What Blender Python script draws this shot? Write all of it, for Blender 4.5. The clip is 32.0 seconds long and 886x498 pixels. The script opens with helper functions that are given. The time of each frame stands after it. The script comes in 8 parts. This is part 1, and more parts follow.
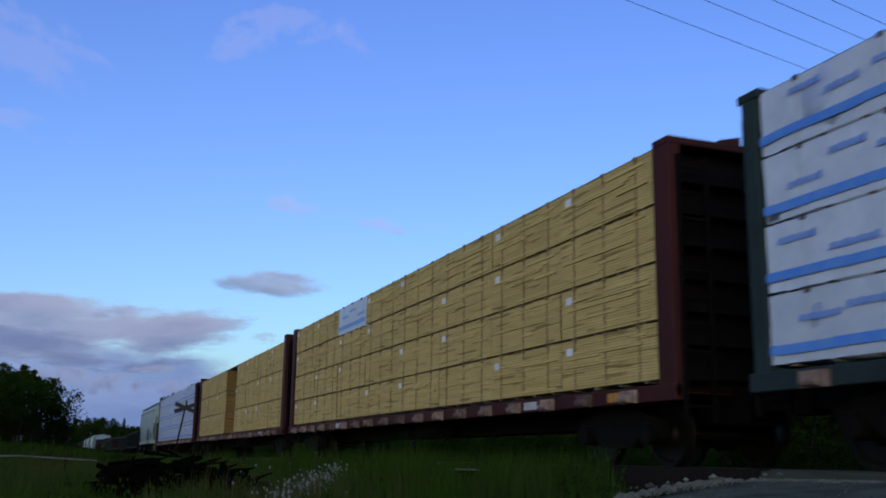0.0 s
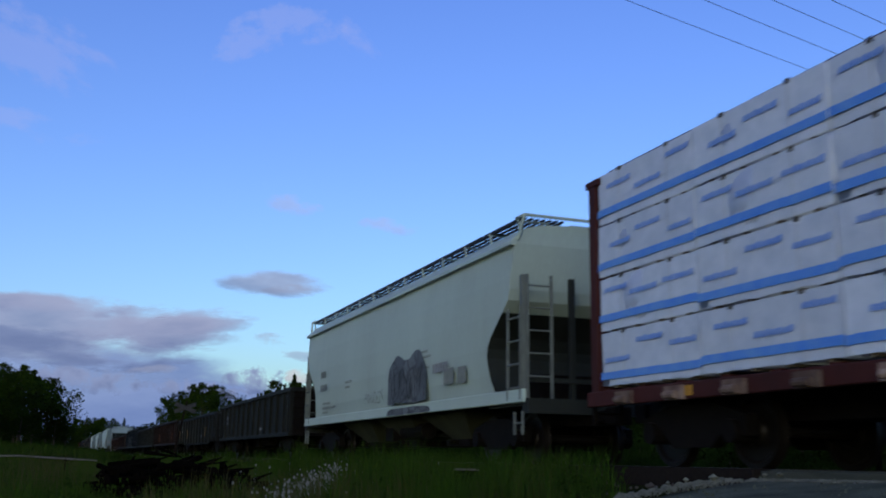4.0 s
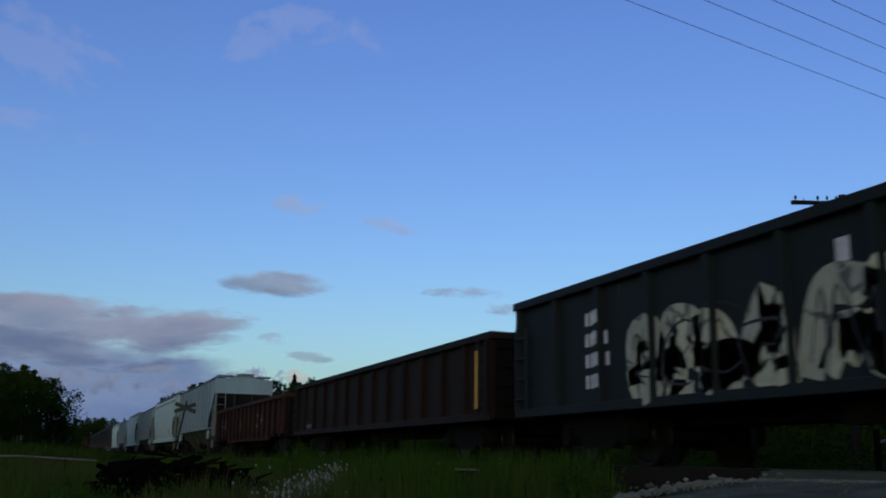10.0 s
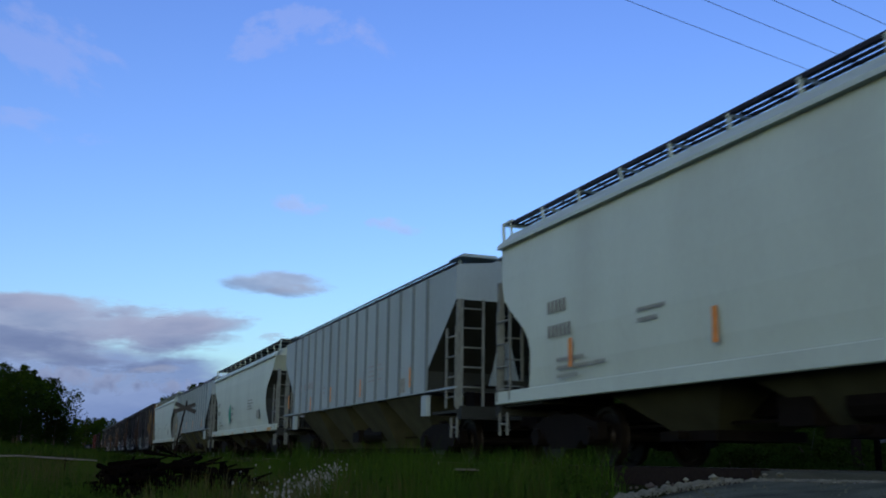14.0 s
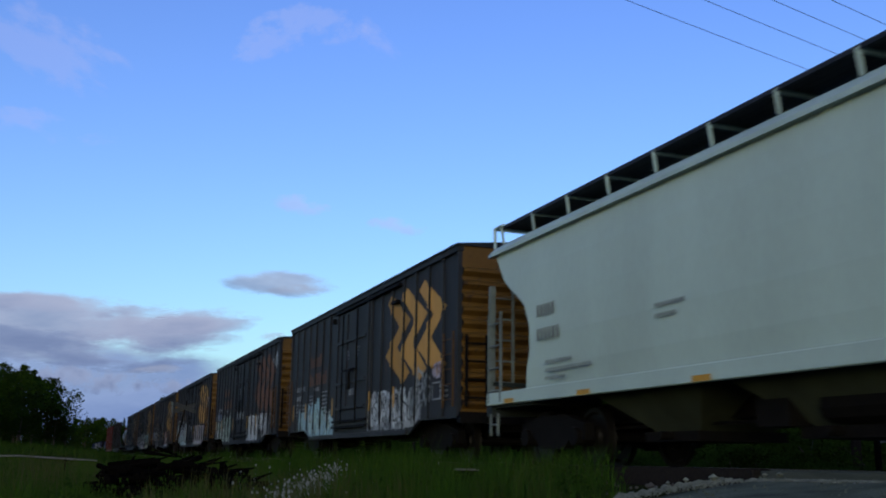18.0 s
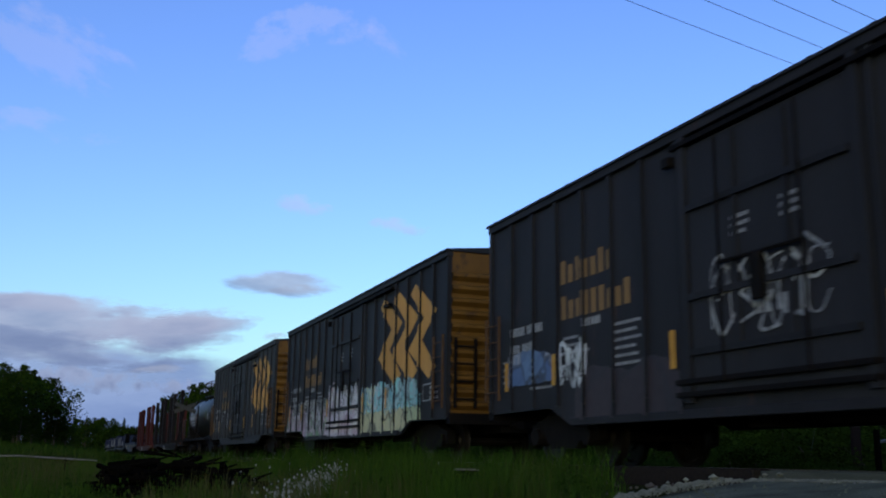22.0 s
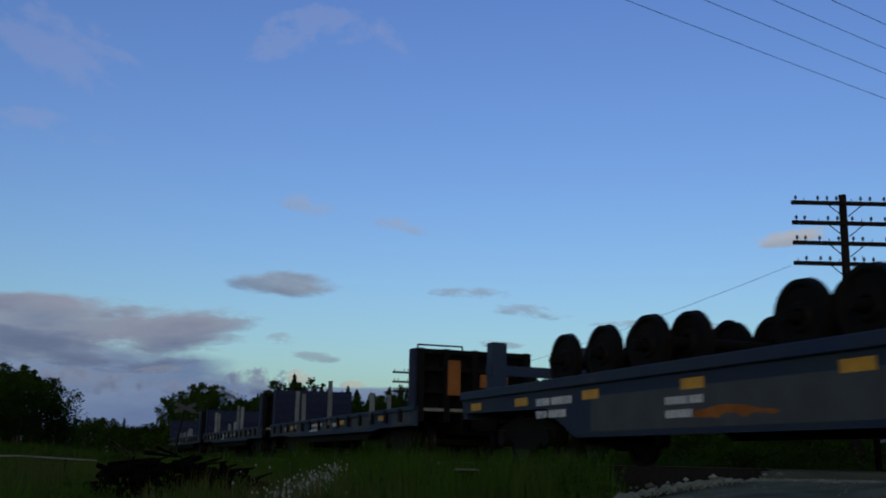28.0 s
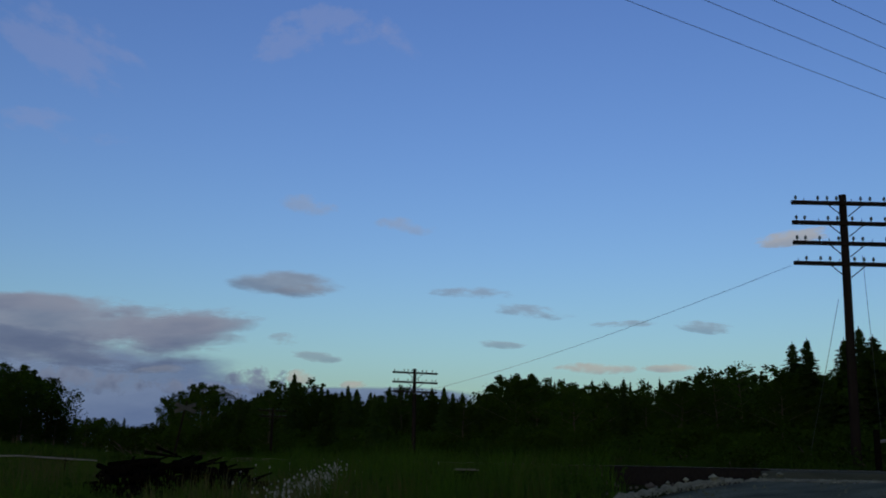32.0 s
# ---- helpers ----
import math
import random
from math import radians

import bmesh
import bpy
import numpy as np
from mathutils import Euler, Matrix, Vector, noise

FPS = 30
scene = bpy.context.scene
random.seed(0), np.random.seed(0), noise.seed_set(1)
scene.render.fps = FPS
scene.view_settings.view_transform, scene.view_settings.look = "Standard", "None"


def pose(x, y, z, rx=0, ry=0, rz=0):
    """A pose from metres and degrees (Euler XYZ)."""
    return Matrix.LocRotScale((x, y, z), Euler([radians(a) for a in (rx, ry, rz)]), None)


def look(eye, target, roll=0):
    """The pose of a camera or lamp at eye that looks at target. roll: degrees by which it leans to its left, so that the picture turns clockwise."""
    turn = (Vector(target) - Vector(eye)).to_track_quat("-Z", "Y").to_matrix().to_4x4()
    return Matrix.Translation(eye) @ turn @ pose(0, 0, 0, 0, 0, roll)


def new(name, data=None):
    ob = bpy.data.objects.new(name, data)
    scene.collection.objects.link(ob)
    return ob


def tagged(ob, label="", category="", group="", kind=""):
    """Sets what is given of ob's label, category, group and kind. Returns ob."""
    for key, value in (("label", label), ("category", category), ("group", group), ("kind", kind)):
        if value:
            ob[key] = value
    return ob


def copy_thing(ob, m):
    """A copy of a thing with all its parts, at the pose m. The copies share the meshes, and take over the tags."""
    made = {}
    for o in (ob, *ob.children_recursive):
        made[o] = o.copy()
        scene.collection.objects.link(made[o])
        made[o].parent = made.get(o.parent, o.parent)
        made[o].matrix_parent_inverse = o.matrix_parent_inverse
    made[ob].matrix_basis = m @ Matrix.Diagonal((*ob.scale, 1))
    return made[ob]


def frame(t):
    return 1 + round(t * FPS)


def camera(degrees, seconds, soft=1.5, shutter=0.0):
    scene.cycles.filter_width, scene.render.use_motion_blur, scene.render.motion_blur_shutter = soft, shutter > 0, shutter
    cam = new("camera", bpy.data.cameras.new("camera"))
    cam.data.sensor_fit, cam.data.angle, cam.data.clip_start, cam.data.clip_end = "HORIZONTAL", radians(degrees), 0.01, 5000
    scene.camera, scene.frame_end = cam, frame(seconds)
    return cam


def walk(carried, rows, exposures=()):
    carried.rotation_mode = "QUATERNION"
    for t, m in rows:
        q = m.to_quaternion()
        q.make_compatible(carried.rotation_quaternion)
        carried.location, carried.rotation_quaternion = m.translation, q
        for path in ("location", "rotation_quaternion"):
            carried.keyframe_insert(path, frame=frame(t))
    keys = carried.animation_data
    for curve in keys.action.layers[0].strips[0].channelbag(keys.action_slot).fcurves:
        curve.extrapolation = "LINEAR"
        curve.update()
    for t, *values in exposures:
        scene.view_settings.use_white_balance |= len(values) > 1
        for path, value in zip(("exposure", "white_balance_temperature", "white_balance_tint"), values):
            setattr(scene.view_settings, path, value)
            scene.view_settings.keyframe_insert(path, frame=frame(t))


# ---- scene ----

# The track runs along y at x = TRACK; z = 0 is the top of the rails.
TRACK = 8.9
SPEED = 17.75

cam = camera(48.63, 32.0, soft=1.9, shutter=0.16)
EYE = (0.0, 0.0, 0.06)
STILL = pose(*EYE, 90 + 12.12, -0.82, -21.03)
walk(cam, [(0, STILL), (32, STILL)],
     exposures=[(0, -0.13, 6050, 18), (4, -0.15, 6050, 18), (6.5, -0.5, 6350, 12), (12, -0.51, 6350, 12), (13, -0.15, 6200, 15), (18, 0.03, 6250, 13), (20, 0.11, 6300, 13),
                (24, 0.13, 6300, 12), (25, -0.33, 6450, 11), (25.5, -0.43, 6500, 10), (28, -0.6, 6650, 9), (32, -0.78, 6600, 9)])

# ---- dusk sky ----
world = bpy.data.worlds.new("dusk")
scene.world = world
world.use_nodes = True
wn, wl = world.node_tree.nodes, world.node_tree.links
sky = wn.new("ShaderNodeTexSky")
sky.sky_type = "NISHITA"
sky.sun_disc = False
sky.sun_elevation = radians(12.0)
sky.sun_rotation = radians(213)
sky.air_density, sky.dust_density, sky.ozone_density = 1.0, 2.0, 1.0
# clear evening air: greener and a little brighter towards the horizon, deeper blue overhead
aim = wn.new("ShaderNodeTexCoord")
height = wn.new("ShaderNodeSeparateXYZ")
wl.new(aim.outputs["Generated"], height.inputs[0])
air = wn.new("ShaderNodeValToRGB")
AIR = [(0.0, (0.475, 0.66, 0.74)), (0.10, (0.475, 0.66, 0.83)), (0.20, (0.455, 0.625, 0.91)), (0.30, (0.44, 0.60, 0.96)), (0.45, (0.425, 0.575, 1.0)), (1.0, (0.42, 0.57, 1.0))]
while len(air.color_ramp.elements) < len(AIR):
    air.color_ramp.elements.new(0.5)
for k, (at, c) in enumerate(AIR):
    air.color_ramp.elements[k].position, air.color_ramp.elements[k].color = at, (*c, 1)
wl.new(height.outputs["Z"], air.inputs[0])
tint = wn.new("ShaderNodeMix")
tint.data_type, tint.blend_type = "RGBA", "MULTIPLY"
tint.inputs["Factor"].default_value = 1.0
wl.new(air.outputs["Color"], tint.inputs["B"])
wl.new(sky.outputs[0], tint.inputs["A"])
back = wn["Background"]
wl.new(tint.outputs["Result"], back.inputs[0])
back.inputs[1].default_value = 0.27

sun_lamp = bpy.data.lights.new("low_sun", "SUN")
sun_lamp.energy, sun_lamp.angle, sun_lamp.color = 0.20, radians(60), (1.0, 0.82, 0.62)
sun = new("low_sun", sun_lamp)
sun.matrix_world = look((0, 0, 0), (0.92, 0.12, -0.34))


# ---- materials ----
def nodes_of(mat):
    return mat.node_tree.nodes, mat.node_tree.links


def surface(name, color, color2=None, rough=0.6, metal=0.0, scale=3.0, stretch=(1, 1, 1), bump=0.02, fine=60.0,
            rust=None, rust_amount=0.0, spread=0.0):
    """Paint, wood, steel or soil: two scales of colour noise, fine relief, patches of rust or dirt."""
    mat = bpy.data.materials.new(name)
    mat.use_nodes = True
    n, l = nodes_of(mat)
    bsdf = n["Principled BSDF"]
    color2 = color2 or tuple(c * 0.72 for c in color)
    pos = n.new("ShaderNodeTexCoord")
    grow = n.new("ShaderNodeMapping")
    grow.inputs["Scale"].default_value = stretch
    l.new(pos.outputs["Object"], grow.inputs[0])
    info = n.new("ShaderNodeObjectInfo")
    jump = n.new("ShaderNodeVectorMath")
    jump.operation = "MULTIPLY_ADD"
    jump.inputs[1].default_value = (37, 41, 43)
    l.new(info.outputs["Random"], jump.inputs[0])
    l.new(grow.outputs[0], jump.inputs[2])
    big = n.new("ShaderNodeTexNoise")
    big.inputs["Scale"].default_value, big.inputs["Detail"].default_value = scale, 6
    small = n.new("ShaderNodeTexNoise")
    small.inputs["Scale"].default_value, small.inputs["Detail"].default_value = fine, 3
    for t in (big, small):
        l.new(jump.outputs[0], t.inputs["Vector"])
    add = n.new("ShaderNodeMath")
    add.operation = "MULTIPLY_ADD"
    add.inputs[1].default_value = 0.35
    l.new(small.outputs["Fac"], add.inputs[0])
    l.new(big.outputs["Fac"], add.inputs[2])
    ramp = n.new("ShaderNodeMapRange")
    ramp.inputs["From Min"].default_value, ramp.inputs["From Max"].default_value = 0.42, 0.95
    l.new(add.outputs[0], ramp.inputs[0])
    mix = n.new("ShaderNodeMix")
    mix.data_type = "RGBA"
    mix.inputs["A"].default_value, mix.inputs["B"].default_value = (*color, 1), (*color2, 1)
    l.new(ramp.outputs[0], mix.inputs["Factor"])
    out = mix.outputs["Result"]
    if rust:
        r = n.new("ShaderNodeTexNoise")
        r.inputs["Scale"].default_value, r.inputs["Detail"].default_value = scale * 1.7, 9
        r.inputs["Roughness"].default_value = 0.7
        l.new(jump.outputs[0], r.inputs["Vector"])
        cut = n.new("ShaderNodeMapRange")
        cut.inputs["From Min"].default_value = 0.72 - 0.4 * rust_amount
        cut.inputs["From Max"].default_value = 0.80 - 0.4 * rust_amount
        l.new(r.outputs["Fac"], cut.inputs[0])
        mix2 = n.new("ShaderNodeMix")
        mix2.data_type = "RGBA"
        mix2.inputs["B"].default_value = (*rust, 1)
        l.new(cut.outputs[0], mix2.inputs["Factor"])
        l.new(out, mix2.inputs["A"])
        out = mix2.outputs["Result"]
    if spread:
        hsv = n.new("ShaderNodeHueSaturation")
        val = n.new("ShaderNodeMapRange")
        val.inputs["To Min"].default_value, val.inputs["To Max"].default_value = 1 - spread, 1 + spread
        l.new(info.outputs["Random"], val.inputs[0])
        l.new(val.outputs[0], hsv.inputs["Value"])
        l.new(out, hsv.inputs["Color"])
        out = hsv.outputs[0]
    l.new(out, bsdf.inputs["Base Color"])
    bsdf.inputs["Roughness"].default_value, bsdf.inputs["Metallic"].default_value = rough, metal
    bsdf.inputs["Specular IOR Level"].default_value = 0.3 if rough < 0.4 else 0.12 if rough < 0.55 else 0.05 if rough < 0.8 else 0.0
    if bump:
        b = n.new("ShaderNodeBump")
        b.inputs["Strength"].default_value, b.inputs["Distance"].default_value = 0.6, bump
        l.new(add.outputs[0], b.inputs["Height"])
        l.new(b.outputs[0], bsdf.inputs["Normal"])
    return mat


# ---- mesh helpers ----
def box(bm, x0, x1, y0, y1, z0, z1):
    v = [bm.verts.new(p) for p in ((x0, y0, z0), (x1, y0, z0), (x1, y1, z0), (x0, y1, z0),
                                   (x0, y0, z1), (x1, y0, z1), (x1, y1, z1), (x0, y1, z1))]
    for q in ((3, 2, 1, 0), (4, 5, 6, 7), (0, 1, 5, 4), (1, 2, 6, 5), (2, 3, 7, 6), (3, 0, 4, 7)):
        bm.faces.new([v[i] for i in q])
    return bm


def bar(bm, a, b, r, n=6, r2=None, cap=True):
    """A round bar from a to b, tapering from r to r2."""
    a, b = Vector(a), Vector(b)
    w = (b - a).normalized()
    u = w.orthogonal().normalized()
    v = w.cross(u)
    r2 = r if r2 is None else r2
    rings = []
    for p, q in ((a, r), (b, r2)):
        rings.append([bm.verts.new(p + (u * math.cos(2 * math.pi * k / n) + v * math.sin(2 * math.pi * k / n)) * q) for k in range(n)])
    for k in range(n):
        bm.faces.new((rings[0][k], rings[0][(k + 1) % n], rings[1][(k + 1) % n], rings[1][k]))
    if cap:
        bm.faces.new(rings[0][::-1])
        bm.faces.new(rings[1])
    return bm


def beam(bm, a, b, w, h, up=(0, 0, 1)):
    """A square bar from a to b, w wide, h high."""
    a, b = Vector(a), Vector(b)
    d = (b - a).normalized()
    side = d.cross(Vector(up))
    side = (side if side.length > 1e-3 else d.orthogonal()).normalized()
    top = side.cross(d)
    c = [side * (sx * w / 2) + top * (sz * h / 2) for sx, sz in ((-1, -1), (1, -1), (1, 1), (-1, 1))]
    p, q = [bm.verts.new(a + o) for o in c], [bm.verts.new(b + o) for o in c]
    for k in range(4):
        bm.faces.new((p[k], p[(k + 1) % 4], q[(k + 1) % 4], q[k]))
    bm.faces.new(p[::-1])
    bm.faces.new(q)
    return bm


def slab(bm, outline, axis, lo, hi):
    """A flat plate: its outline in the two other axes, from lo to hi along axis (0 or 1 or 2)."""
    def put(p, w):
        q = list(p)
        q.insert(axis, w)
        return bm.verts.new(q)
    a, b = [put(p, lo) for p in outline], [put(p, hi) for p in outline]
    n = len(outline)
    bm.faces.new(a)
    bm.faces.new(b[::-1])
    for k in range(n):
        bm.faces.new((a[k], b[k], b[(k + 1) % n], a[(k + 1) % n]))
    return bm


def mesh_of(name, bm, mat, smooth=False, bevel=0.0):
    if bevel:
        bmesh.ops.bevel(bm, geom=list(bm.edges), offset=bevel, segments=1, affect="EDGES", clamp_overlap=True)
    bmesh.ops.recalc_face_normals(bm, faces=list(bm.faces))
    me = bpy.data.meshes.new(name)
    bm.to_mesh(me)
    bm.free()
    if smooth:
        me.polygons.foreach_set("use_smooth", [True] * len(me.polygons))
    for m in (mat if isinstance(mat, (list, tuple)) else [mat]):
        me.materials.append(m)
    return me


def part(name, bm, mat, parent=None, label="", smooth=False, bevel=0.0):
    """One mesh object, under a thing or a part."""
    data = bm if isinstance(bm, bpy.types.Mesh) else mesh_of(name, bm, mat, smooth, bevel)
    ob = new(name, data)
    ob.parent = parent
    if label:
        tagged(ob, label)
    return ob


def thing(name, label, category, group="", kind="", at=(0, 0, 0)):
    ob = new(name)
    ob.empty_display_size = 0.2
    ob.location = at
    return tagged(ob, label, category, group, kind)


def B():
    return bmesh.new()


def pieces(name, mat, parent, boxes, bevel=0.0, label=""):
    """Straight members, each a part of its own."""
    for b in boxes:
        part(name, box(B(), *b), mat, parent, label, bevel=bevel)

# ---- paints and woods ----
M = {}
M["box_blue"] = surface("faded_dark_blue_paint", (0.0245, 0.0262, 0.0300), (0.0150, 0.0155, 0.0170), 0.55, scale=1.2, stretch=(1, 1, 0.25), bump=0.004, rust=(0.045, 0.026, 0.022), rust_amount=0.26, spread=0.15)
M["box_dark"] = surface("grimy_dark_boxcar_paint", (0.0165, 0.0170, 0.0205), (0.0098, 0.0098, 0.0112), 0.55, scale=1.2, stretch=(1, 1, 0.25), bump=0.004, rust=(0.034, 0.021, 0.019), rust_amount=0.26, spread=0.15)
M["roof"] = surface("dull_galvanised_roof", (0.0196, 0.021, 0.0238), (0.0112, 0.0112, 0.0126), 0.6, 0.2, scale=2, bump=0.004)
M["orange_end"] = surface("yellow_orange_end_paint", (0.120, 0.060, 0.0115), (0.060, 0.029, 0.0065), 0.5, scale=1.6, stretch=(1, 1, 0.5), bump=0.003, rust=(0.035, 0.019, 0.011), rust_amount=0.40, spread=0.12)
M["chevron"] = surface("faded_orange_paint", (0.345, 0.188, 0.050), (0.235, 0.128, 0.036), 0.55, scale=2.2, stretch=(1, 1, 0.3), bump=0.0, rust=(0.12, 0.085, 0.06), rust_amount=0.13, spread=0.2)
M["name_paint"] = surface("worn_name_paint", (0.17, 0.105, 0.042), (0.09, 0.058, 0.03), 0.6, scale=2.6, stretch=(1, 1, 0.4), bump=0.0, rust=(0.03, 0.026, 0.024), rust_amount=0.22)
M["chevron_faded"] = surface("rusty_faded_paint", (0.12, 0.058, 0.035), (0.075, 0.036, 0.024), 0.6, scale=2.2, stretch=(1, 1, 0.3), bump=0.0, rust=(0.035, 0.028, 0.025), rust_amount=0.22)
M["reflector"] = surface("yellow_reflector", (0.36, 0.19, 0.024), (0.22, 0.11, 0.016), 0.5, scale=7, bump=0.0)
M["orange_strip"] = surface("orange_reflector", (0.5, 0.19, 0.04), (0.3, 0.12, 0.03), 0.5, scale=7, bump=0.0)
M["white"] = surface("chalky_white_marking", (0.432, 0.438, 0.444), (0.24, 0.24, 0.252), 0.6, scale=6, bump=0.0)
M["grey_mark"] = surface("faded_grey_marking", (0.24, 0.248, 0.256), (0.128, 0.136, 0.144), 0.6, scale=6, bump=0.0)
M["dark_mark"] = surface("dark_stencil", (0.11, 0.125, 0.112), (0.19, 0.21, 0.19), 0.6, scale=8, bump=0.0)
M["green_mark"] = surface("green_marking", (0.03, 0.25, 0.18), (0.02, 0.15, 0.11), 0.5, bump=0.0)
M["black_steel"] = surface("sooty_black_steel", (0.00252, 0.00252, 0.00273), (0.0063, 0.00462, 0.00378), 0.7, 0.1, scale=4, bump=0.004)
M["gear"] = surface("grimy_running_gear", (0.0075, 0.006, 0.0052), (0.0034, 0.003, 0.0028), 0.75, 0.2, scale=5, bump=0.006)
M["wheel"] = surface("worn_wheel_steel", (0.0095, 0.0075, 0.0063), (0.0045, 0.0038, 0.0034), 0.5, 0.4, scale=6, bump=0.003)
M["dark_wheel"] = surface("rusty_black_spare_wheel", (0.006, 0.0048, 0.004), (0.0035, 0.003, 0.0028), 0.7, 0.1, scale=6, bump=0.003)
M["gon_black"] = surface("weathered_black_paint", (0.0098, 0.0116, 0.0106), (0.0125, 0.0128, 0.0106), 0.6, scale=1.4, stretch=(1, 1, 0.3), bump=0.004, rust=(0.036, 0.025, 0.017), rust_amount=0.18, spread=0.2)
M["gon_blue"] = surface("weathered_blue_black_paint", (0.0095, 0.0145, 0.0165), (0.013, 0.0135, 0.013), 0.55, scale=1.4, stretch=(1, 1, 0.3), bump=0.004, rust=(0.06, 0.035, 0.025), rust_amount=0.1)
M["gon_brown"] = surface("weathered_brown_paint", (0.0172, 0.0118, 0.0088), (0.0096, 0.0084, 0.0072), 0.65, scale=1.4, stretch=(1, 1, 0.3), bump=0.004, rust=(0.1, 0.05, 0.03), rust_amount=0.2)
# posts share the side's paint; their shade is mixed into this darker tone
M["gon_post"] = surface("shaded_gondola_post_paint", (0.0145, 0.0068, 0.0052), (0.0085, 0.005, 0.0044), 0.65, scale=2, stretch=(1, 1, 0.4), bump=0.004, spread=0.2)
M["gon_red"] = surface("faded_red_oxide_paint", (0.040, 0.0135, 0.0088), (0.024, 0.0092, 0.0066), 0.65, scale=1.4, stretch=(1, 1, 0.3), bump=0.004, rust=(0.06, 0.03, 0.02), rust_amount=0.2)
M["hop_white"] = surface("dusty_white_hopper_paint", (0.31, 0.385, 0.345), (0.25, 0.305, 0.275), 0.5, scale=0.7, stretch=(1, 1, 0.35), bump=0.002, fine=20, rust=(0.30, 0.28, 0.23), rust_amount=0.06, spread=0.06)
M["hop_grey"] = surface("pale_blue_grey_hopper_paint", (0.205, 0.265, 0.28), (0.155, 0.198, 0.21), 0.55, scale=0.7, stretch=(1, 1, 0.3), bump=0.002, fine=20, rust=(0.2, 0.17, 0.14), rust_amount=0.08, spread=0.05)
# darker copy of the grey side paint: the ribs' shade is in the colour
M["hop_rib"] = surface("shaded_hopper_rib_paint", (0.12, 0.155, 0.165), (0.085, 0.11, 0.12), 0.6, scale=1.5, stretch=(1, 1, 0.3), bump=0.002)
M["bay"] = surface("dark_olive_hopper_bottom", (0.046, 0.05, 0.031), (0.022, 0.024, 0.017), 0.7, scale=1.5, bump=0.004)
M["iron"] = surface("dull_grey_ironwork", (0.13, 0.15, 0.14), (0.07, 0.08, 0.075), 0.6, scale=4, bump=0.0)
M["navy"] = surface("dark_navy_planks", (0.009, 0.0125, 0.032), (0.013, 0.0145, 0.026), 0.6, scale=1.5, bump=0.003, rust=(0.04, 0.02, 0.018), rust_amount=0.12, spread=0.2)
# dirt plus the shade under the hopper ends, both put into this colour
M["slope"] = surface("grimy_shaded_slope_sheet", (0.024, 0.028, 0.026), (0.013, 0.015, 0.014), 0.6, scale=1.2, bump=0.003)
M["grating"] = surface("dark_walkway_grating", (0.014, 0.0161, 0.021), (0.028, 0.0294, 0.035), 0.6, 0.4, bump=0.0)
M["car_red"] = surface("dark_red_car_paint", (0.0525, 0.0154, 0.014), (0.028, 0.0112, 0.0105), 0.6, scale=1.5, stretch=(1, 1, 0.4), bump=0.004, rust=(0.03, 0.018, 0.015), rust_amount=0.2, spread=0.15)
M["car_green"] = surface("dark_green_car_paint", (0.021, 0.035, 0.035), (0.014, 0.021, 0.021), 0.6, scale=1.5, bump=0.004)
# car paint darkened for the bulkheads: shade on the end faces, held in colour
M["shaded_panel"] = surface("shaded_red_bulkhead", (0.0075, 0.0042, 0.0042), (0.0045, 0.0032, 0.0032), 0.65, scale=1.8, stretch=(1, 1, 0.4), bump=0.004, spread=0.15)
M["dunnage"] = surface("grey_timber", (0.16, 0.14, 0.11), (0.08, 0.07, 0.06), 0.85, scale=6, bump=0.006, spread=0.2)
M["lumber_strap"] = surface("thin_brown_strap", (0.20, 0.145, 0.07), (0.13, 0.09, 0.045), 0.6, bump=0.0)
M["strap"] = surface("dark_strap", (0.036, 0.036, 0.033), (0.072, 0.066, 0.054), 0.5, bump=0.0)
M["tank"] = surface("glossy_black_tank_paint", (0.006545, 0.007013, 0.007947), (0.01028, 0.00935, 0.008882), 0.42, scale=1.2, stretch=(1, 1, 0.4), bump=0.002, rust=(0.04, 0.03, 0.025), rust_amount=0.1)
M["grey_rail"] = surface("dull_grey_hand_rail", (0.014, 0.016, 0.018), (0.008, 0.009, 0.01), 0.5, 0.2, bump=0.0)
M["placard_grey"] = surface("faded_stencil_panel", (0.05, 0.055, 0.056), (0.022, 0.024, 0.025), 0.6, scale=7, bump=0.0)
M["placard_olive"] = surface("faded_olive_panel", (0.075, 0.085, 0.045), (0.04, 0.045, 0.028), 0.6, scale=5, bump=0.0)
M["log_black"] = surface("black_stake_paint", (0.0045, 0.0042, 0.0042), (0.009, 0.0066, 0.006), 0.6, scale=3, bump=0.004, spread=0.2)
M["log_red"] = surface("red_stake_paint", (0.0455, 0.0098, 0.007), (0.0245, 0.007, 0.0056), 0.6, scale=3, bump=0.004, spread=0.2)
M["flat_blue"] = surface("faded_blue_car_paint", (0.0115, 0.0195, 0.0455), (0.0210, 0.0275, 0.0350), 0.55, scale=1.1, bump=0.003, rust=(0.075, 0.06, 0.05), rust_amount=0.2, spread=0.15)
M["flat_grey"] = surface("patched_grey_paint", (0.04312, 0.04774, 0.05236), (0.02772, 0.0308, 0.03542), 0.6, scale=2, bump=0.002)
M["stake_grey"] = surface("weathered_grey_stake", (0.112, 0.1176, 0.1176), (0.0616, 0.0616, 0.0616), 0.7, scale=5, bump=0.004, spread=0.25)
M["rust_patch"] = surface("orange_rust_patch", (0.18, 0.0675, 0.01969), (0.1013, 0.03656, 0.01406), 0.8, scale=3, bump=0.004)
M["ladder"] = surface("dull_orange_ladder_paint", (0.075, 0.04, 0.017), (0.035, 0.02, 0.013), 0.6, scale=6, bump=0.0)
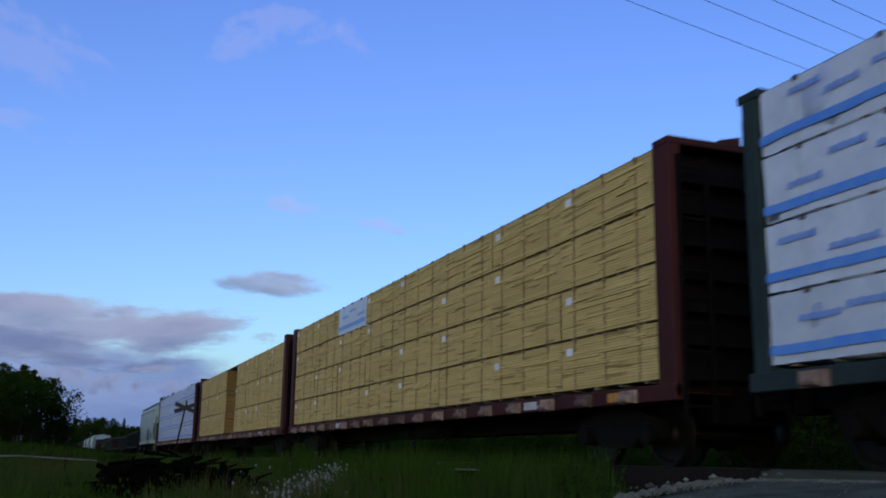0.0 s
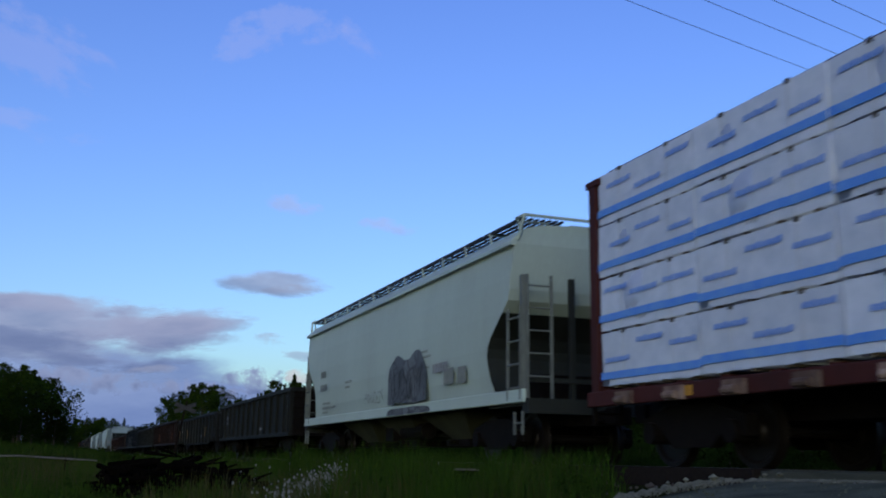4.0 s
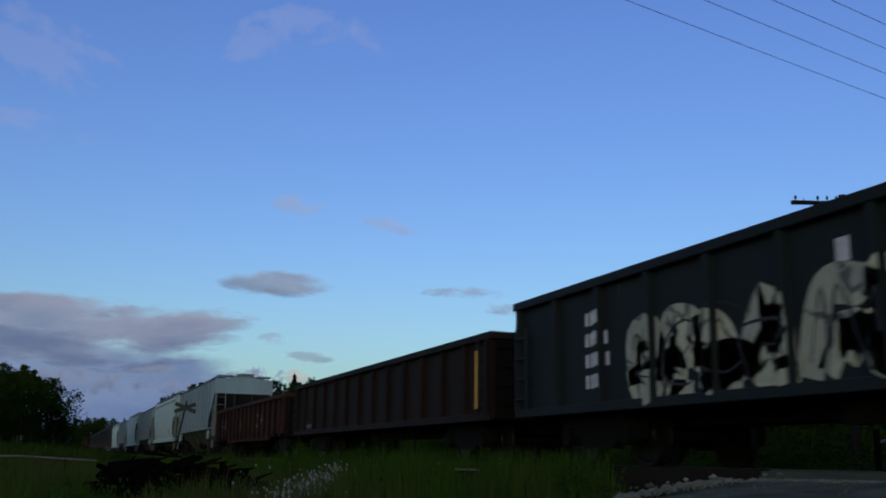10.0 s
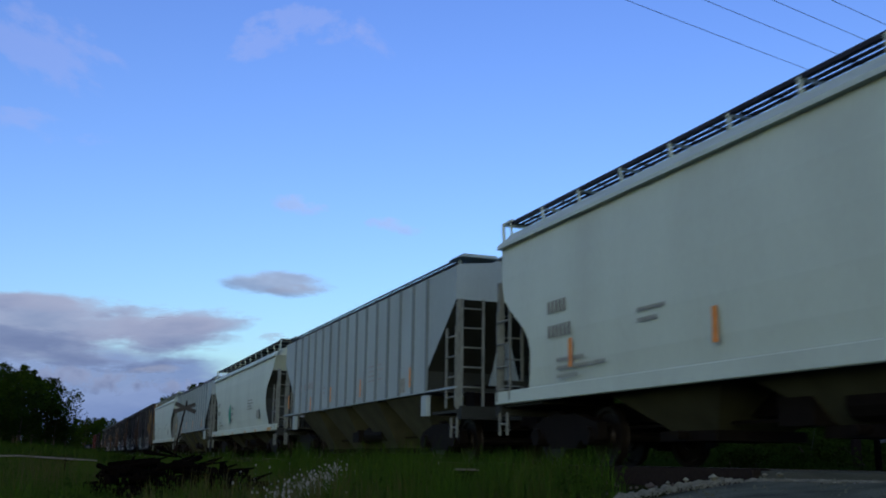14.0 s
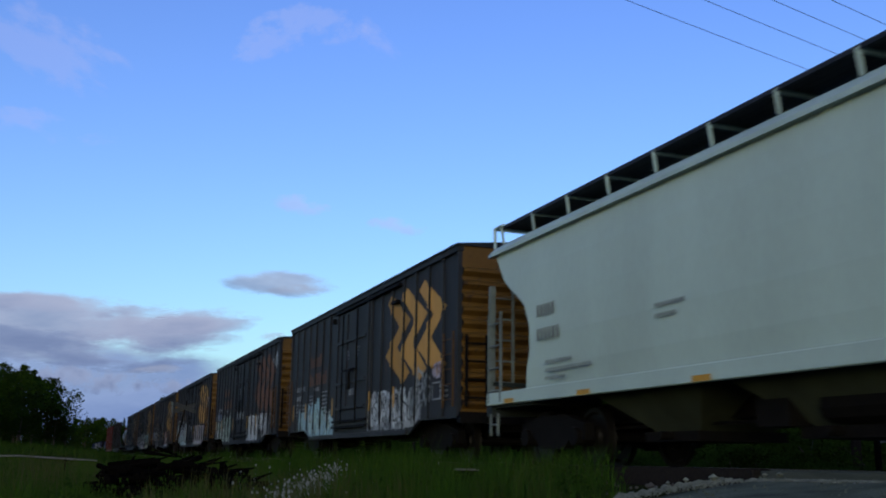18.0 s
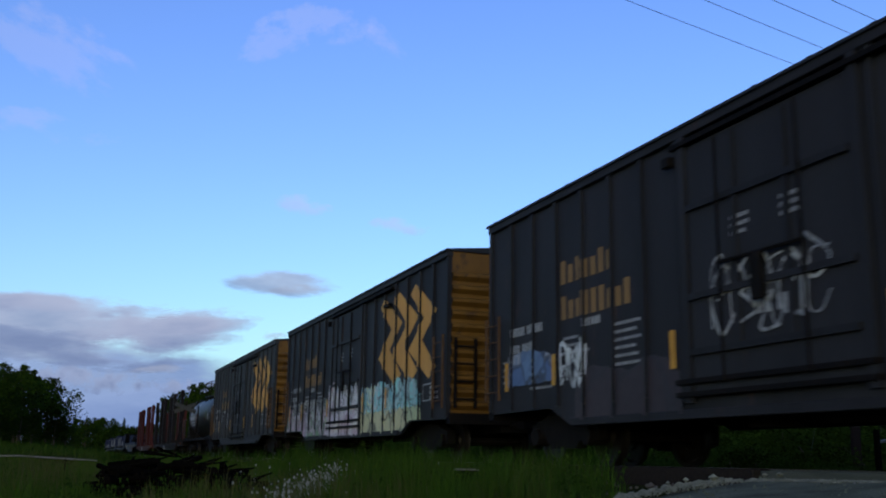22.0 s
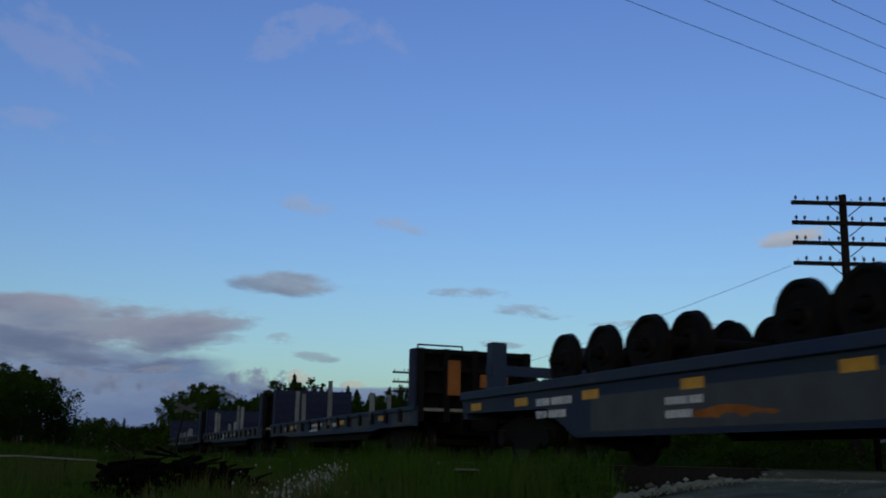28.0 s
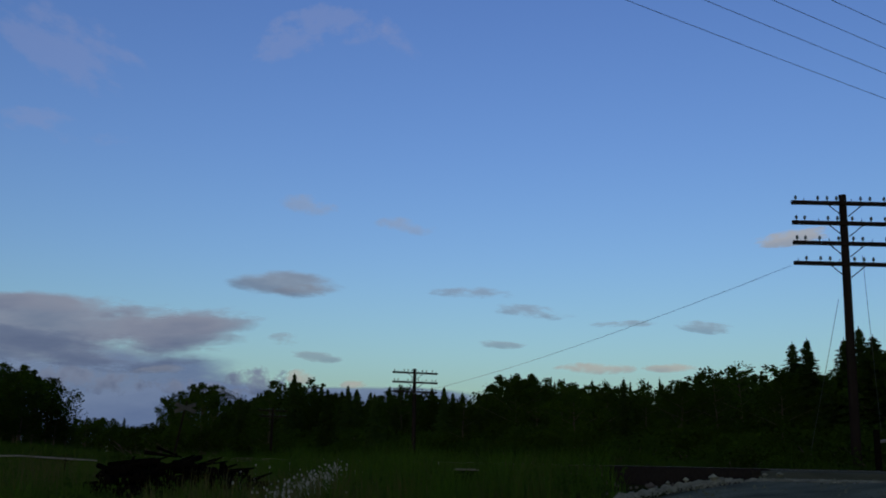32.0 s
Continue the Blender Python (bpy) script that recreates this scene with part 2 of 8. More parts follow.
M["winch"] = surface("worn_pale_winch", (0.20, 0.15, 0.12), (0.07, 0.04, 0.035), 0.7, scale=5, bump=0.004, spread=0.5)
M["pole"] = surface("old_creosoted_pole", (0.0125, 0.0098, 0.0088), (0.0075, 0.006, 0.0056), 0.85, scale=2, stretch=(4, 4, 0.4), bump=0.01)
M["insulator"] = surface("dark_glass_insulator", (0.02, 0.035, 0.04), (0.03, 0.05, 0.05), 0.2, bump=0.0)
M["wire"] = surface("weathered_wire", (0.03, 0.032, 0.036), None, 0.5, 0.5, bump=0.0)


def lumber_material(name, color, color2, axis="Y", width=2.6):
    """Stacked board edges: thin courses with slightly different boards."""
    mat = bpy.data.materials.new(name)
    mat.use_nodes = True
    n, l = nodes_of(mat)
    bsdf = n["Principled BSDF"]
    pos = n.new("ShaderNodeTexCoord")
    sep = n.new("ShaderNodeSeparateXYZ")
    l.new(pos.outputs["Object"], sep.inputs[0])
    info = n.new("ShaderNodeObjectInfo")
    off = n.new("ShaderNodeMath")
    off.operation = "MULTIPLY_ADD"
    off.inputs[1].default_value = 23.0
    l.new(info.outputs["Random"], off.inputs[0])
    l.new(sep.outputs[axis], off.inputs[2])
    comb = n.new("ShaderNodeCombineXYZ")
    l.new(off.outputs[0], comb.inputs["X"])
    l.new(sep.outputs["Z"], comb.inputs["Y"])
    brick = n.new("ShaderNodeTexBrick")
    brick.inputs["Scale"].default_value = 1.0
    brick.inputs["Brick Width"].default_value, brick.inputs["Row Height"].default_value = width, 0.042
    brick.inputs["Mortar Size"].default_value, brick.inputs["Mortar Smooth"].default_value = 0.004 if axis == "Y" else 0.007, 0.5
    brick.inputs["Bias"].default_value = -0.1
    brick.inputs["Color1"].default_value, brick.inputs["Color2"].default_value = (*color, 1), (*color2, 1)
    brick.inputs["Mortar"].default_value = (color2[0] * 0.45, color2[1] * 0.42, color2[2] * 0.4, 1)
    l.new(comb.outputs[0], brick.inputs["Vector"])
    # painted shade: noise darkens the colour as if single courses lay back
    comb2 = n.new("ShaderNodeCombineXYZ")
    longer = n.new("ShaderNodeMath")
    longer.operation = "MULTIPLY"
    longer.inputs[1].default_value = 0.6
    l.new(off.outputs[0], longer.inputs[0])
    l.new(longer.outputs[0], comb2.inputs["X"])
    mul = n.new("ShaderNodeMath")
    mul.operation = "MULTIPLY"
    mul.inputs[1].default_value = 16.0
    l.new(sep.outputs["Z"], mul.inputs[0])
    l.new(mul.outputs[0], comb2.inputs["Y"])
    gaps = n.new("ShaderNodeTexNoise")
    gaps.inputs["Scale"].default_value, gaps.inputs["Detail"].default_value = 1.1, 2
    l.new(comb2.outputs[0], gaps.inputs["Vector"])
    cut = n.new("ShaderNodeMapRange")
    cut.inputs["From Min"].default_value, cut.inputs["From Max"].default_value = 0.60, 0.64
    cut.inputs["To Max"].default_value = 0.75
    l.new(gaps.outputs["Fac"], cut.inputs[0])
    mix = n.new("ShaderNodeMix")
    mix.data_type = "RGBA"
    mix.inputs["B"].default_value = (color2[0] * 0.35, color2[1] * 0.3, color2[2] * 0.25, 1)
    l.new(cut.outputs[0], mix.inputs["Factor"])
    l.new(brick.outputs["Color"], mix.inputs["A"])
    stain = n.new("ShaderNodeTexNoise")
    stain.inputs["Scale"].default_value = 1.3
    l.new(comb.outputs[0], stain.inputs["Vector"])
    shade = n.new("ShaderNodeMapRange")
    shade.inputs["To Min"].default_value, shade.inputs["To Max"].default_value = 0.8, 1.15
    l.new(stain.outputs["Fac"], shade.inputs[0])
    hsv = n.new("ShaderNodeHueSaturation")
    l.new(shade.outputs[0], hsv.inputs["Value"])
    l.new(mix.outputs["Result"], hsv.inputs["Color"])
    l.new(hsv.outputs[0], bsdf.inputs["Base Color"])
    bsdf.inputs["Roughness"].default_value = 0.75
    bsdf.inputs["Specular IOR Level"].default_value = 0.1
    b = n.new("ShaderNodeBump")
    b.inputs["Strength"].default_value, b.inputs["Distance"].default_value = 0.5, 0.01
    l.new(brick.outputs["Fac"], b.inputs["Height"])
    b.invert = True
    l.new(b.outputs[0], bsdf.inputs["Normal"])
    return mat


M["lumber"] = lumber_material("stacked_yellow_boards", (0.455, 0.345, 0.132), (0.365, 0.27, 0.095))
M["lumber_end"] = lumber_material("board_end_grain", (0.21, 0.13, 0.045), (0.15, 0.09, 0.03), "X", 0.14)
M["wrap"] = surface("white_lumber_wrap", (0.435, 0.485, 0.565), (0.32, 0.37, 0.46), 0.35, scale=2.8, stretch=(1, 1, 1), bump=0.02, fine=9, spread=0.08)
M["blue_band"] = surface("blue_printed_band", (0.045, 0.16, 0.54), (0.10, 0.23, 0.52), 0.35, scale=5, bump=0.0)
M["fold"] = surface("grey_strap_under_wrap", (0.33, 0.36, 0.42), (0.42, 0.45, 0.5), 0.4, scale=5, bump=0.0)
M["blue_print"] = surface("pale_blue_print", (0.09, 0.19, 0.52), (0.17, 0.27, 0.52), 0.35, scale=7, bump=0.0)
M["tag"] = surface("white_paper_tag", (0.585, 0.6, 0.63), (0.4875, 0.5025, 0.525), 0.6, bump=0.0)


def spray(name, palette, cell=1.6, back=0.0, line=(0.02, 0.02, 0.025)):
    """Sprayed letters and fills: blobs of the palette with dark and pale outlines."""
    mat = bpy.data.materials.new(name)
    mat.use_nodes = True
    n, l = nodes_of(mat)
    bsdf = n["Principled BSDF"]
    pos = n.new("ShaderNodeTexCoord")
    grow = n.new("ShaderNodeMapping")
    grow.inputs["Scale"].default_value = (0.01, 1.3 * cell, 1.0 * cell)
    l.new(pos.outputs["Object"], grow.inputs[0])
    warp = n.new("ShaderNodeTexNoise")
    warp.inputs["Scale"].default_value = 1.3
    l.new(grow.outputs[0], warp.inputs["Vector"])
    add = n.new("ShaderNodeMix")
    add.data_type, add.blend_type = "RGBA", "LINEAR_LIGHT"
    add.inputs["Factor"].default_value = 0.35
    l.new(grow.outputs[0], add.inputs["A"])
    l.new(warp.outputs["Color"], add.inputs["B"])
    vor = n.new("ShaderNodeTexVoronoi")
    vor.inputs["Scale"].default_value = 1.0
    l.new(add.outputs["Result"], vor.inputs["Vector"])
    ramp = n.new("ShaderNodeValToRGB")
    ramp.color_ramp.interpolation = "CONSTANT"
    while len(ramp.color_ramp.elements) < len(palette):
        ramp.color_ramp.elements.new(0.5)
    for k, c in enumerate(palette):
        ramp.color_ramp.elements[k].position = 0.12 + 0.76 * k / len(palette) if k else 0.0
        ramp.color_ramp.elements[k].color = (*c, 1)
    sep = n.new("ShaderNodeSeparateColor")
    l.new(vor.outputs["Color"], sep.inputs[0])
    l.new(sep.outputs[0], ramp.inputs[0])
    edge = n.new("ShaderNodeTexVoronoi")
    edge.feature = "DISTANCE_TO_EDGE"
    l.new(add.outputs["Result"], edge.inputs["Vector"])
    edge.inputs["Scale"].default_value = 1.0
    cut = n.new("ShaderNodeMapRange")
    cut.inputs["From Min"].default_value, cut.inputs["From Max"].default_value = 0.03, 0.06
    cut.inputs["To Min"].default_value, cut.inputs["To Max"].default_value = 0.75, 0.0
    l.new(edge.outputs["Distance"], cut.inputs[0])
    mix = n.new("ShaderNodeMix")
    mix.data_type = "RGBA"
    mix.inputs["B"].default_value = (*line, 1)
    l.new(cut.outputs[0], mix.inputs["Factor"])
    l.new(ramp.outputs["Color"], mix.inputs["A"])
    fine = n.new("ShaderNodeTexVoronoi")
    fine.feature = "DISTANCE_TO_EDGE"
    fine.inputs["Scale"].default_value = 2.1
    l.new(add.outputs["Result"], fine.inputs["Vector"])
    cut2 = n.new("ShaderNodeMapRange")
    cut2.inputs["From Min"].default_value, cut2.inputs["From Max"].default_value = 0.02, 0.07
    cut2.inputs["To Min"].default_value, cut2.inputs["To Max"].default_value = 0.55, 0.0
    l.new(fine.outputs["Distance"], cut2.inputs[0])
    mix3 = n.new("ShaderNodeMix")
    mix3.data_type = "RGBA"
    mix3.inputs["B"].default_value = (*palette[-1], 1)
    l.new(cut2.outputs[0], mix3.inputs["Factor"])
    l.new(mix.outputs["Result"], mix3.inputs["A"])
    mix = mix3
    grime = n.new("ShaderNodeTexNoise")
    grime.inputs["Scale"].default_value, grime.inputs["Detail"].default_value = 9, 5
    l.new(pos.outputs["Object"], grime.inputs["Vector"])
    val = n.new("ShaderNodeMapRange")
    val.inputs["To Min"].default_value, val.inputs["To Max"].default_value = 0.65, 1.2
    l.new(grime.outputs["Fac"], val.inputs[0])
    hsv = n.new("ShaderNodeHueSaturation")
    l.new(val.outputs[0], hsv.inputs["Value"])
    l.new(mix.outputs["Result"], hsv.inputs["Color"])
    l.new(hsv.outputs[0], bsdf.inputs["Base Color"])
    bsdf.inputs["Roughness"].default_value = 0.5
    bsdf.inputs["Specular IOR Level"].default_value = 0.1
    return mat


PALE, ICE, GREY = (0.36, 0.39, 0.40), (0.25, 0.38, 0.40), (0.16, 0.17, 0.18)
M["spray_ice"] = spray("pale_ice_blue_spray", [ICE, (0.30, 0.43, 0.45), PALE, (0.2, 0.3, 0.33)], 1.0)
M["spray_white"] = spray("white_spray", [PALE, (0.3, 0.33, 0.34), GREY, (0.42, 0.44, 0.45)], 2.2)
M["spray_pink"] = spray("pink_and_mint_spray", [(0.40, 0.27, 0.35), (0.32, 0.38, 0.33), (0.44, 0.44, 0.46), (0.26, 0.22, 0.27), (0.36, 0.30, 0.36)], 1.9)
M["spray_green"] = spray("green_pink_and_grey_spray", [(0.10, 0.2, 0.10), (0.38, 0.25, 0.34), (0.16, 0.28, 0.14), (0.3, 0.32, 0.33), (0.08, 0.1, 0.09)], 2.0)
M["spray_aqua"] = spray("aqua_and_cream_spray", [(0.16, 0.40, 0.42), (0.22, 0.48, 0.46), (0.42, 0.45, 0.26), (0.12, 0.3, 0.34)], 1.5)
M["spray_lilac"] = spray("lilac_and_grey_spray", [(0.32, 0.26, 0.31), (0.36, 0.32, 0.37), (0.29, 0.21, 0.25), (0.39, 0.38, 0.42)], 1.6, line=(0.12, 0.09, 0.11))
M["spray_chalk"] = spray("dull_cream_spray", [(0.29, 0.285, 0.205), (0.34, 0.33, 0.235), (0.235, 0.235, 0.185)], 1.3)
M["spray_grey"] = spray("grey_spray", [(0.14, 0.15, 0.16), (0.18, 0.19, 0.2), (0.10, 0.11, 0.12), (0.24, 0.25, 0.25)], 1.4)
M["spray_slate"] = spray("slate_spray", [(0.085, 0.095, 0.105), (0.11, 0.12, 0.13), (0.07, 0.078, 0.088)], 1.4)
M["spray_mint"] = spray("mint_white_spray", [(0.36, 0.42, 0.38), (0.28, 0.36, 0.31), (0.45, 0.47, 0.46), (0.2, 0.27, 0.24)], 1.7)
M["spray_blue"] = spray("dull_blue_spray", [(0.06, 0.10, 0.19), (0.08, 0.13, 0.22), (0.2, 0.22, 0.26), (0.05, 0.08, 0.15)], 1.2)
M["spray_cream"] = spray("dull_yellow_cream_spray", [(0.34, 0.33, 0.20), (0.40, 0.39, 0.24), (0.27, 0.31, 0.19)], 1.1)
M["spray_red"] = spray("crimson_spray", [(0.16, 0.02, 0.035), (0.2, 0.03, 0.05), (0.12, 0.02, 0.03)], 1.4)
M["spray_dark"] = surface("black_outline_spray", (0.016, 0.017, 0.02), (0.03, 0.032, 0.036), 0.6, scale=5, bump=0.0)
M["spray_plum"] = spray("dull_plum_overpaint", [(0.03, 0.024, 0.028), (0.036, 0.028, 0.03), (0.027, 0.022, 0.026)], 0.7)

# ---- the land ----
M["grass_soil"] = surface("rough_grassland_soil", (0.012, 0.0185, 0.006), (0.017, 0.0165, 0.008), 0.9, scale=0.35, bump=0.05, fine=4)
M["ballast"] = surface("grey_track_ballast", (0.06, 0.054, 0.048), (0.03, 0.027, 0.024), 0.9, scale=3, bump=0.04, fine=22)
M["gravel"] = surface("grey_gravel_road", (0.095, 0.106, 0.080), (0.038, 0.043, 0.032), 0.9, scale=2.2, bump=0.02, fine=30, rust=(0.03, 0.04, 0.025), rust_amount=0.05)
M["stone"] = surface("pale_gravel_stone", (0.135, 0.143, 0.122), (0.062, 0.067, 0.056), 0.85, scale=9, bump=0.01, spread=0.3)
M["rail"] = surface("rusty_rail_steel", (0.03, 0.0165, 0.0125), (0.018, 0.012, 0.01), 0.7, 0.3, scale=4, bump=0.004)
M["rail_top"] = surface("polished_rail_head", (0.10, 0.095, 0.09), (0.06, 0.056, 0.053), 0.5, 0.6, bump=0.0)
M["tie"] = surface("creosoted_timber_tie", (0.0125, 0.0105, 0.0092), (0.0075, 0.0065, 0.006), 0.9, scale=5, stretch=(0.4, 4, 4), bump=0.01, spread=0.3)
M["plank"] = surface("dusty_crossing_plank", (0.054, 0.060, 0.050), (0.029, 0.033, 0.028), 0.85, scale=3, stretch=(4, 0.5, 4), bump=0.008, spread=0.15)


def step(a, b, x):
    t = min(1.0, max(0.0, (x - a) / (b - a)))
    return t * t * (3 - 2 * t)


def road_z(x):
    knots = [(-60, -0.72), (2.5, -0.70), (4.5, -0.42), (5.35, -0.295), (5.9, -0.235), (6.7, -0.14), (7.2, -0.085), (8.1, -0.03), (9.7, -0.02), (11, -0.06), (16, -0.25), (40, -0.5), (400, -0.6)]
    for (a, u), (b, v) in zip(knots, knots[1:]):
        if x <= b:
            return u + (v - u) * max(0.0, (x - a) / (b - a))
    return -0.6


EDGE = [(-60, 8.2), (3.5, 8.2), (4.6, 8.5), (5.35, 8.9), (5.9, 9.12), (6.5, 9.25), (7.4, 9.3), (11, 9.9), (400, 10)]


def road_edge(x):
    for (a, u), (b, v) in zip(EDGE, EDGE[1:]):
        if x <= b:
            return u + (v - u) * max(0.0, (x - a) / (b - a))
    return 10.0



def land_z(x, y):
    n = 0.10 * noise.noise((x * 0.13, y * 0.13, 1.0)) + 0.05 * noise.noise((x * 0.6, y * 0.6, 2.0))
    z = -0.62 + n
    z += 0.75 * step(22, 95, y) * step(5.5, -2, x) + 0.35 * step(30, 120, y) * step(6.5, 4, x)
    z += 0.35 * step(13, 30, x) + 0.02 * max(0.0, min(x, 60) - 30)
    d = abs(x - TRACK)
    bed = -0.24 - max(0.0, d - 1.75) * 0.42
    z = max(z, bed) if d < 4 else z
    r = road_z(x) - 0.05
    e = road_edge(x)
    w = step(-7.5, -6.5, y) * (1 - step(e - 0.1, e + 0.6, y))
    far = max(abs(x), abs(y))
    if far > 300:
        z = z * (1 - step(300, 700, far)) - 0.4 * step(300, 700, far)
    return z * (1 - w) + r * w


def spaced(*spans):
    out = []
    for a, b, stp in spans:
        out += list(np.arange(a, b, stp))
    return out + [spans[-1][1]]


xs = spaced((-4600, -600, 800), (-600, -60, 60), (-60, -8, 4), (-8, 16, 0.45), (16, 60, 2.5), (60, 600, 60), (600, 4600, 800))
ys = spaced((-4600, -600, 800), (-600, -40, 60), (-40, -8, 4), (-8, 40, 0.5), (40, 140, 2.5), (140, 700, 40), (700, 4600, 650))
verts = [(x, y, land_z(x, y)) for y in ys for x in xs]
nx = len(xs)
faces = [(j * nx + i, j * nx + i + 1, (j + 1) * nx + i + 1, (j + 1) * nx + i) for j in range(len(ys) - 1) for i in range(nx - 1)]
me = bpy.data.meshes.new("ground")
me.from_pydata(verts, [], faces)
me.polygons.foreach_set("use_smooth", [True] * len(me.polygons))
me.materials.append(M["grass_soil"])
tagged(new("ground", me), "dark overgrown grassland beside the railway", "ground", kind="structure")

# gravel road over the line
rx = spaced((-60, -6, 6), (-6, 18, 0.4), (18, 60, 6))
ry = [k / 30 for k in range(31)]
verts = [(x, -6.6 + (road_edge(x) + 6.6) * u, road_z(x) + 0.02 * noise.noise((x * 1.1, u * 18, 3)) - (0.06 if k in (0, 30) else 0) - (0.03 if 7.35 < x < 10.4 else 0)) for k, u in enumerate(ry) for x in rx]
nx = len(rx)
faces = [(j * nx + i, j * nx + i + 1, (j + 1) * nx + i + 1, (j + 1) * nx + i) for j in range(30) for i in range(nx - 1)]
me = bpy.data.meshes.new("road")
me.from_pydata(verts, [], faces)
me.polygons.foreach_set("use_smooth", [True] * len(me.polygons))
me.materials.append(M["gravel"])
tagged(new("road", me), "grey gravel road rising to the crossing", "road", kind="structure")

# pale windrow of stones along the road's edge
rnd = random.Random(21)


def pebble_mesh(count, place, lo, hi, name, mat):
    V, F = [], []
    base = [(0, 0, 1), (1, 0, 0), (0, 1, 0), (-1, 0, 0), (0, -1, 0), (0, 0, -1), (0.75, 0.75, 0.2), (-0.7, 0.7, 0.1)]
    tri = [(0, 1, 6), (0, 6, 2), (0, 2, 7), (0, 7, 3), (0, 3, 4), (0, 4, 1), (5, 6, 1), (5, 2, 6), (5, 7, 2), (5, 3, 7), (5, 4, 3), (5, 1, 4)]
    for k in range(count):
        x, y, z = place(k)
        r = rnd.uniform(lo, hi) * (1.8 if rnd.random() < 0.06 else 1)
        if place is on_berm and k < len(LUMPS):
            r = LUMPS[k][2]
        a = rnd.uniform(0, 6.28)
        ca, sa = math.cos(a), math.sin(a)
        o = len(V)
        for p in base:
            j = rnd.uniform(0.75, 1.2)
            V.append((x + r * j * (p[0] * ca - p[1] * sa), y + r * j * (p[0] * sa + p[1] * ca), z + r * 0.75 * j * p[2]))
        F += [(o + a1, o + b1, o + c1) for a1, b1, c1 in tri]
    m = bpy.data.meshes.new(name)
    m.from_pydata(V, [], F)
    m.materials.append(mat)
    return m


BERM = [(4.75, 8.5), (5.5, 8.9), (5.98, 9.1), (6.45, 9.16), (6.78, 8.98), (7.0, 8.55), (7.1, 7.4), (7.18, 5.6)]
LUMPS = [(6.57, 9.02, 0.055), (6.32, 9.16, 0.035), (6.95, 8.42, 0.045), (6.9, 8.6, 0.035), (6.05, 9.1, 0.03)]


def on_berm(k):
    if k < len(LUMPS):
        return LUMPS[k][0], LUMPS[k][1], road_z(LUMPS[k][0]) + 0.07
    u = (k * 0.6180339) % 1.0 * (len(BERM) - 1.001)
    i = int(u)
    (xa, ya), (xb, yb) = BERM[i], BERM[i + 1]
    wide = 0.085 if i < 4 else 0.05
    off = rnd.gauss(0, wide)
    x, y = xa + (xb - xa) * (u - i) + off * 0.6, ya + (yb - ya) * (u - i) + off
    heap = (0.075 if i < 4 else 0.045) * max(0.0, 1 - abs(off) / 0.22)
    return x, y, road_z(x) - 0.015 + heap * (0.7 + 0.7 * noise.noise((u * 5, 1, 1)))


tagged(new("gravel_windrow", pebble_mesh(9500, on_berm, 0.004, 0.012, "gravel_windrow", M["stone"])), "pale windrow of loose stones edging the road", "gravel", kind="stuff")


def on_road(k):
    x = rnd.uniform(4.5, 7.3)
    y = rnd.uniform(3.0, road_edge(x) - 0.2)
    return x, y, road_z(x) + 0.002


tagged(new("loose_stones", pebble_mesh(900, on_road, 0.006, 0.02, "loose_stones", M["gravel"])), "loose small stones on the gravel road", "gravel", kind="stuff")


def on_bed(k):
    x = TRACK + rnd.uniform(-2.6, 2.6)
    y = rnd.uniform(9.9, 40)
    return x, y, land_z(x, y) + 0.01


tagged(new("ballast_stones", pebble_mesh(5200, on_bed, 0.02, 0.045, "ballast_stones", M["ballast"])), "grey ballast stones round the ties", "ballast", kind="stuff")

# rails, ties and the plank crossing
track = tagged(new("railway_track"), "single railway track with rusty rails", "track", kind="structure")
for s in (-1, 1):
    x = TRACK + s * 0.755
    bm = B()
    prof = [(-0.07, -0.17), (0.07, -0.17), (0.07, -0.155), (0.012, -0.13), (0.012, -0.045), (0.036, -0.035), (0.036, -0.004), (-0.036, -0.004), (-0.036, -0.035), (-0.012, -0.045), (-0.012, -0.13), (-0.07, -0.155)]
    slab(bm, [(x + px, pz) for px, pz in prof], 1, -120, 760)
    rail = part("rail", bm, M["rail"], track, "rust-brown steel rail")
    bm = B()
    box(bm, x - 0.03, x + 0.03, -120, 760, -0.004, 0.0)
    part("rail_head", bm, M["rail_top"], rail, "polished rail head")
bm = B()
box(bm, -1.3, 1.3, -0.11, 0.11, -0.35, -0.175)
tie = mesh_of("tie", bm, M["tie"], bevel=0.012)
for k in range(110):
    t = part("tie", tie, None, track)
    t.location = (TRACK + rnd.uniform(-0.03, 0.03), 10.5 + k * 0.56, 0)
    t.rotation_euler.z = rnd.uniform(-0.02, 0.02)
V, F = [], []
for k in range(420):
    y, o = 72.2 + k * 0.56, len(V)
    V += [(TRACK + a * 1.3, y + b * 0.11, c) for c in (-0.35, -0.175) for a, b in ((-1, -1), (1, -1), (1, 1), (-1, 1))]
    F += [(o + 4, o + 5, o + 6, o + 7), (o, o + 1, o + 5, o + 4), (o + 1, o + 2, o + 6, o + 5), (o + 2, o + 3, o + 7, o + 6), (o + 3, o, o + 4, o + 7)]
me = bpy.data.meshes.new("distant_ties")
me.from_pydata(V, [], F)
me.materials.append(M["tie"])
far_ties = new("distant_ties", me)
far_ties.parent = track
tagged(far_ties, kind="stuff")
crossing = tagged(new("level_crossing"), "worn plank road crossing between the rails", "crossing", kind="structure")
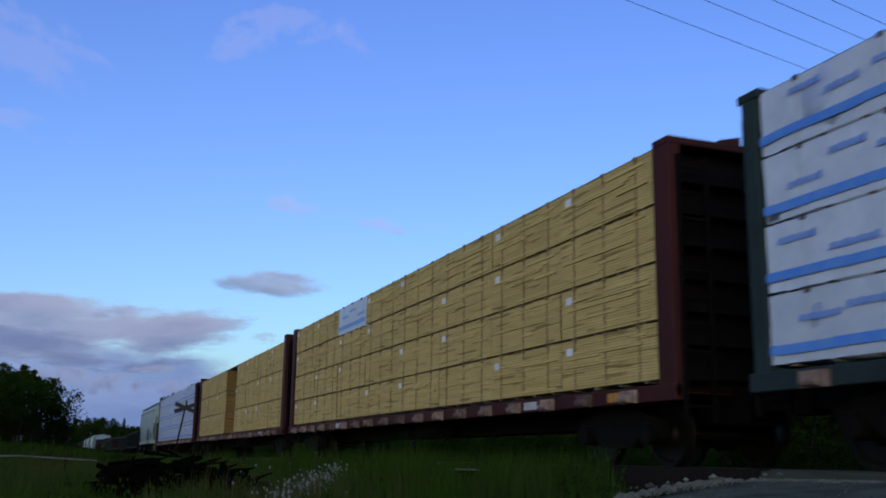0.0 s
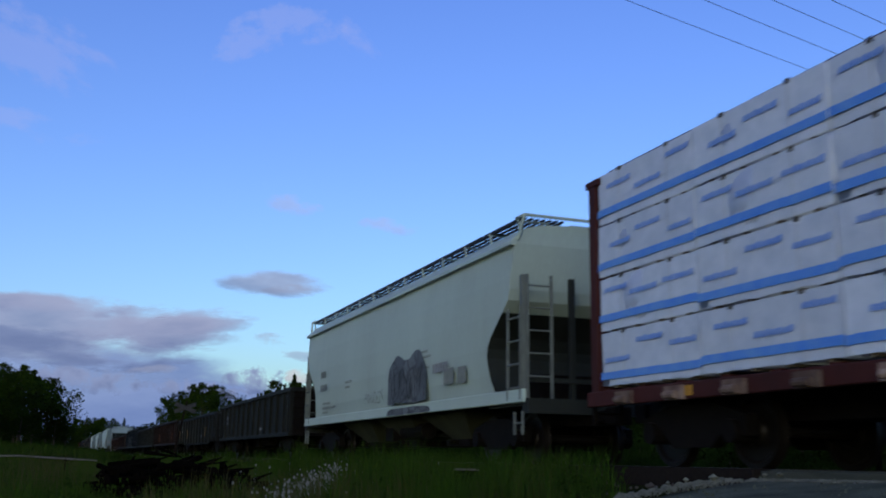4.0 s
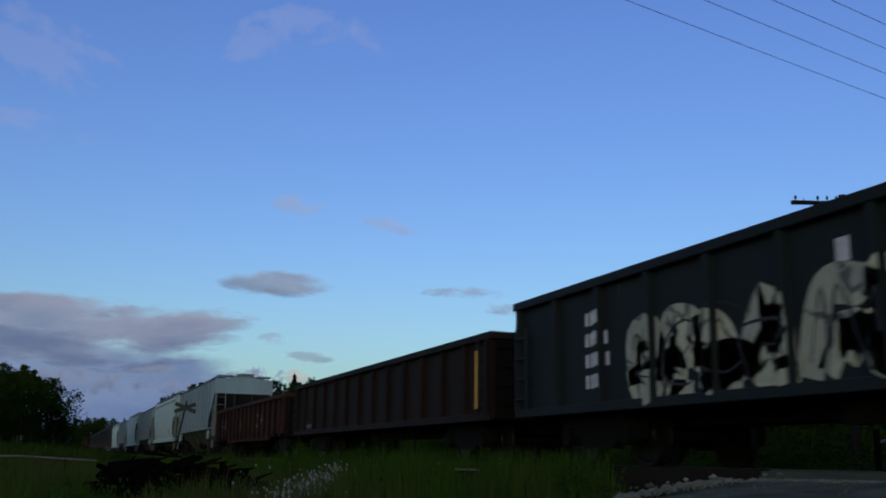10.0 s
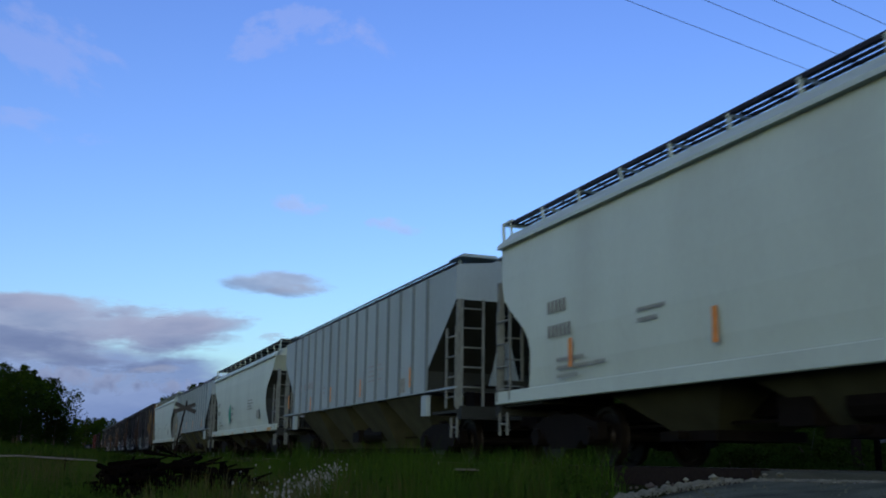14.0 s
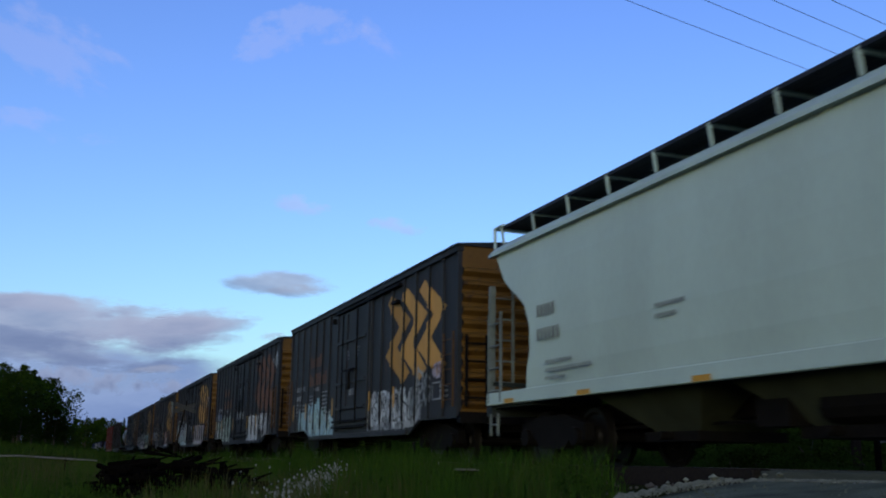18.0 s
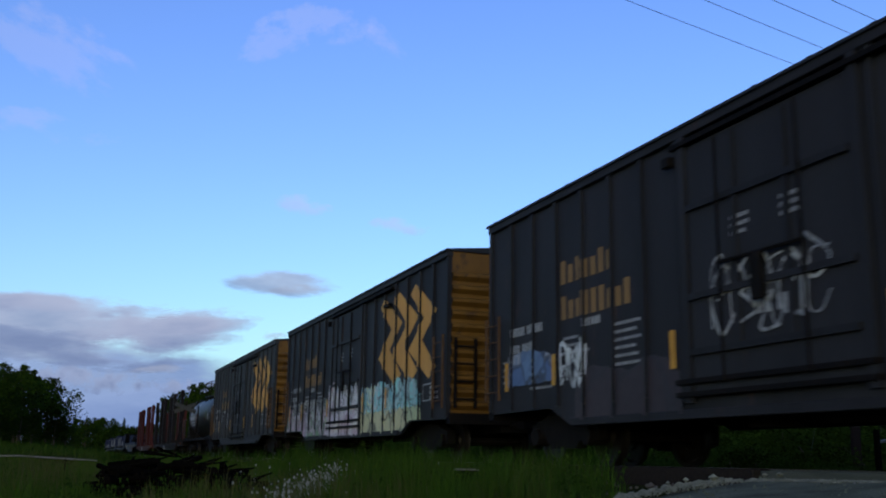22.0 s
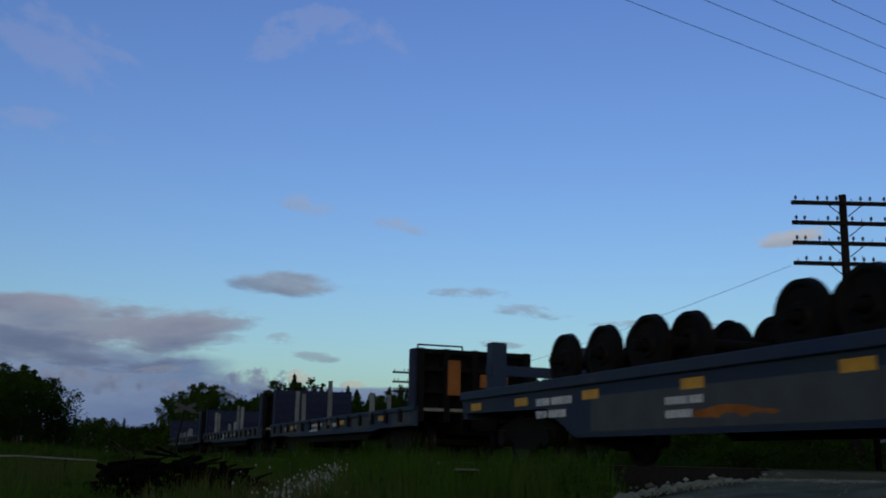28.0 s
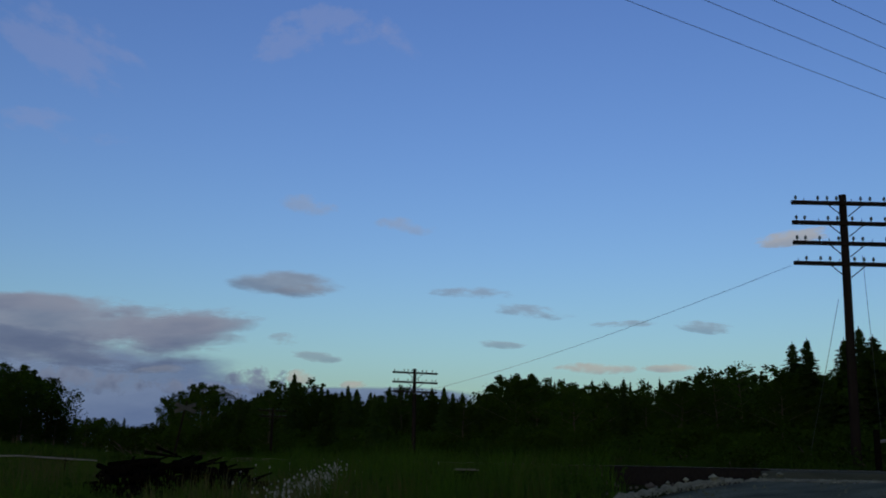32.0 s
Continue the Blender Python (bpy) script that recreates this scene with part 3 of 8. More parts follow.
for x0, x1 in ((7.45, 7.75), (7.77, 8.05), (8.26, 8.6), (8.62, 8.98), (9.0, 9.3), (9.32, 9.56), (9.74, 10.04), (10.06, 10.35)):
    for y0, y1 in ((-6.0, -2.0), (-1.97, 2.0), (2.03, 6.0), (6.03, 10.25)):
        bm = B()
        box(bm, x0, x1, y0, y1, -0.2, -0.006 + rnd.uniform(-0.006, 0.004))
        part("crossing_plank", bm, M["plank"], crossing, bevel=0.01)

part("edge_timber", box(B(), 7.34, 7.60, 9.34, 12.7, -0.25, 0.01), M["tie"], crossing, "dark timber at the edge of the crossing", bevel=0.015)

# ---- grass and weeds ----
M["grass"] = surface("green_grass_blades", (0.0185, 0.047, 0.0055), (0.0275, 0.045, 0.008), 0.85, scale=0.6, bump=0.0, fine=3)
M["dry_grass"] = surface("dry_grass_stalks", (0.046, 0.046, 0.018), (0.030, 0.033, 0.012), 0.85, scale=0.8, bump=0.0, fine=3)
M["weed"] = surface("dark_weed_leaves", (0.0125, 0.028, 0.0045), (0.021, 0.036, 0.0065), 0.85, scale=0.9, bump=0.0, fine=3)
M["flower"] = surface("white_wildflowers", (0.17, 0.175, 0.16), (0.11, 0.117, 0.104), 0.7, bump=0.0)
rng = np.random.default_rng(5)


def blades(name, label, spots, heights, widths, mat, lean=0.35, category="grass", tips=None):
    """Three-sided blades bent over once; one mesh."""
    n = len(spots)
    ang = rng.uniform(0, 2 * np.pi, n)
    bend = rng.uniform(0.05, lean, n) * heights
    dirx, diry = np.cos(ang), np.sin(ang)
    px, py = -diry * widths, dirx * widths
    base = np.array([(x, y, land_z(x, y) - 0.02) for x, y in spots])
    V = np.zeros((n, 5, 3))
    V[:, 0] = base + np.stack([px, py, np.zeros(n)], 1)
    V[:, 1] = base - np.stack([px, py, np.zeros(n)], 1)
    mid = base + np.stack([dirx * bend * 0.35, diry * bend * 0.35, heights * 0.6], 1)
    V[:, 2] = mid - np.stack([px, py, np.zeros(n)], 1) * 0.8
    V[:, 3] = mid + np.stack([px, py, np.zeros(n)], 1) * 0.8
    V[:, 4] = base + np.stack([dirx * bend, diry * bend, heights], 1)
    o = np.arange(n)[:, None] * 5
    quads = (o + np.array([0, 1, 2, 3])).tolist()
    tris = (o + np.array([3, 2, 4])).tolist()
    m = bpy.data.meshes.new(name)
    m.from_pydata(V.reshape(-1, 3).tolist(), [], quads + tris)
    m.materials.append(mat)
    tagged(new(name, m), label, category, kind="stuff")
    return V[:, 4]


def scatter(n, x0, x1, y0, y1, power=1.6, keep=None):
    """Spots on the near side, denser towards the camera."""
    out = []
    while len(out) < n:
        u = rng.random(4000)
        y = y0 * (y1 / y0) ** (u ** (1 / power) if power else u)
        x = rng.uniform(x0, x1, 4000)
        for a, b in zip(x, y):
            if b < road_edge(a) + 0.2 or a < -0.075 * b - 1.2 or abs(a - TRACK) < 1.5 or (b < 12.3 and max(5.2, (0.565 + 0.05 * rng.random()) * b) < a < TRACK):
                continue
            if keep and not keep(a, b):
                continue
            out.append((a, b))
    return out[:n]


def patchy(scale, level):
    return lambda a, b: noise.noise((a * scale, b * scale, 4.4)) > level


def sizes(n, lo, hi, spots=None):
    h = rng.uniform(lo, hi, n)
    if spots is not None:
        h *= np.array([0.85 + 0.55 * noise.noise((a * 0.5, b * 0.5, 8)) + 0.75 * noise.noise((a * 1.7, b * 1.3, 5)) for a, b in spots]).clip(0.3, 1.6)
    return h


sp = scatter(56000, -6, 7.1, 9.2, 60, 1.0)
blades("grass", "dense green grass on the near bank", sp, sizes(len(sp), 0.14, 0.42, sp), rng.uniform(0.003, 0.007, len(sp)), M["grass"], 0.6)
sp = scatter(9000, -6, 7.0, 9.2, 50, 1.0, patchy(0.45, 0.0))
blades("dry_grass", "dry seeding grass stalks", sp, sizes(len(sp), 0.3, 0.66, sp), rng.uniform(0.002, 0.005, len(sp)), M["dry_grass"], 0.45)
sp = scatter(22000, -30, 7.0, 50, 240, 1.0)
blades("far_grass", "distant meadow grass", sp, sizes(len(sp), 0.3, 0.75, sp), rng.uniform(0.02, 0.05, len(sp)), M["weed"], 0.5)
sp = scatter(15000, 3.6, 7.2, 9.6, 60, 1.0, patchy(0.6, 0.02))
blades("tall_grass", "tall soft grass along the embankment", sp, sizes(len(sp), 0.35, 0.80, sp), rng.uniform(0.003, 0.007, len(sp)), M["grass"], 0.7)
sp = scatter(3200, 4.6, 7.2, 10.2, 60, 1.0, patchy(0.6, 0.08))
blades("trackside_weeds", "tall dark weeds along the embankment", sp, sizes(len(sp), 0.35, 0.85, sp), rng.uniform(0.005, 0.013, len(sp)), M["weed"], 0.4, "weeds")
sp = scatter(5200, 6.0, 7.3, 12.2, 30, 1.0)
blades("verge_grass", "tall soft grass hiding the foot of the track", sp, sizes(len(sp), 0.42, 0.62), rng.uniform(0.003, 0.007, len(sp)), M["grass"], 0.7)
sp = scatter(26000, 10.7, 30, 9.5, 90, 1.0)
blades("far_side_grass", "rough grass beyond the track", sp, sizes(len(sp), 0.25, 0.7, sp), rng.uniform(0.006, 0.016, len(sp)), M["weed"], 0.5)


def broad_weeds(name, label, spots, lo, hi, mat):
    """Upright stems with pairs of broad leaves."""
    V, F = [], []
    for x, y in spots:
        h = rng.uniform(lo, hi)
        z = land_z(x, y)
        n = int(6 + h * 14)
        for k in range(n):
            a, u = rng.uniform(0, 6.28), rng.uniform(0.15, 1.0)
            r = rng.uniform(0.03, 0.08) * (1.25 - 0.6 * u)
            cx, cy, cz = x + rng.normal(0, 0.03), y + rng.normal(0, 0.03), z + h * u
            dx, dy = math.cos(a), math.sin(a)
            o = len(V)
            w = r * 0.36
            V += [(cx, cy, cz), (cx + dx * r * 0.5 - dy * w, cy + dy * r * 0.5 + dx * w, cz + 0.03), (cx + dx * r, cy + dy * r, cz - 0.02), (cx + dx * r * 0.5 + dy * w, cy + dy * r * 0.5 - dx * w, cz + 0.03)]
            F.append((o, o + 1, o + 2, o + 3))
        o = len(V)
        V += [(x - 0.006, y, z), (x + 0.006, y, z), (x, y, z + h)]
        F.append((o, o + 1, o + 2))
    m = bpy.data.meshes.new(name)
    m.from_pydata(V, [], F)
    m.materials.append(mat)
    tagged(new(name, m), label, "weeds", kind="stuff")


broad_weeds("leafy_weeds", "leafy weeds by the embankment", scatter(330, 3.9, 7.2, 11.0, 34, 1.0, patchy(0.5, -0.1)), 0.3, 0.7, M["weed"])
broad_weeds("meadow_weeds", "low leafy weeds in the meadow", scatter(420, -4, 5, 11.0, 40, 1.0, patchy(0.4, 0.05)), 0.2, 0.45, M["weed"])
V, F = [], []
for k in range(270):                                 # flower heads on stalks, rising into the taller grass
    u = rng.random() ** 0.85
    x, y = 2.1 + 2.1 * u + rng.normal(0, 0.11), 11.0 + 4.6 * u + rng.normal(0, 0.25)
    if k % 9 == 0:
        x, y = rng.uniform(2.0, 6.6), rng.uniform(11.5, 17)
    z = -0.44 + 0.36 * min(1.0, max(0.0, (y - 11) / 4.6)) + rng.normal(0, 0.045)
    r, o = rng.uniform(0.006, 0.016), len(V)
    for j in range(6):
        V.append((x + r * math.cos(j * 1.047), y + r * 0.5 * math.sin(j * 1.047), z + r * 1.5 * math.sin(j * 1.047)))
    F.append(tuple(range(o, o + 6)))
    o = len(V)
    V += [(x - 0.003, y, land_z(x, y)), (x + 0.003, y, land_z(x, y)), (x, y, z)]
    F.append((o, o + 1, o + 2))
me = bpy.data.meshes.new("wildflowers")
me.from_pydata(V, [], F)
me.materials.append(M["flower"])
tagged(new("wildflowers", me), "drift of small white wildflowers in the grass", "flowers", kind="stuff")

# ---- trees ----
M["leaf"] = surface("dusky_green_leaves", (0.0150, 0.0285, 0.0038), (0.0090, 0.0180, 0.0028), 0.85, scale=1.2, bump=0.0, fine=4, spread=0.25)
M["needle"] = surface("dark_spruce_needles", (0.0096, 0.0195, 0.0042), (0.0142, 0.0236, 0.0054), 0.85, scale=1.5, bump=0.0, fine=5, spread=0.25)
M["bark"] = surface("grey_brown_bark", (0.045, 0.0375, 0.03), (0.0225, 0.019, 0.015), 0.9, scale=3, stretch=(3, 3, 0.5), bump=0.02)


def broadleaf_meshes(seed, h=7.0, spread=0.30, leaves=3600, airy=1.0, size=1.0):
    r = random.Random(seed)
    wood, V, F = B(), [], []
    bar(wood, (0, 0, -0.3), (0.1, 0, h * 0.5), 0.11, 8, 0.07)
    bar(wood, (0.1, 0, h * 0.5), (0.0, 0.1, h * 0.9), 0.07, 6, 0.015)
    tips = []
    for k in range(17):
        u = 0.16 + 0.78 * k / 16
        a, reach = k * 2.4 + r.uniform(-0.4, 0.4), h * spread * (1.15 - abs(u - 0.45) * 1.3) * r.uniform(0.65, 1.15)
        p0 = Vector((0.05, 0.03, h * u * 0.9))
        p1 = p0 + Vector((math.cos(a) * reach, math.sin(a) * reach, reach * 0.5))
        bar(wood, p0, p1, 0.035, 5, 0.01, cap=False)
        tips += [(p1, reach * 0.42), (p0.lerp(p1, 0.55), reach * 0.5), (p1 + Vector((r.uniform(-.4, .4), r.uniform(-.4, .4), r.uniform(0, .5))), reach * 0.3)]
    tips += [(Vector((r.uniform(-.2, .2), r.uniform(-.2, .2), h * q)), h * w) for q, w in ((0.5, 0.14), (0.7, 0.13), (0.85, 0.1), (0.93, 0.07), (0.97, 0.045))]
    for k in range(leaves):
        c, rad = r.choice(tips)
        d = Vector((r.gauss(0, 1), r.gauss(0, 1), r.gauss(0, 0.9))).normalized() * rad * 0.95 * airy * r.random() ** 0.45
        p, q = c + d, r.uniform(0.07, 0.13) * size * h / 7
        u = Vector((r.gauss(0, 1), r.gauss(0, 1), r.gauss(0, 1))).normalized() * q
        v = u.orthogonal().normalized() * q * 0.75
        o = len(V)
        V += [tuple(p - u), tuple(p + v), tuple(p + u), tuple(p - v)]
        F.append((o, o + 1, o + 2, o + 3))
    m = bpy.data.meshes.new("crown")
    m.from_pydata(V, [], F)
    m.materials.append(M["leaf"])
    return mesh_of("trunk", wood, M["bark"]), m


def spruce_meshes(seed, h=8.0, wide=0.19, boughs=430):
    """A leader with drooping boughs at every height, of uneven length."""
    r = random.Random(seed)
    wood, V, F = B(), [], []
    bar(wood, (0, 0, -0.3), (0, 0, h), 0.10, 7, 0.012)
    for k in range(boughs):
        u = 0.03 + 0.95 * (k / boughs) ** 1.15
        a = k * 2.39996 + r.uniform(-0.5, 0.5)
        ln = h * wide * (1 - u) ** 0.9 * r.uniform(0.5, 1.12) * (1 + 0.18 * math.sin(u * 40 + a)) + 0.07
        dx, dy = math.cos(a), math.sin(a)
        z, droop, w = h * u, ln * r.uniform(0.1, 0.55), ln * 0.2 + 0.05
        for q in range(3):
            s0, s1 = q / 3, (q + 1) / 3 + r.uniform(0, 0.08)
            z0, z1 = z - droop * s0 ** 1.4, z - droop * s1 ** 1.4
            w0 = w * (0.45 + 0.8 * math.sin(math.pi * min(1, s0 + 0.2))) * (1 - s0 * 0.45)
            hang = r.uniform(0.04, 0.16)
            o = len(V)
            V += [(dx * ln * s0 - dy * w0, dy * ln * s0 + dx * w0, z0 - hang), (dx * ln * s0 + dy * w0, dy * ln * s0 - dx * w0, z0 - hang * 0.7),
                  (dx * ln * s1, dy * ln * s1, z1), (dx * ln * s0, dy * ln * s0, z0 + 0.03)]
            F += [(o, o + 2, o + 3), (o + 1, o + 3, o + 2), (o, o + 1, o + 2)]
    m = bpy.data.meshes.new("crown")
    m.from_pydata(V, [], F)
    m.materials.append(M["needle"])
    return mesh_of("trunk", wood, M["bark"]), m


KINDS = {
    "leafy": [(7.0, broadleaf_meshes(1)), (7.0, broadleaf_meshes(2, spread=0.36, leaves=4200)), (7.0, broadleaf_meshes(3, spread=0.24, leaves=3200)), (7.0, broadleaf_meshes(4, spread=0.20, leaves=1500, airy=1.15))],
    "spruce": [(8.0, spruce_meshes(5, wide=0.23)), (8.0, spruce_meshes(6, wide=0.2)), (8.0, spruce_meshes(7, wide=0.17))],
}
TREE_WORDS = {"leafy": "leafy young broadleaf tree in the dusk", "spruce": "dark pointed spruce tree at the forest edge"}
rt = random.Random(77)


def tree(kind, x, y, h, variant=None, group="forest edge trees", slim=1.0, word=None):
    base, (trunk, crown) = KINDS[kind][rt.randrange(len(KINDS[kind])) if variant is None else variant]
    t = thing("tree", word or TREE_WORDS[kind], "tree", group)
    k = h / base
    t.location = (x, y, land_z(x, y))
    t.scale = (k * slim, k * slim, k)
    t.rotation_euler.z = rt.uniform(0, 6.28)
    part("trunk", trunk, None, t)
    part("crown", crown, None, t)
    return t


def at_bearing(px, off):
    """Ground spot at distance off beyond the line, in the direction whose tangent against the camera's axis is px."""
    a = radians(21.03) + math.atan(px)
    return off, off / math.tan(a), a


# skyline of the wood beyond the telegraph line: (bearing, rise over the eye per metre of distance, kind)
SKYLINE = [(-0.275, .060, "leafy"), (-0.263, .066, "leafy"), (-0.243, .075, "leafy"), (-0.234, .072, "leafy"), (-0.222, .056, "spruce"), (-0.205, .060, "spruce"), (-0.188, .064, "spruce"),
           (-0.175, .074, "leafy"), (-0.152, .0845, "spruce"), (-0.135, .081, "leafy"), (-0.118, .069, "spruce"), (-0.097, .073, "spruce"), (-0.088, .070, "spruce"), (-0.070, .065, "spruce"),
           (-0.043, .075, "leafy"), (0.0, .071, "spruce"), (0.020, .066, "leafy"), (0.045, .065, "spruce"), (0.072, .088, "leafy"), (0.093, .086, "leafy"), (0.118, .083, "leafy"), (0.132, .080, "leafy"),
           (0.150, .082, "spruce"), (0.166, .079, "leafy"), (0.182, .084, "spruce"), (0.203, .079, "leafy"), (0.221, .080, "spruce"), (0.240, .082, "leafy"), (0.258, .087, "spruce"), (0.274, .092, "leafy"),
           (0.299, .105, "leafy"), (0.322, .092, "spruce"), (0.340, .093, "leafy"), (0.355, .123, "spruce"), (0.370, .127, "spruce"), (0.392, .096, "leafy"), (0.408, .128, "spruce"), (0.424, .140, "spruce"), (0.438, .132, "spruce"), (0.446, .118, "leafy"), (0.47, .12, "spruce")]
for k, (b, rise, kind) in enumerate(SKYLINE):
    off = 33 + 5 * math.sin(k * 2.3) if b < 0.38 else 30
    x, y, a = at_bearing(b, off)
    dist = math.hypot(x, y) * math.cos(math.atan(b))
    h = rise * dist * 1.0 + 0.06 - land_z(x, y)
    tree(kind, x, y, h * (0.97 if kind == "leafy" else 1.0), 3 if b in (0.299, -0.135) else None, slim=(0.8 if b < -0.25 else 1.1) if kind == "leafy" else (1.9 if b > 0.34 else 1.25))
for k in range(46):                                  # spruce tops standing out of the wood's edge
    b = -0.218 + 0.275 * k / 45 + rt.uniform(-0.003, 0.003)
    x, y, a = at_bearing(b, rt.uniform(34, 48))
    dist = math.hypot(x, y) * math.cos(math.atan(b))
    tree("spruce", x, y, rt.uniform(0.056, 0.073) * dist + 0.06 - land_z(x, y), 1 + k % 2, slim=1.7)
for k in range(26):                                  # thin tops over the broadleaf edge
    b = 0.07 + 0.27 * k / 25 + rt.uniform(-0.004, 0.004)
    x, y, a = at_bearing(b, rt.uniform(34, 44))
    dist = math.hypot(x, y) * math.cos(math.atan(b))
    tree("spruce" if k % 3 else "leafy", x, y, rt.uniform(0.074, 0.088) * dist + 0.06 - land_z(x, y), 2 if k % 3 else 3, slim=0.75)
FILL = [np.array([v.co for v in m.vertices]) for m in (broadleaf_meshes(11, leaves=1500, spread=0.36, size=1.35)[1], broadleaf_meshes(12, leaves=1500, spread=0.3, size=1.35)[1], spruce_meshes(13, 7.0, 0.24, 130)[1])]
wood_v, wood_f, base = [], [], 0
for k in range(230):                                 # the wood behind and between
    b = rt.uniform(-0.275, 0.48) if k % 3 else rt.uniform(-0.27, 0.06)
    x, y, a = at_bearing(b, rt.uniform(36, 60))
    rise = min(SKYLINE, key=lambda s: abs(s[0] - b))[1]
    dist = math.hypot(x, y) * math.cos(math.atan(b))
    h = rise * dist * rt.uniform(0.62, 0.93) + 0.06 - land_z(x, y)
    pick = (0 if k % 2 else 1) if rt.random() < (0.65 if b > 0.06 else 0.3) else 2
    v, turn = FILL[pick], rt.uniform(0, 6.28)
    ca, sa, q = math.cos(turn) * 1.4, math.sin(turn) * 1.4, h / 7
    wood_v.append(np.stack([x + q * (v[:, 0] * ca - v[:, 1] * sa), y + q * (v[:, 0] * sa + v[:, 1] * ca), land_z(x, y) + q * v[:, 2]], 1))
    wood_f += [(base + 4 * i, base + 4 * i + 1, base + 4 * i + 2, base + 4 * i + 3) for i in range(len(v) // 4)]
    base += len(v)
me = bpy.data.meshes.new("wood")
me.from_pydata(np.concatenate(wood_v).tolist(), [], wood_f)
me.materials.append(M["leaf"])
tagged(new("wood", me), "dense dark mixed wood behind the forest edge", "wood", kind="stuff")
for x, y, h in ((-8.6, 88, 6.4), (-6.4, 95, 7.0), (-4.6, 88, 6.9), (-3.4, 94, 6.9), (-2.4, 98, 6.4), (-1.2, 102, 5.2), (-9, 102, 7.4), (-6.5, 80, 5.6), (-4.2, 106, 7.6), (-0.4, 96, 3.6), (0.6, 108, 3.0), (-5.2, 84, 5.0), (-3.0, 86, 4.6)):
    tree("leafy", x, y, h, rt.randrange(3), "broadleaf clump by the meadow", 1.25, "rounded broadleaf tree at the meadow edge")
tree("spruce", 0.45, 120, 4.2, 2)
for k in range(46):                                  # the far end of the line
    x = -45 + k * 2.6 + rt.uniform(-1, 1)
    tree("leafy" if rt.random() < 0.45 else "spruce", x, 640 + rt.uniform(-30, 50), rt.uniform(17, 24), group="far trees at the end of the line", slim=1.5)


def shrub_mesh(seed, leaves=2000):
    r = random.Random(seed)
    V, F = [], []
    lobes = [(Vector((r.uniform(-.55, .55), r.uniform(-.55, .55), r.uniform(0.25, 0.65))), r.uniform(0.22, 0.42)) for k in range(9)]
    for k in range(leaves):
        c, rad = r.choice(lobes)
        p = c + Vector((r.gauss(0, 1), r.gauss(0, 1), r.gauss(0, 1))).normalized() * rad * r.uniform(0.6, 1.05)
        if p.z < 0:
            p.z = -p.z * 0.3
        q = r.uniform(0.018, 0.042)
        u = Vector((r.gauss(0, 1), r.gauss(0, 1), r.gauss(0, 1))).normalized() * q
        v = u.orthogonal().normalized() * q * 0.6
        o = len(V)
        V += [tuple(p - u), tuple(p + v), tuple(p + u), tuple(p - v)]
        F.append((o, o + 1, o + 2, o + 3))
    m = bpy.data.meshes.new("foliage")
    m.from_pydata(V, [], F)
    m.materials.append(M["leaf"])
    w = B()
    for c, rad in lobes:
        bar(w, (c.x * 0.2, c.y * 0.2, -0.1), c, 0.02, 5, 0.008, cap=False)
    return mesh_of("woody_base", w, M["bark"]), m


SHRUBS = [shrub_mesh(s) for s in (1, 2, 3)]


def shrub(x, y, h, w=1.2):
    t = thing("shrub", "low dark shrub beyond the railway track", "shrub", "shrubs beyond the track")
    t.location = (x, y, land_z(x, y) - 0.03)
    t.scale = (h * w, h * w, h)
    t.rotation_euler.z = rt.uniform(0, 6.28)
    stems, leaves = SHRUBS[rt.randrange(3)]
    part("woody_base", stems, None, t)
    part("foliage", leaves, None, t)


shrub(14.2, 16.6, 0.95, 1.1)
shrub(15.8, 17.0, 0.8, 1.1)
for k in range(120):
    y = 13 + 120 * rt.random() ** 1.5
    x = rt.uniform(14, 31) + (0 if y > 18 else 3)
    shrub(x, y, rt.uniform(0.7, 1.3) + max(0, (x - 17)) * 0.13, rt.uniform(1.0, 1.5))
for k in range(16):
    y = 45 + 90 * rt.random()
    shrub(rt.uniform(-0.06 * y, 4.0), y, rt.uniform(0.5, 1.0), 1.4)

for k in range(60):                                  # undergrowth at the foot of the wood
    x, y, a = at_bearing(-0.30 + 0.76 * k / 59 + rt.uniform(-0.01, 0.01), rt.uniform(31, 36))
    shrub(x, y, 0.030 * math.hypot(x, y) + rt.uniform(0.3, 1.0), 1.6)

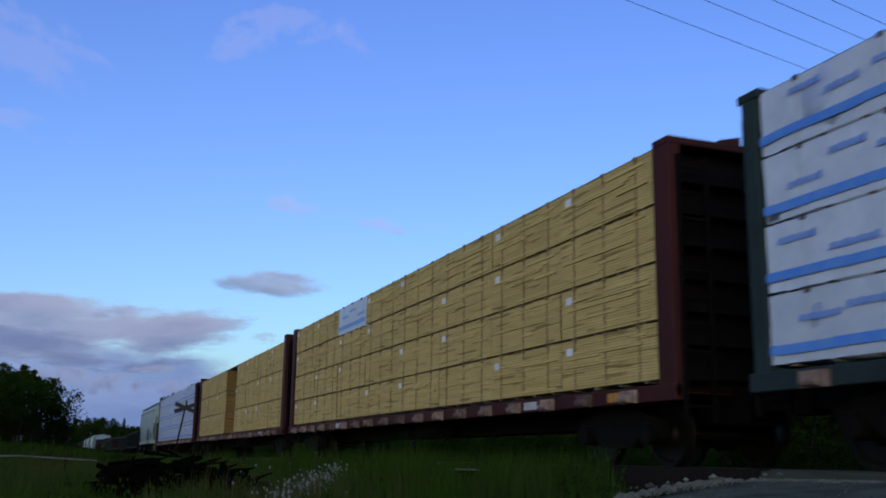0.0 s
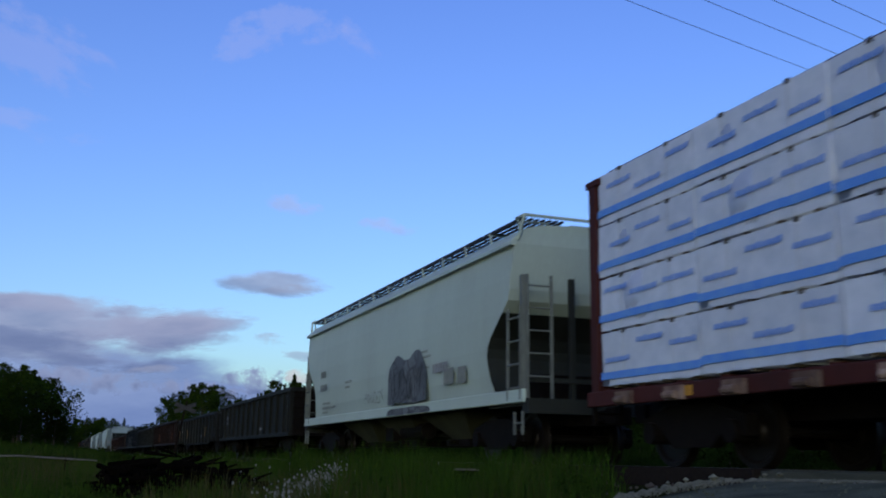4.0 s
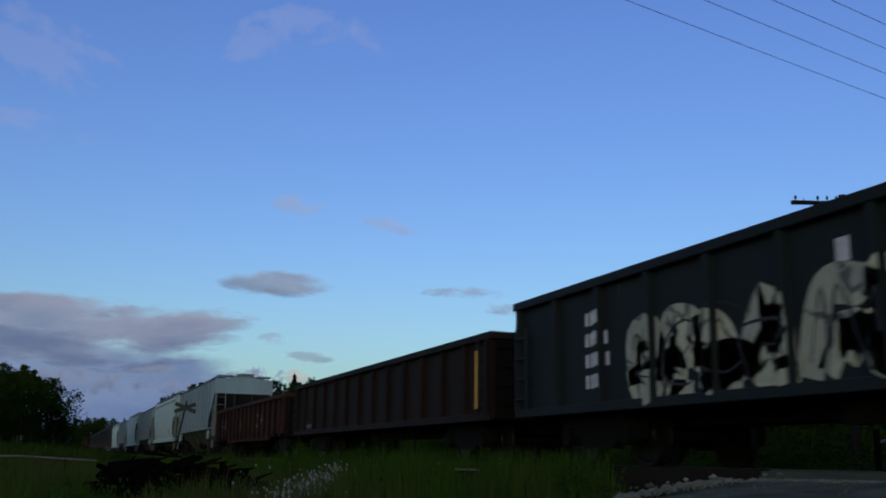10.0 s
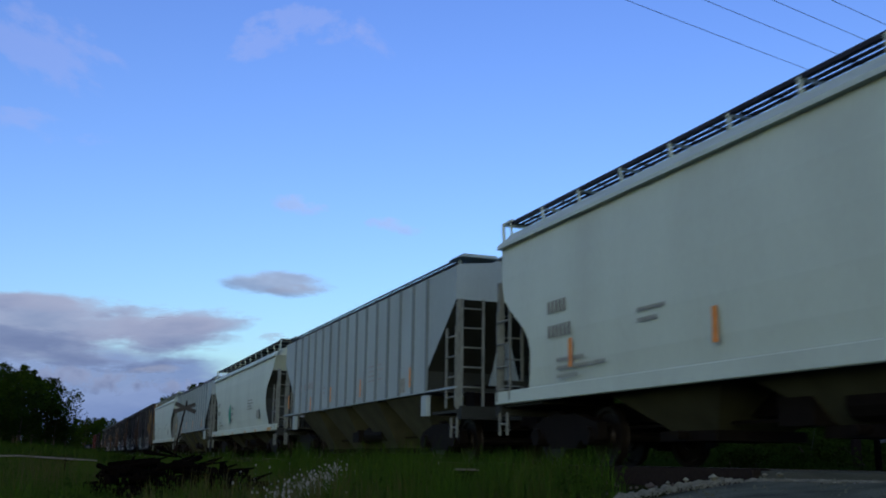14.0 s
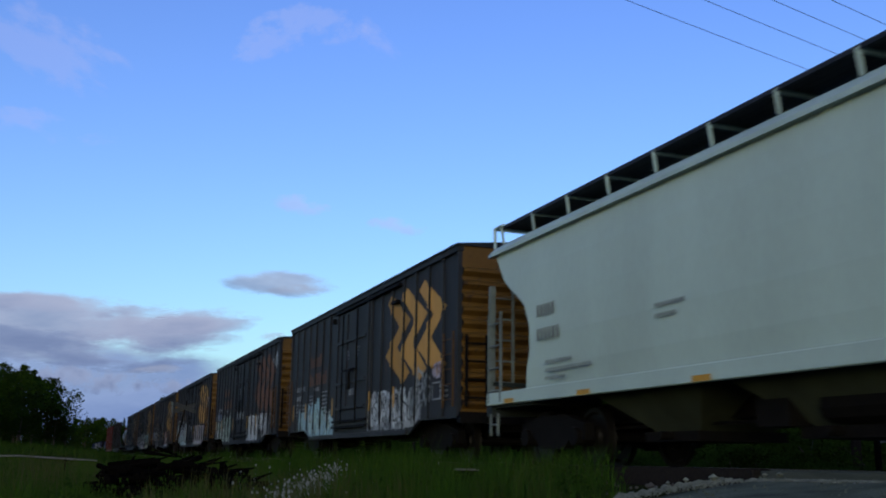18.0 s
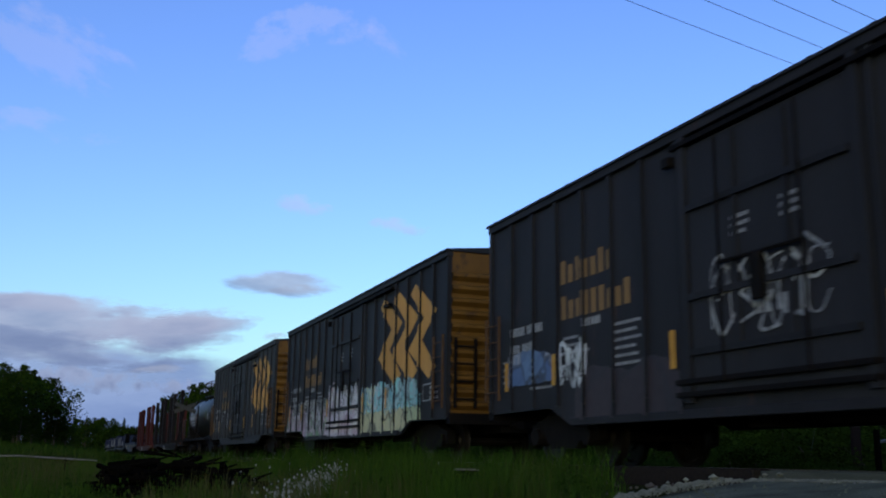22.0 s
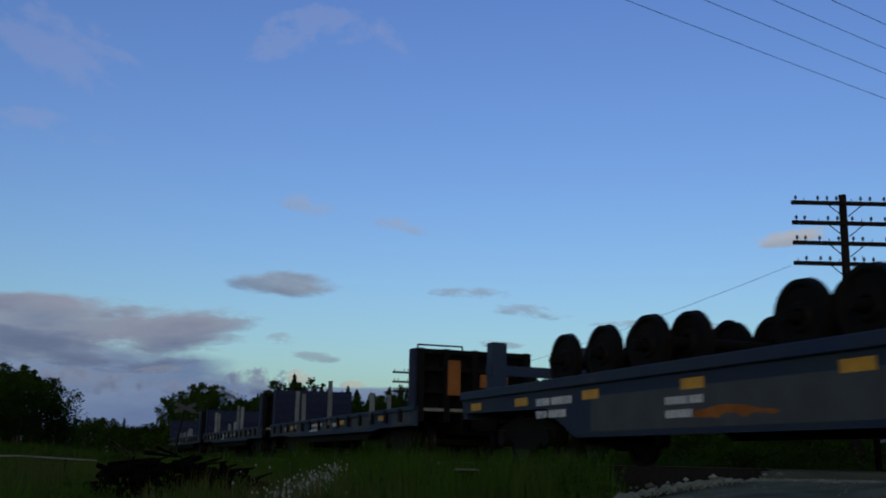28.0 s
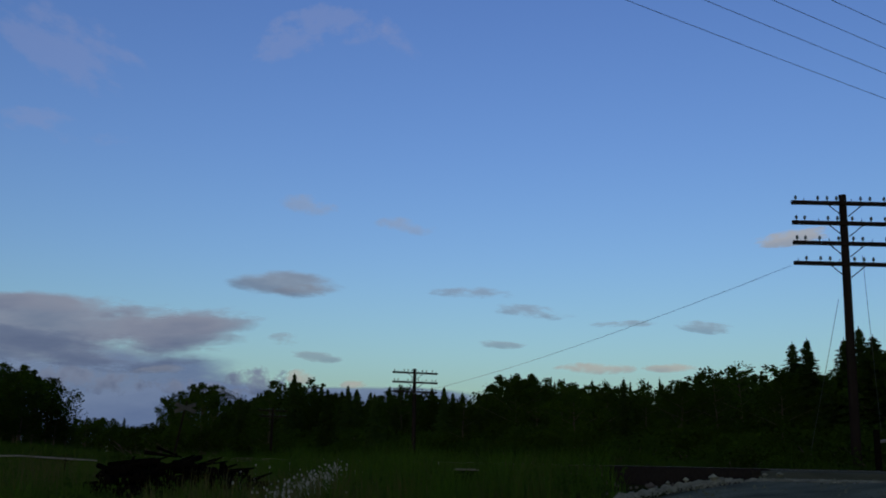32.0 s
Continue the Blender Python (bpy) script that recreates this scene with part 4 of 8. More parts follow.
# ---- telegraph line ----
def telegraph_pole(x, y, top, arms, turn, lean=0.0, label="weathered telegraph pole with insulators on crossarms"):
    p = thing("telegraph_pole", label, "telegraph pole", "telegraph line")
    p.location = (x, y, 0)
    p.rotation_euler = (0, radians(lean), radians(turn))
    bm = B()
    bar(bm, (0, 0, land_z(x, y) - 0.6), (0, 0, top), 0.15, 12, 0.11)
    part("post", bm, M["pole"], p)
    for k in range(arms):
        z = top - 0.29 - 0.625 * k
        bm = B()
        box(bm, -1.58, 1.58, -0.16, -0.06, z - 0.06, z + 0.06)
        arm = part("crossarm", bm, M["pole"], p, bevel=0.008)
        bm = B()
        for s in (-1, 1):
            beam(bm, (s * 0.52, -0.17, z - 0.05), (s * 0.08, -0.17, z - 0.42), 0.03, 0.012, (0, 1, 0))
        part("arm_brace", bm, M["black_steel"], arm)
        for j, q in enumerate((-1.45, -1.2, -0.78, -0.5, -0.22, 0.22, 0.5, 0.78, 1.2, 1.45)):
            bm = B()
            bar(bm, (q, -0.11, z + 0.05), (q, -0.11, z + 0.15), 0.012, 6)
            if (j + k * 3) % 4 != 1:
                bar(bm, (q, -0.11, z + 0.12), (q, -0.11, z + 0.18), 0.045, 8, 0.042)
                bar(bm, (q, -0.11, z + 0.18), (q, -0.11, z + 0.225), 0.042, 8, 0.02)
            part("insulator", bm, M["insulator"], arm)
    return p


telegraph_pole(21.5, 22.7, 8.12, 4, -23, 1.0)
telegraph_pole(21.7, 61.9, 5.95, 3, 0)
telegraph_pole(21.9, 110, 5.4, 2, 4, 0, "small far telegraph pole among trees")


def sag_wire(a, b, sag, r=0.006, n=24, label="thin weathered overhead wire", name="overhead_wire", group=""):
    curve = bpy.data.curves.new(name, "CURVE")
    curve.dimensions, curve.bevel_depth, curve.bevel_resolution = "3D", r, 1
    sp_ = curve.splines.new("POLY")
    sp_.points.add(n)
    for k in range(n + 1):
        u = k / n
        p = Vector(a).lerp(Vector(b), u)
        sp_.points[k].co = (p.x, p.y, p.z - 4 * sag * u * (1 - u), 1)
    curve.materials.append(M["wire"])
    return tagged(new(name, curve), label, "wire", group)


sag_wire((20.1, 23.3, 5.92), (20.2, 61.8, 3.98), 0.42, 0.007, label="slack telegraph wire between two poles", name="telegraph_wire")
sag_wire((21.35, 22.8, 4.9), (20.4, 23.6, -0.4), 0.0, 0.008, label="taut guy wire at the telegraph pole", name="guy_wire")
sag_wire((21.9, 22.3, 6.2), (22.0, 22.2, 1.0), 0.0, 0.008, label="ground wire down the telegraph pole", name="guy_wire")

# four power wires cross the line high up, between two poles out of view
for k, (dx, dy) in enumerate(((0, 0), (1.44, -0.6), (2.67, -1.12), (3.74, -1.56))):
    d = Vector((8.8, 2.18, 0)).normalized()
    a = Vector((9.78 + dx, 15.57 + dy, 9.06))
    a = a - d * (a.x + 16) / d.x
    b = a + d * 60
    sag_wire((a.x, a.y, 9.5), (b.x, b.y, 9.5), 0.46, 0.0062, 40, "high power wire crossing over the railway", "power_wire", "power wires over the line")
for px, py in ((-16.0, 9.18), (42.2, 23.6)):
    p = thing("power_pole", "tall wooden pole carrying the power wires", "power pole")
    p.location = (px + 0.15, py - 0.5, 0)
    bm = B()
    bar(bm, (0, 0, land_z(px, py) - 0.5), (0, 0, 9.6), 0.16, 10, 0.12)
    part("post", bm, M["pole"], p)
    bm = B()
    beam(bm, (-0.6, 1.2, 9.42), (1.4, -3.2 if px > 0 else -2.9, 9.42), 0.1, 0.12)
    part("crossarm", bm, M["pole"], p)

# ---- small things by the line ----
M["sign_back"] = surface("weathered_sign_board", (0.045, 0.044, 0.042), (0.024, 0.024, 0.023), 0.7, scale=4, bump=0.002)
sign = thing("crossing_sign", "leaning wooden crossbuck sign seen from behind", "sign")
sign.location = (5.3, 52, land_z(5.3, 52))
bm = B()
beam(bm, (0, 0, -0.3), (0.62, 0, 3.35), 0.08, 0.08)
part("post", bm, M["pole"], sign)
for s in (-1, 1):
    bm = B()
    beam(bm, (0.56 - 0.52, -0.08 * s, 3.0 + s * 0.2), (0.56 + 0.52, -0.08 * s, 3.0 - s * 0.2), 0.03, 0.2)
    part("board", bm, M["sign_back"], sign)

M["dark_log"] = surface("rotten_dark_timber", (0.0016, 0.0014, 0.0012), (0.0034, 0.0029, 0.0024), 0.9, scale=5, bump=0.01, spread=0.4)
pile = thing("timber_pile", "dark heap of rotten ties and branches", "timber pile")
pile.location = (1.72, 16.2, land_z(1.72, 16.2))
rp = random.Random(4)
for k in range(210):
    a = rp.uniform(-1.5, 1.5)
    L = rp.uniform(0.3, 0.9)
    cx, cy = rp.uniform(-1.05, 1.3), rp.uniform(-0.8, 0.6)
    z = 0.06 + (0.2 + 0.5 * max(0.0, 1 - abs(cx) / 1.4)) * rp.random() * (1 - 0.5 * max(0.0, -cy))
    bm = B()
    d = Vector((math.cos(a), math.sin(a) * 0.9, rp.uniform(-0.3, 0.3))) * L / 2
    if k % 3 == 0:
        beam(bm, Vector((cx, cy, z)) - d, Vector((cx, cy, z)) + d, rp.uniform(0.07, 0.13), rp.uniform(0.06, 0.11))
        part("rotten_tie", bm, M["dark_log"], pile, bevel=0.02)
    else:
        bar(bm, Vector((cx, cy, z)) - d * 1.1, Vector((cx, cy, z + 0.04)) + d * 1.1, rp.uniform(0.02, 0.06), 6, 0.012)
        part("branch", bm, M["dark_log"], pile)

M["pale_log"] = surface("bleached_dry_pole", (0.15, 0.145, 0.135), (0.08, 0.075, 0.07), 0.8, scale=5, bump=0.005)
fallen = thing("fallen_pole", "bleached thin pole lying in the meadow", "pole")
bm = B()
bar(bm, (-2.6, 27.6, -0.03), (-0.9, 27.9, 0.0), 0.018, 7, 0.02)
bar(bm, (-0.9, 27.9, 0.0), (0.2, 28.15, -0.06), 0.02, 7, 0.024)
bar(bm, (0.2, 28.15, -0.06), (1.0, 28.4, -0.10), 0.024, 7, 0.014)
part("shaft", bm, M["pale_log"], fallen)
bm = B()
for x, y in ((-2.0, 27.7), (0.2, 28.15)):
    bar(bm, (x, y, land_z(x, y) - 0.1), (x, y, -0.03 if x < 0 else -0.06), 0.03, 6)
part("stub", bm, M["dark_log"], fallen)

stump = thing("marker_stump", "short sawn post with a pale top", "post")
zs = land_z(6.0, 14.6)
bm = B()
box(bm, 5.86, 6.16, 14.48, 14.74, zs - 0.1, -0.1)
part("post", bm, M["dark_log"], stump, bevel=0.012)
bm = B()
box(bm, 5.85, 6.17, 14.47, 14.75, -0.1, -0.075)
part("sawn_top", bm, M["pale_log"], stump)

fence = thing("pipe_fence", "low bent pipe rail on wooden posts", "fence")
bm = B()
bar(bm, (14.3, 14.5, 0.5), (15.3, 14.6, 0.62), 0.03, 7)
bar(bm, (15.3, 14.6, 0.62), (17.8, 14.8, 0.66), 0.03, 7)
part("rail", bm, M["pale_log"], fence)
for x, y in ((14.25, 14.5), (15.4, 14.6), (16.6, 14.7), (17.7, 14.8)):
    bm = B()
    bar(bm, (x, y, land_z(x, y) - 0.3), (x, y, 0.72), 0.06, 8)
    part("post", bm, M["dark_log"], fence)

# ---- clouds: thin far sheets that drift ----
CLOUDS = []


def cloud_material(name, low, high, dense, grain, stretch=0.35, solid=1.0, rough=4.4):
    mat = bpy.data.materials.new(name)
    mat.use_nodes = True
    n, l = nodes_of(mat)
    n.remove(n["Principled BSDF"])
    uv = n.new("ShaderNodeTexCoord")
    info = n.new("ShaderNodeObjectInfo")
    grow = n.new("ShaderNodeMapping")
    grow.inputs["Scale"].default_value = (grain * stretch, grain, 1)
    l.new(uv.outputs["Object"], grow.inputs[0])
    jump = n.new("ShaderNodeVectorMath")
    jump.operation = "MULTIPLY_ADD"
    jump.inputs[1].default_value = (91, 57, 33)
    l.new(info.outputs["Random"], jump.inputs[0])
    l.new(grow.outputs[0], jump.inputs[2])
    ns = n.new("ShaderNodeTexNoise")
    ns.inputs["Scale"].default_value, ns.inputs["Detail"].default_value, ns.inputs["Roughness"].default_value = 1.0, 7, 0.58
    l.new(jump.outputs[0], ns.inputs["Vector"])
    sep = n.new("ShaderNodeSeparateXYZ")
    l.new(uv.outputs["UV"], sep.inputs[0])

    def math_node(op, a, b=None, c_=None):
        m = n.new("ShaderNodeMath")
        m.operation = op
        for k, v in enumerate((a, b, c_)):
            if v is None:
                continue
            if isinstance(v, (int, float)):
                m.inputs[k].default_value = v
            else:
                l.new(v, m.inputs[k])
        return m.outputs[0]
    u = math_node("MULTIPLY_ADD", sep.outputs["X"], 2.0, -1.0)
    v = math_node("MULTIPLY_ADD", sep.outputs["Y"], 2.0, -1.0)
    u2, v2 = math_node("MULTIPLY", u, u), math_node("MULTIPLY", v, v)
    rr = math_node("ADD", u2, v2)
    core = math_node("MULTIPLY_ADD", rr, -solid, solid)
    body = math_node("MULTIPLY_ADD", ns.outputs["Fac"], rough, -0.53 * rough)
    dens = math_node("ADD", core, body)
    cut = n.new("ShaderNodeMapRange")
    cut.interpolation_type = "SMOOTHSTEP"
    cut.inputs["From Min"].default_value, cut.inputs["From Max"].default_value = 0.15, 1.25
    cut.inputs["To Max"].default_value = dense
    l.new(dens, cut.inputs[0])
    edge = n.new("ShaderNodeMapRange")
    edge.inputs["From Min"].default_value, edge.inputs["From Max"].default_value = 1.0, 0.75
    l.new(rr, edge.inputs[0])
    alpha = math_node("MULTIPLY", cut.outputs[0], edge.outputs[0])
    # light put into the glowing colour: pale thin rims and tops, greyer thick bases
    tone = math_node("MULTIPLY_ADD", v, 0.33, 0.5)
    tone2 = math_node("MULTIPLY_ADD", ns.outputs["Fac"], -1.6, 0.85)
    mix = n.new("ShaderNodeMix")
    mix.data_type = "RGBA"
    mix.clamp_factor = True
    mix.inputs["A"].default_value, mix.inputs["B"].default_value = (*low, 1), (*high, 1)
    l.new(math_node("ADD", tone, tone2), mix.inputs["Factor"])
    em = n.new("ShaderNodeEmission")
    l.new(mix.outputs["Result"], em.inputs["Color"])
    tr = n.new("ShaderNodeBsdfTransparent")
    ms = n.new("ShaderNodeMixShader")
    l.new(alpha, ms.inputs[0])
    l.new(tr.outputs[0], ms.inputs[1])
    l.new(em.outputs[0], ms.inputs[2])
    l.new(ms.outputs[0], n["Material Output"].inputs["Surface"])
    return mat


M["cloud_mauve"] = cloud_material("mauve_dusk_cloud", (0.19, 0.255, 0.42), (0.45, 0.49, 0.62), 0.93, 0.010, 0.3, 1.6, 4.6)
M["cloud_bank"] = cloud_material("violet_cloud_bank", (0.12, 0.20, 0.43), (0.30, 0.40, 0.62), 0.95, 0.006, 0.35, 2.2, 3.2)
M["cloud_base"] = cloud_material("slate_cloud_base", (0.13, 0.185, 0.34), (0.26, 0.33, 0.5), 0.85, 0.014, 0.25, 1.4, 6.0)
M["cloud_small"] = cloud_material("small_mauve_cloud", (0.22, 0.28, 0.42), (0.45, 0.48, 0.56), 0.55, 0.03, 0.3, 1.2, 4.6)
M["cloud_wisp"] = cloud_material("pale_lilac_wisp", (0.42, 0.47, 0.80), (0.50, 0.53, 0.80), 0.26, 0.012, 0.5, 1.0, 5.0)
M["cloud_puff"] = cloud_material("faint_rosy_puff", (0.40, 0.47, 0.64), (0.56, 0.58, 0.68), 0.45, 0.02, 0.5, 1.2, 4.0)
M["cloud_cream"] = cloud_material("cream_lit_cloud", (0.48, 0.49, 0.53), (0.78, 0.70, 0.61), 0.75, 0.03, 0.4, 1.4, 3.6)
M["cloud_arc"] = cloud_material("pale_lilac_streak", (0.44, 0.49, 0.80), (0.52, 0.55, 0.80), 0.25, 0.016, 0.7, 1.35, 4.6)
M["cloud_heap"] = cloud_material("grey_violet_heap", (0.15, 0.21, 0.37), (0.36, 0.42, 0.58), 0.95, 0.02, 0.8, 1.3, 4.6)
M["cloud_lens"] = cloud_material("mauve_lens_cloud", (0.185, 0.25, 0.40), (0.43, 0.475, 0.57), 0.8, 0.016, 0.3, 1.5, 3.2)
FAR = 3000.0
HALF_W = math.tan(radians(48.63 / 2))


def cloud(u, v, w, h, mat, drift, tilt=0.0, label="thin mauve cloud in the evening sky", bend=0.0, far=FAR):
    """A sheet centred at (u, v), w by h, all in parts of the view's half width, square to the eye; drift in the same measure."""
    right, up, ahead = STILL.to_3x3() @ Vector((1, 0, 0)), STILL.to_3x3() @ Vector((0, 1, 0)), STILL.to_3x3() @ Vector((0, 0, -1))
    centre = Vector(EYE) + far * (ahead + right * u * HALF_W + up * v * HALF_W)
    sx, sy = w * HALF_W * far / 2, h * HALF_W * far / 2
    nu, nv = 24, 6
    V, UV = [], []
    for j in range(nv + 1):
        for i in range(nu + 1):
            a, b = i / nu * 2 - 1, j / nv * 2 - 1
            V.append((a * sx, b * sy + bend * sx * (1 - a * a), 0))
    F = [(j * (nu + 1) + i, j * (nu + 1) + i + 1, (j + 1) * (nu + 1) + i + 1, (j + 1) * (nu + 1) + i) for j in range(nv) for i in range(nu)]
    m = bpy.data.meshes.new("cloud")
    m.from_pydata(V, [], F)
    layer = m.uv_layers.new(name="sheet")
    for loop in m.loops:
        i, j = loop.vertex_index % (nu + 1), loop.vertex_index // (nu + 1)
        layer.data[loop.index].uv = (i / nu, j / nv)
    m.materials.append(M[mat])
    ob = tagged(new("cloud", m), label, "cloud", "evening clouds")
    ob.visible_shadow = False
    at = Matrix.Translation(centre) @ STILL.to_3x3().to_4x4() @ pose(0, 0, 0, 0, 0, tilt)
    ob.matrix_basis = at
    CLOUDS.append((ob, at, (right * drift * HALF_W) * far))


def sky_spot(px, py, w, h, mat, drift, tilt=0.0, label="thin mauve cloud in the evening sky", bend=0.0, far=FAR):
    cloud((px - 784) / 784, (441 - py) / 784, w / 784, h / 784, mat, drift / 784, tilt, label, bend, far)


sky_spot(-40, 700, 1150, 220, "cloud_bank", 8, 0, "violet cloud bank low over the trees", far=3300)
sky_spot(330, 725, 700, 110, "cloud_bank", 8, 0, "violet cloud bank low over the trees", far=3280)
sky_spot(640, 712, 560, 60, "cloud_bank", 8, 0, "low haze cloud above the wood", far=3290)
sky_spot(130, 672, 300, 60, "cloud_heap", 8, -4, "heaped top of the cloud bank", far=3270)
sky_spot(350, 690, 220, 44, "cloud_heap", 8, -6, "heaped top of the cloud bank", far=3260)
sky_spot(70, 578, 760, 150, "cloud_mauve", 12, -2, "broad mauve cloud with rosy upper edge", far=3200)
sky_spot(290, 582, 440, 84, "cloud_mauve", 13, 3, "broad mauve cloud with rosy upper edge", far=3180)
sky_spot(340, 578, 230, 42, "cloud_mauve", 13, 2, "broad mauve cloud with rosy upper edge", far=3170)
sky_spot(100, 540, 420, 50, "cloud_mauve", 12, -3, "thin rosy cloud above the bank", far=3190)
sky_spot(110, 620, 560, 76, "cloud_base", 12, -4, "slate-grey base of the broad cloud", far=3150)
sky_spot(20, 600, 300, 60, "cloud_base", 12, -2, "slate-grey base of the broad cloud", far=3140)
sky_spot(262, 655, 130, 22, "cloud_small", 12, 2, "small slate-grey cloud over the bank", far=3100)
sky_spot(482, 502, 235, 58, "cloud_lens", 24, -4, "lens-shaped mauve cloud over the wood", far=3050)
sky_spot(520, 515, 150, 30, "cloud_small", 24, -4, "slate underside of the lens-shaped cloud", far=3040)
sky_spot(520, 364, 120, 44, "cloud_puff", 30, -8, "faint rosy wisp of cloud")
sky_spot(690, 400, 130, 38, "cloud_puff", 34, -4, "faint rosy wisp of cloud")
sky_spot(492, 116, 345, 92, "cloud_arc", 82, 13, "faint arched streak of high cloud", 0.42, far=2950)
sky_spot(610, 62, 150, 56, "cloud_wisp", 80, -38, "faint arched streak of high cloud", far=2940)
sky_spot(60, 80, 330, 150, "cloud_wisp", 60, -28, "faint high cloud streak", far=2930)
sky_spot(60, 225, 260, 70, "cloud_wisp", 50, -10, "faint high cloud streak", far=2930)
sky_spot(812, 519, 170, 26, "cloud_small", 22, -2)
sky_spot(915, 553, 170, 30, "cloud_small", 26, -5)
sky_spot(475, 600, 80, 30, "cloud_small", 28, -3)
sky_spot(530, 631, 120, 26, "cloud_small", 20, -5)
sky_spot(1235, 580, 130, 26, "cloud_small", 16, -6)
sky_spot(1090, 574, 150, 16, "cloud_small", 12, 1)
sky_spot(880, 610, 120, 18, "cloud_small", 12, -3)
sky_spot(1050, 652, 170, 26, "cloud_cream", 8, 0, "peach-lit low cloud above the wood")
sky_spot(1190, 652, 140, 20, "cloud_cream", 8, -1, "peach-lit low cloud above the wood")
sky_spot(1395, 420, 180, 34, "cloud_cream", 14, 8, "pale cream cloud behind the pole")
sky_spot(450, 672, 130, 56, "cloud_heap", 6, 0, "small heaped cloud over the wood", far=3120)
sky_spot(528, 668, 62, 36, "cloud_cream", 4, 0, "bright sunlit top of a cloud")
sky_spot(625, 682, 60, 22, "cloud_cream", 4, 0, "bright sunlit top of a cloud")

# ---- the train: running gear shared by all cars ----
TRAIN, SPIN = [], []          # (thing, place along the track at 0 s); (wheelset, rest pose, place)
WHEEL_R = 0.46


def wheelset_mesh():
    bm = B()
    bar(bm, (-1.05, 0, 0), (1.05, 0, 0), 0.075, 10)
    for s in (-1, 1):
        n = 28
        prof = [(0.70, 0.11), (0.70, 0.17), (0.735, 0.20), (0.735, 0.36), (0.69, 0.40), (0.69, 0.485), (0.725, 0.47), (0.825, WHEEL_R), (0.825, 0.40), (0.785, 0.36), (0.785, 0.2), (0.84, 0.16), (0.84, 0.11)]
        rings = [[bm.verts.new((s * x, r * math.cos(2 * math.pi * k / n), r * math.sin(2 * math.pi * k / n))) for k in range(n)] for x, r in prof]
        for a, b in zip(rings, rings[1:]):
            for k in range(n):
                bm.faces.new((a[k], a[(k + 1) % n], b[(k + 1) % n], b[k]))
    return mesh_of("wheelset", bm, M["wheel"])


def sideframe_mesh():
    bm = B()
    out = [(-1.14, 0.40), (-1.14, 0.66), (-0.95, 0.70), (-0.45, 0.82), (0.45, 0.82), (0.95, 0.70), (1.14, 0.66), (1.14, 0.40), (0.93, 0.40),
           (0.72, 0.50), (0.42, 0.26), (-0.42, 0.26), (-0.72, 0.50), (-0.93, 0.40)]
    slab(bm, out, 0, -0.09, 0.09)
    for y in (-0.89, 0.89):                      # journal boxes
        bar(bm, (-0.17, y, 0.46), (0.17, y, 0.46), 0.15, 10)
    for y in (-0.22, -0.02, 0.18):               # springs
        bar(bm, (0.0, y, 0.36), (0.0, y, 0.64), 0.085, 8)
    return mesh_of("sideframe", bm, M["gear"])


GEAR = {}


def add_truck(car, y):
    if not GEAR:
        GEAR["wheelset"], GEAR["sideframe"] = wheelset_mesh(), sideframe_mesh()
        bm = B()
        box(bm, -1.0, 1.0, -0.2, 0.2, 0.5, 0.76)
        bar(bm, (0, 0, 0.74), (0, 0, 0.9), 0.25, 12)
        GEAR["bolster"] = mesh_of("truck", bm, M["gear"])
    truck = part("truck", GEAR["bolster"], None, car)
    truck.location.y = y
    for s in (-1, 1):
        f = part("sideframe", GEAR["sideframe"], None, truck)
        f.location.x = s * 1.04
    for dy in (-0.89, 0.89):
        w = part("wheelset", GEAR["wheelset"], None, truck)
        w.location = (0, dy, WHEEL_R)
    return truck


def add_coupler(car, y, s):
    bm = B()
    box(bm, -0.11, 0.11, min(y, y + s * 0.55), max(y, y + s * 0.55), 0.74, 0.94)
    box(bm, -0.17, 0.17, min(y + s * 0.5, y + s * 0.82), max(y + s * 0.5, y + s * 0.82), 0.68, 0.98)
    bar(bm, (0.35, y, 0.8), (0.18, y + s * 0.6, 0.42), 0.03, 6)
    part("coupler", bm, M["gear"], car, bevel=0.02)


def rigging(car, half, z=0.95, reach=None):
    """Centre sill, couplers, brake gear and trucks."""
    bm = B()
    box(bm, -0.3, 0.3, -half, half, z - 0.32, z)
    part("centre_sill", bm, M["black_steel"], car)
    bm = B()
    bar(bm, (-0.75, -1.5, 0.72), (-0.75, 0.1, 0.72), 0.2, 10)
    box(bm, -0.95, -0.6, 0.6, 1.2, 0.5, 0.85)
    beam(bm, (-0.5, -half + 3, 0.6), (-0.5, half - 3, 0.6), 0.04, 0.04)
    part("brake_gear", bm, M["gear"], car)
    for s in (-1, 1):
        add_coupler(car, s * half, s)
        add_truck(car, s * (half - (reach or 2.1)))


def run(car, near, far):
    """Put a car whose body reaches from near to far along the track at 0 s."""
    s = (near + far) / 2
    car.location = (TRACK, s, 0)
    TRAIN.append((car, s))
    return car


def ladder(bm, x, y0, y1, z0, z1, rungs, r=0.022, w=0.06):
    for y in (y0, y1):
        box(bm, x - 0.02, x + 0.02, y - w / 2, y + w / 2, z0, z1)
    for k in range(rungs):
        z = z0 + (z1 - z0) * (k + 0.5) / rungs
        bar(bm, (x - 0.01, y0, z), (x - 0.01, y1, z), r, 6)
    return bm


def ladder_x(bm, y, x0, x1, z0, z1, rungs, r=0.022, w=0.06):
    for x in (x0, x1):
        box(bm, x - w / 2, x + w / 2, y - 0.02, y + 0.02, z0, z1)
    for k in range(rungs):
        z = z0 + (z1 - z0) * (k + 0.5) / rungs
        bar(bm, (x0, y, z), (x1, y, z), r, 6)
    return bm


